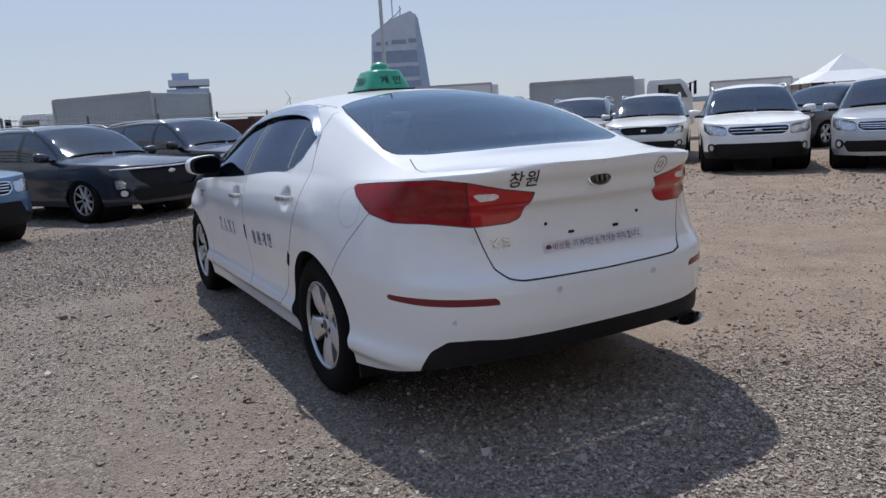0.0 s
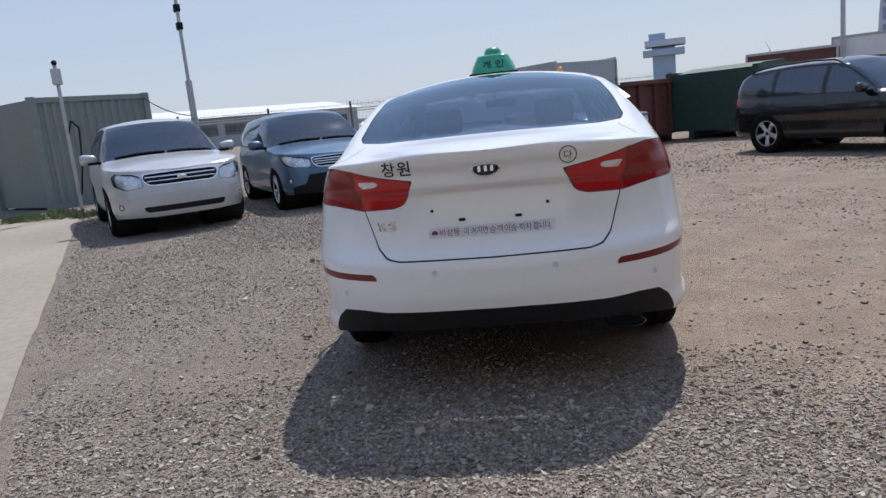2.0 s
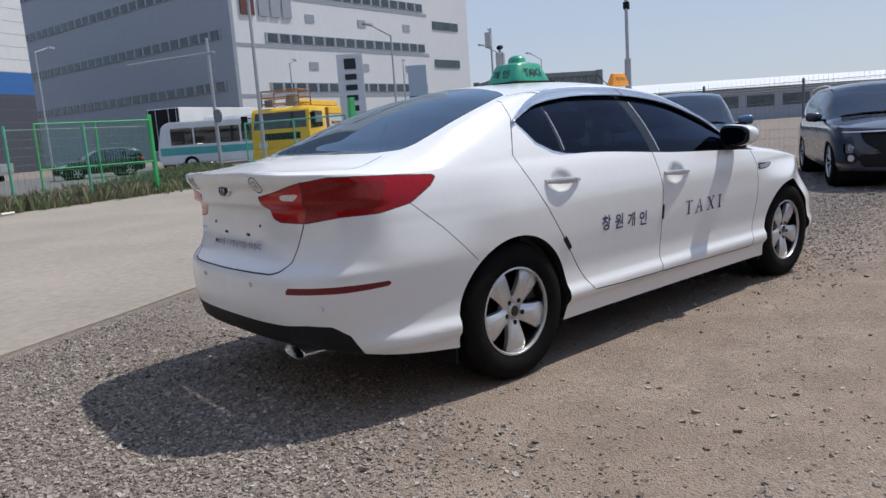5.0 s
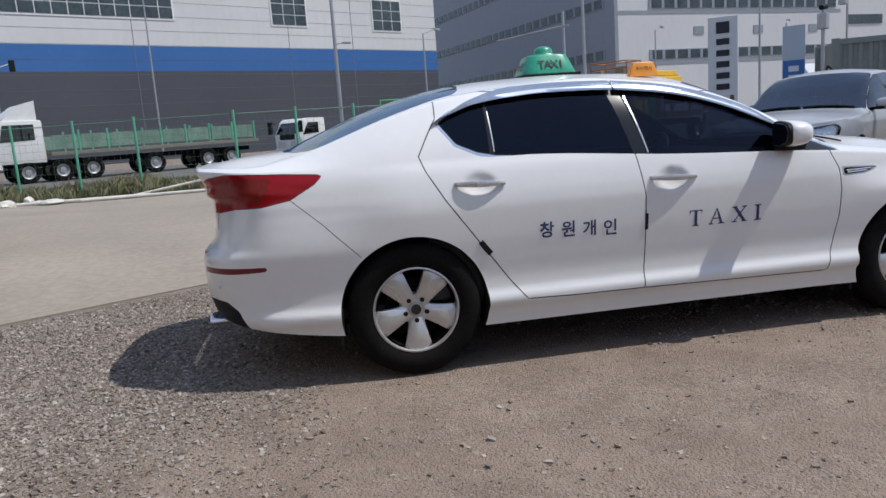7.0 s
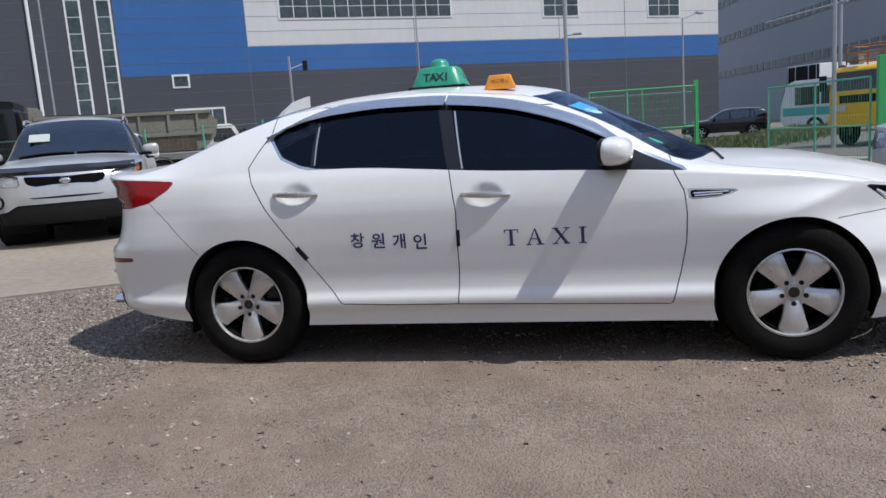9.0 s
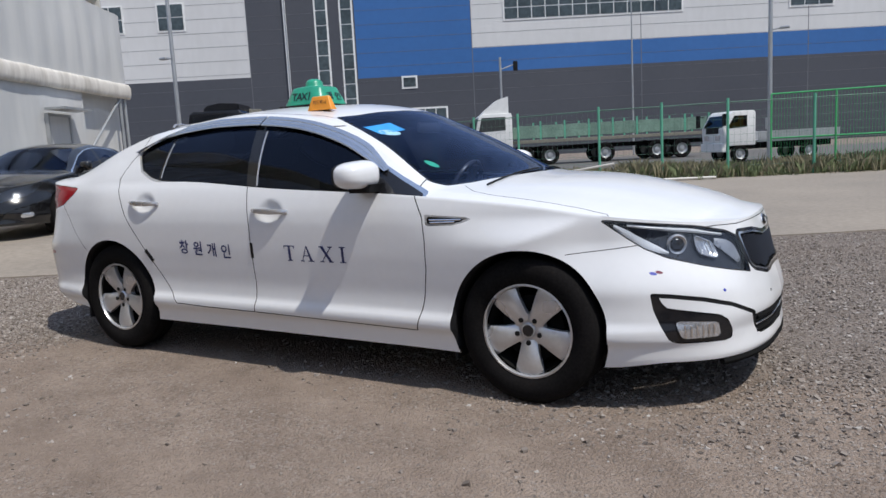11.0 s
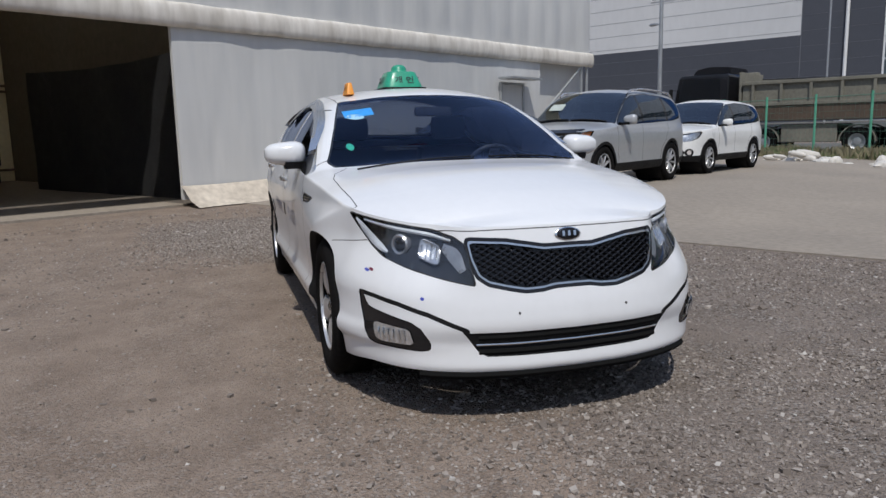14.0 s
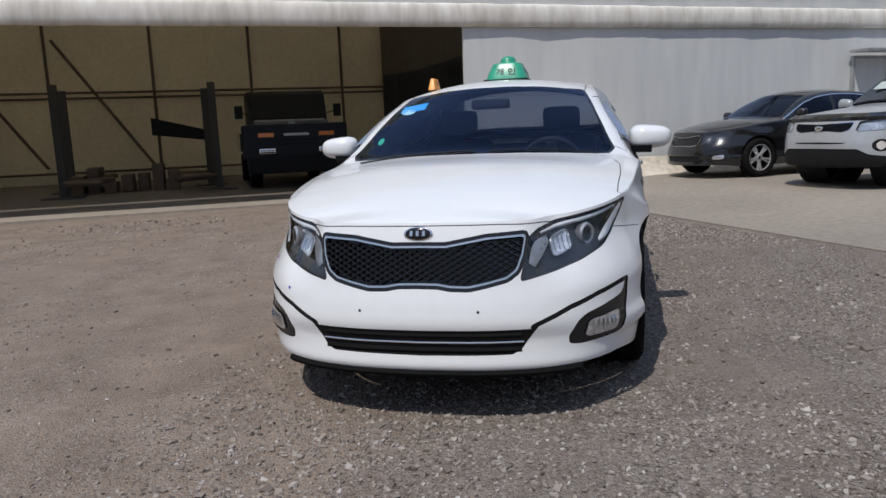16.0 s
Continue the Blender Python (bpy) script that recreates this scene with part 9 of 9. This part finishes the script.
# roadside sign column and banner; their wording becomes plain bars
sg = thing("sign_column", "white roadside sign column with dark vertical bars", "sign")
part("column", boxm(-0.35, 0.35, -0.95, 0.95, 0, 7.2, 0.04), M_CLADWHITE, sg)
for k in range(6):
    part("sign_bar", boxm(-0.39, -0.35, -0.42, 0.42, 6.1 - k * 0.75, 6.5 - k * 0.75 if k else 6.85), M_GRAPHIC, sg)
sg.matrix_basis = site_pose(44.8, 22.8, 0, 25)
bn = thing("banner_post", "tall blue and pale roadside banner", "sign")
part("banner", boxm(-0.06, 0.06, -0.55, 0.55, 0.6, 5.2), M_HAZEGREY, bn)
part("banner_panel", boxm(-0.09, -0.06, -0.53, 0.53, 0.7, 3.4), M_CLADBLUE, bn)
for k in range(5):
    part("sign_bar", boxm(-0.11, -0.09, -0.25, 0.25, 2.8 - k * 0.48, 3.1 - k * 0.48), M_CLADWHITE, bn)
bn.matrix_basis = site_pose(37.2, 14.8, 0, 20)


def street_lamp(s, t, h, reach, turn, label="grey steel street lamp with a single arm", arm=True, r=0.07):
    lp_ = thing("street_lamp", label, "street lamp", "street lamps")
    bm = bmesh.new()
    rod(bm, (0, 0, 0), (0, 0, h), r, 10, r * 0.6)
    part("pole", bm, M_STEEL, lp_)
    if arm:
        bm = bmesh.new()
        rod(bm, (0, 0, h - 0.05), (reach, 0, h + 0.35), 0.035, 8)
        part("arm", bm, M_STEEL, lp_)
        bm = bmesh.new()
        box(bm, reach - 0.1, reach + 0.55, -0.12, 0.12, h + 0.30, h + 0.42, 0.03)
        part("lamp_head", bm, M_STEEL, lp_)
    lp_.matrix_basis = site_pose(s, t, 0, turn)
    return lp_


street_lamp(32.0, 14.2, 6.4, 1.9, 170)
street_lamp(52, 13.5, 7.0, 2.2, 165)
street_lamp(62, 12, 7.0, 2.2, 165)
street_lamp(40, 25, 6.5, 1.8, 20)
street_lamp(47, 19.5, 6.4, 1.8, 20)
street_lamp(16.2, 12.6, 9.0, 0.8, -20)
street_lamp(26.0, 32.2, 6.9, 1.5, 20)
street_lamp(13.67, 43.9, 10.5, 0.6, 100, "tall bare steel pole", False)
street_lamp(-8.94, 45.4, 13.0, 0.6, 100, "tall bare steel pole", False)


def yard_light(s, t, h, z, turn):
    """A tall pole with a short lamp arm part of the way up."""
    y = thing("yard_light", "grey steel pole with a short lamp arm halfway up", "street lamp", "street lamps")
    bm = bmesh.new()
    rod(bm, (0, 0, 0), (0, 0, h), 0.085, 12, 0.055)
    part("pole", bm, M_STEEL, y)
    bm = bmesh.new()
    rod(bm, (0, 0, z), (0.35, 0, z + 0.04), 0.022, 8)
    part("arm", bm, M_STEEL, y)
    part("lamp_head", boxm(0.30, 0.62, -0.09, 0.09, z, z + 0.09, 0.03), M_STEEL, y)
    part("junction_box", boxm(-0.14, -0.06, -0.10, 0.10, 1.2, 1.6, 0.01), M_STEEL, y)
    y.matrix_basis = site_pose(s, t, 0, turn)


yard_light(12.4, 21.5, 9.0, 4.62, -25)
yard_light(-8.74, 22.3, 10.0, 4.85, 150)
street_lamp(18.75, -28.6, 15, 0, 0, "tall thin steel mast", False, 0.12)

# signal post with its long arm
sp_ = thing("signal_post", "steel road signal post with a long arm", "signal post")
bm = bmesh.new()
rod(bm, (0, 0, 0), (0, 0, 6.5), 0.10, 10, 0.07)
part("pole", bm, M_STEEL, sp_)
bm = bmesh.new()
rod(bm, (-0.2, -0.5, 5.75), (2.5, 7.1, 6.0), 0.06, 8)
part("arm", bm, M_STEEL, sp_)
bm = bmesh.new()
rod(bm, (0, -0.12, 2.72), (0, -0.16, 2.72), 0.33, 20)
part("round_sign", bm, P_NAVY, sp_, "round road sign seen from behind")
sp_.matrix_basis = site_pose(26.25, 21.56, 0, 0)
sp2 = thing("signal_post", "steel camera post with a short arm", "signal post")
bm = bmesh.new()
rod(bm, (0, 0, 0), (0, 0, 6.0), 0.07, 10)
rod(bm, (0, 0, 5.3), (0.9, 0, 5.6), 0.035, 8)
part("pole", bm, M_STEEL, sp2)
bm = bmesh.new()
box(bm, 0.75, 1.0, -0.08, 0.08, 5.2, 5.75, 0.02)
part("camera_box", bm, M_BLACK, sp2)
sp2.matrix_basis = site_pose(5.14, 44.8, 0, 0) @ Matrix.Scale(1.15, 4)


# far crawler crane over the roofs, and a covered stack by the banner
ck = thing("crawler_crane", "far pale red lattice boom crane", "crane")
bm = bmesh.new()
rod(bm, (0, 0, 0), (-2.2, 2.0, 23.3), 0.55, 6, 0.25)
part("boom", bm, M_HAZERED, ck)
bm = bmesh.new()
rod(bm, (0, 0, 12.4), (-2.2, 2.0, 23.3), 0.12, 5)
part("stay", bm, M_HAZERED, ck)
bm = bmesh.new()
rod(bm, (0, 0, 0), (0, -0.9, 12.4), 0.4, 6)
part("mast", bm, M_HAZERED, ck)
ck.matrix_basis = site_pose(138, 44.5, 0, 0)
cs = thing("covered_stack", "stack of goods under a dark green tarpaulin", "covered goods")
bm = bmesh.new()
bmesh.ops.create_cube(bm, size=1.0)
bmesh.ops.subdivide_edges(bm, edges=bm.edges, cuts=5, use_grid_fill=True)
for v in bm.verts:
    d = 1 + 0.12 * noise.noise(v.co * 3.1)
    v.co = Vector((v.co.x * 3.2 * d, v.co.y * 1.7 * d, (v.co.z + 0.5) * 1.25 * (1 - 0.25 * abs(v.co.x)) * d))
part("tarpaulin", bm, M_TEALTARP, cs, smooth="all")
cs.matrix_basis = site_pose(33.5, 13.9, 0, 60)
copy_thing(cs, site_pose(40.5, 14.6, 0, 75))

# container office, its posts and cable
cn = thing("container_office", "grey corrugated steel container used as an office", "container")
bm = bmesh.new()
L, D, H = 2.8, 2.4, 2.5
pts = []
x = 0.06
while x < L - 0.1:
    pts += [(x, 0.0), (x + 0.07, 0.0), (x + 0.10, 0.035), (x + 0.17, 0.035)]
    x += 0.20
lo = [bm.verts.new((p[0], p[1], 0.12)) for p in pts]
hi = [bm.verts.new((p[0], p[1], H - 0.1)) for p in pts]
for k in range(len(pts) - 1):
    bm.faces.new((lo[k], lo[k + 1], hi[k + 1], hi[k]))
part("corrugated_side", bm, M_CONTAINER, cn)
part("shell", boxm(0.02, L - 0.02, 0.045, D, 0.05, H - 0.02), M_CONTAINER, cn)
for x in (0, L):
    for y in (0, D):
        part("corner_post", boxm(x - 0.08, x + 0.08, y - 0.05, y + 0.08, 0, H + 0.03, 0.01), M_CONTAINER, cn)
for z in (0.06, H - 0.05):
    part("frame_rail", boxm(0.08, L - 0.08, -0.03, 0.05, z - 0.06, z + 0.06), M_CONTAINER, cn)
a, b = site(14.0, 3.95), site(15.4, 1.5)
cn.matrix_basis = pose(a.x, a.y, 0, 0, 0, math.degrees(math.atan2(b.y - a.y, b.x - a.x)))

sh = thing("lean_to", "dark lean-to shelter with a sloping roof", "shelter")
bm = bmesh.new()
prism(bm, [(0, 0), (4.5, 0), (4.5, 2.35), (0, 1.7)], 0, 3.0)
part("shell", bm, M_CLADGREY, sh)
bm = bmesh.new()
prism(bm, [(-0.3, 1.72), (4.6, 2.42), (4.6, 2.48), (-0.3, 1.78)], -0.2, 3.1)
part("roof", bm, M_GREYBOX, sh)
a, b = site(24.7, 7.1), site(24.2, 5.0)
sh.matrix_basis = pose(a.x, a.y, 0, 0, 0, math.degrees(math.atan2(b.y - a.y, b.x - a.x))) @ Matrix.Diagonal((0.5, 1, 1, 1))

cp = thing("camera_post", "thin grey post with a camera and box", "camera post")
bm = bmesh.new()
rod(bm, (0, 0, 0), (0, 0, 2.95), 0.035, 10)
part("pole", bm, M_STEEL, cp)
part("camera_box", boxm(-0.08, 0.08, -0.09, 0.09, 2.55, 2.85, 0.02), M_STEEL, cp)
bm = bmesh.new()
rod(bm, (-0.1, 0, 2.95), (0.12, 0, 2.98), 0.05, 10)
part("camera", bm, M_BLACK, cp)
bm = bmesh.new()
pts = [Vector((0.03, -0.05, 0.4)), Vector((0.05, -0.16, 1.0)), Vector((0.04, -0.22, 1.7)), Vector((0.0, -0.10, 1.85)), Vector((0.0, -0.02, 1.6))]
for p, q in zip(pts, pts[1:]):
    rod(bm, p, q, 0.018, 6)
part("hose", bm, M_BLACK, cp, "looped black cable")
cp.matrix_basis = site_pose(11.5, 3.25, 0, 0)
cp2 = thing("camera_post", "thin grey post with a small camera behind the container", "camera post")
bm = bmesh.new()
rod(bm, (0, 0, 0), (0, 0, 4.2), 0.03, 8)
rod(bm, (0, 0, 4.1), (-0.3, 0, 4.15), 0.02, 6)
part("pole", bm, M_STEEL, cp2)
part("camera_box", boxm(-0.4, -0.18, -0.09, 0.09, 3.6, 4.05, 0.02), M_STEEL, cp2)
cp2.matrix_basis = site_pose(17.5, 5.0, 0, 0)
mp = thing("camera_mast", "tall grey camera mast in the yard's corner", "camera mast")
bm = bmesh.new()
rod(bm, (0, 0, 0), (0, 0, 2.6), 0.075, 10)
rod(bm, (0, 0, 2.6), (0, 0, 6.3), 0.04, 10)
part("pole", bm, M_STEEL, mp)
for z in (3.75, 4.15):
    part("camera", boxm(-0.06, 0.16, -0.07, 0.07, z, z + 0.16, 0.02), M_BLACK, mp)
mp.matrix_basis = site_pose(13.5, 0.62, 0, 0)
bm = bmesh.new()
p0, p1 = site(15.4, 1.6, 2.45), site(13.5, 0.62, 1.8)
for k in range(10):
    f = lambda q: p0.lerp(p1, q) - Vector((0, 0, 0.5 * q * (1 - q)))
    rod(bm, f(k / 10), f((k + 1) / 10), 0.012, 5)
tagged(part("cable", bm, M_BLACK), "sagging black cable from container to mast", "cable")

# low white-roofed hall and others down the road
lh = thing("low_hall", "low hall with white roof and teal windows", "building")
part("wall", boxm(0, 60, 0, 12, 0, 3.4), M_CLADMID, lh)
bm = bmesh.new()
prism(bm, [(-0.5, 3.4), (12.5, 3.4), (6, 4.6)], -0.5, 60.5, "x")
part("roof", bm, M_CLADWHITE, lh)
for k in range(14):
    part("window", boxm(1.5 + k * 4.1, 4.6 + k * 4.1, -0.06, 0.02, 1.4, 2.6), M_PANE, lh)
lh.matrix_basis = site_pose(63, 24, 0, -62)

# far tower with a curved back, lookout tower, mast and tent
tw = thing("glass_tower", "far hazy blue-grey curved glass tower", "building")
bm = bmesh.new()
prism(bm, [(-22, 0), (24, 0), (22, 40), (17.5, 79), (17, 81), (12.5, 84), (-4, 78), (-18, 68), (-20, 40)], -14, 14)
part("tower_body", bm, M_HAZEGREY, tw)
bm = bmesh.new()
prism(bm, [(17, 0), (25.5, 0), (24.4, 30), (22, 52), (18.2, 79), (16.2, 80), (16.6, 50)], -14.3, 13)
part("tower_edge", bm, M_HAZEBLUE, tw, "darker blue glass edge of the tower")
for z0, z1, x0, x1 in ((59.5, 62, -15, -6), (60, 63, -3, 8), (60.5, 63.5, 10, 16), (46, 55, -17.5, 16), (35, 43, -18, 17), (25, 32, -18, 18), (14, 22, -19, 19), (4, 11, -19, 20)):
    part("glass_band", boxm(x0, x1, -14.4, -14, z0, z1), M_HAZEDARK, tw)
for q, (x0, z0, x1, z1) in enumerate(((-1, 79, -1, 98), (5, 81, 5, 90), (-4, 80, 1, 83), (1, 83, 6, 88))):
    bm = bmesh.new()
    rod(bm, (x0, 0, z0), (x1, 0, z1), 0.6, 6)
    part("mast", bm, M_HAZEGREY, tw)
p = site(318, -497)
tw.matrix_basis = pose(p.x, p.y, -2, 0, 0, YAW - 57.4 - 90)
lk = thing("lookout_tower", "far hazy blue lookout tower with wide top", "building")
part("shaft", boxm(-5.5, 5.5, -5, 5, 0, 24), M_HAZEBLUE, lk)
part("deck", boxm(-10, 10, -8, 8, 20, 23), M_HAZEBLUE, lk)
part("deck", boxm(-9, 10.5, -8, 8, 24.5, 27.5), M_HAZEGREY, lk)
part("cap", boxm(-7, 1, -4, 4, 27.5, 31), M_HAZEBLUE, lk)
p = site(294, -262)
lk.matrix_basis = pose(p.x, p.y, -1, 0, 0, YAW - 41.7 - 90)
tent = thing("marquee", "white pointed marquee roof behind the cars", "tent")
bm = bmesh.new()
n = 4
ap = bm.verts.new((0, 0, 3.35))
base = [bm.verts.new((x, y, 1.85)) for x, y in ((-2.4, -2.4), (2.4, -2.4), (2.4, 2.4), (-2.4, 2.4))]
mid = [bm.verts.new((v.co.x * 0.45, v.co.y * 0.45, 2.42)) for v in base]
for k in range(4):
    j = (k + 1) % 4
    bm.faces.new((base[k], base[j], mid[j], mid[k])), bm.faces.new((mid[k], mid[j], ap))
part("canopy", bm, M_CLADWHITE, tent)
for v in ((-2.3, -2.3), (2.3, -2.3), (2.3, 2.3), (-2.3, 2.3)):
    bm = bmesh.new()
    rod(bm, (*v, 0), (*v, 1.9), 0.04, 6)
    part("leg", bm, M_STEEL, tent)
tent.matrix_basis = site_pose(-2.1, -40.8, 0, 20)
wt = thing("wind_turbine", "far white wind turbine standing still", "wind turbine")
bm = bmesh.new()
rod(bm, (0, 0, 0), (0, 0, 12), 0.35, 8, 0.2)
part("mast", bm, M_CLADWHITE, wt)
for k in range(3):
    a = 0.5 + k * 2.094
    bm = bmesh.new()
    rod(bm, (0, -0.3, 12), (4 * math.sin(a), -0.3, 12 + 4 * math.cos(a)), 0.18, 6, 0.05)
    part("blade", bm, M_CLADWHITE, wt)
p = site(193, -222)
wt.matrix_basis = pose(p.x, p.y, 0, 0, 0, YAW + 40)

# pipes and rubble along the fence
for k, (a, b, r) in enumerate((((-1.6, 18.3), (2.6, 15.6), 0.045), ((1.2, 16.3), (4.6, 14.6), 0.04), ((4.0, 14.4), (7.5, 13.8), 0.035), ((2.2, 16.0), (5.2, 14.9), 0.03))):
    p, q = site(*a, r + 0.02), site(*b, r + 0.02 + (0.45 if k == 3 else 0))
    bm = bmesh.new()
    rod(bm, p, q, r, 10)
    tagged(part("pipe", bm, M_PVC), "long pale plastic pipe lying along the fence", "pipe", "pipes by the fence")
rs = random.Random(9)
for k in range(16):
    p = site(-1.9 + rs.random() * 2.6, 17.6 + rs.uniform(-0.5, 0.6) - k * 0.03)
    bm = bmesh.new()
    bmesh.ops.create_icosphere(bm, subdivisions=2, radius=1)
    sx, sy, sz = rs.uniform(0.10, 0.36), rs.uniform(0.10, 0.30), rs.uniform(0.06, 0.18)
    for v in bm.verts:
        d = 1 + 0.3 * noise.noise(v.co * 1.7 + Vector((k, 0, 0)))
        v.co = Vector((p.x + v.co.x * sx * d, p.y + v.co.y * sy * d, sz * 0.8 + v.co.z * sz * d))
    tagged(part("rubble_lump", bm, M_PVC), "pale lump of broken concrete by the fence", "rubble", "rubble by the fence")
rs = random.Random(21)
for k in range(18):
    f = rs.random()
    lie = 0.05 + (0.30 if k % 3 == 0 else 0.12 if k % 3 == 1 else 0.0) * (1 - abs(2 * f - 1))
    p = site(-3.55 + 1.7 * f, 17.95 + rs.uniform(-0.45, 0.45), lie)
    L, r = rs.uniform(0.35, 0.8), rs.uniform(0.05, 0.11)
    bm = bmesh.new()
    bmesh.ops.create_uvsphere(bm, u_segments=12, v_segments=10, radius=1.0)
    for v in bm.verts:
        d = 1 + 0.35 * noise.noise(v.co * 2.1 + Vector((k * 3, 0, 0)))
        v.co = Vector((math.copysign(abs(v.co.x) ** 0.6, v.co.x) * L / 2, v.co.y * r * d, v.co.z * r * d))
    ob = tagged(part("waste_bag", bm, M_PVC, smooth="all"), "crumpled white sack in a heap by the fence", "rubbish", "rubbish by the fence")
    ob.matrix_basis = pose(p.x, p.y, p.z + r * 0.8, rs.uniform(-8, 8), rs.uniform(-10, 10), rs.uniform(-40, 50) + YAW)
# far low land that closes the horizon, air haze mixed into its colour
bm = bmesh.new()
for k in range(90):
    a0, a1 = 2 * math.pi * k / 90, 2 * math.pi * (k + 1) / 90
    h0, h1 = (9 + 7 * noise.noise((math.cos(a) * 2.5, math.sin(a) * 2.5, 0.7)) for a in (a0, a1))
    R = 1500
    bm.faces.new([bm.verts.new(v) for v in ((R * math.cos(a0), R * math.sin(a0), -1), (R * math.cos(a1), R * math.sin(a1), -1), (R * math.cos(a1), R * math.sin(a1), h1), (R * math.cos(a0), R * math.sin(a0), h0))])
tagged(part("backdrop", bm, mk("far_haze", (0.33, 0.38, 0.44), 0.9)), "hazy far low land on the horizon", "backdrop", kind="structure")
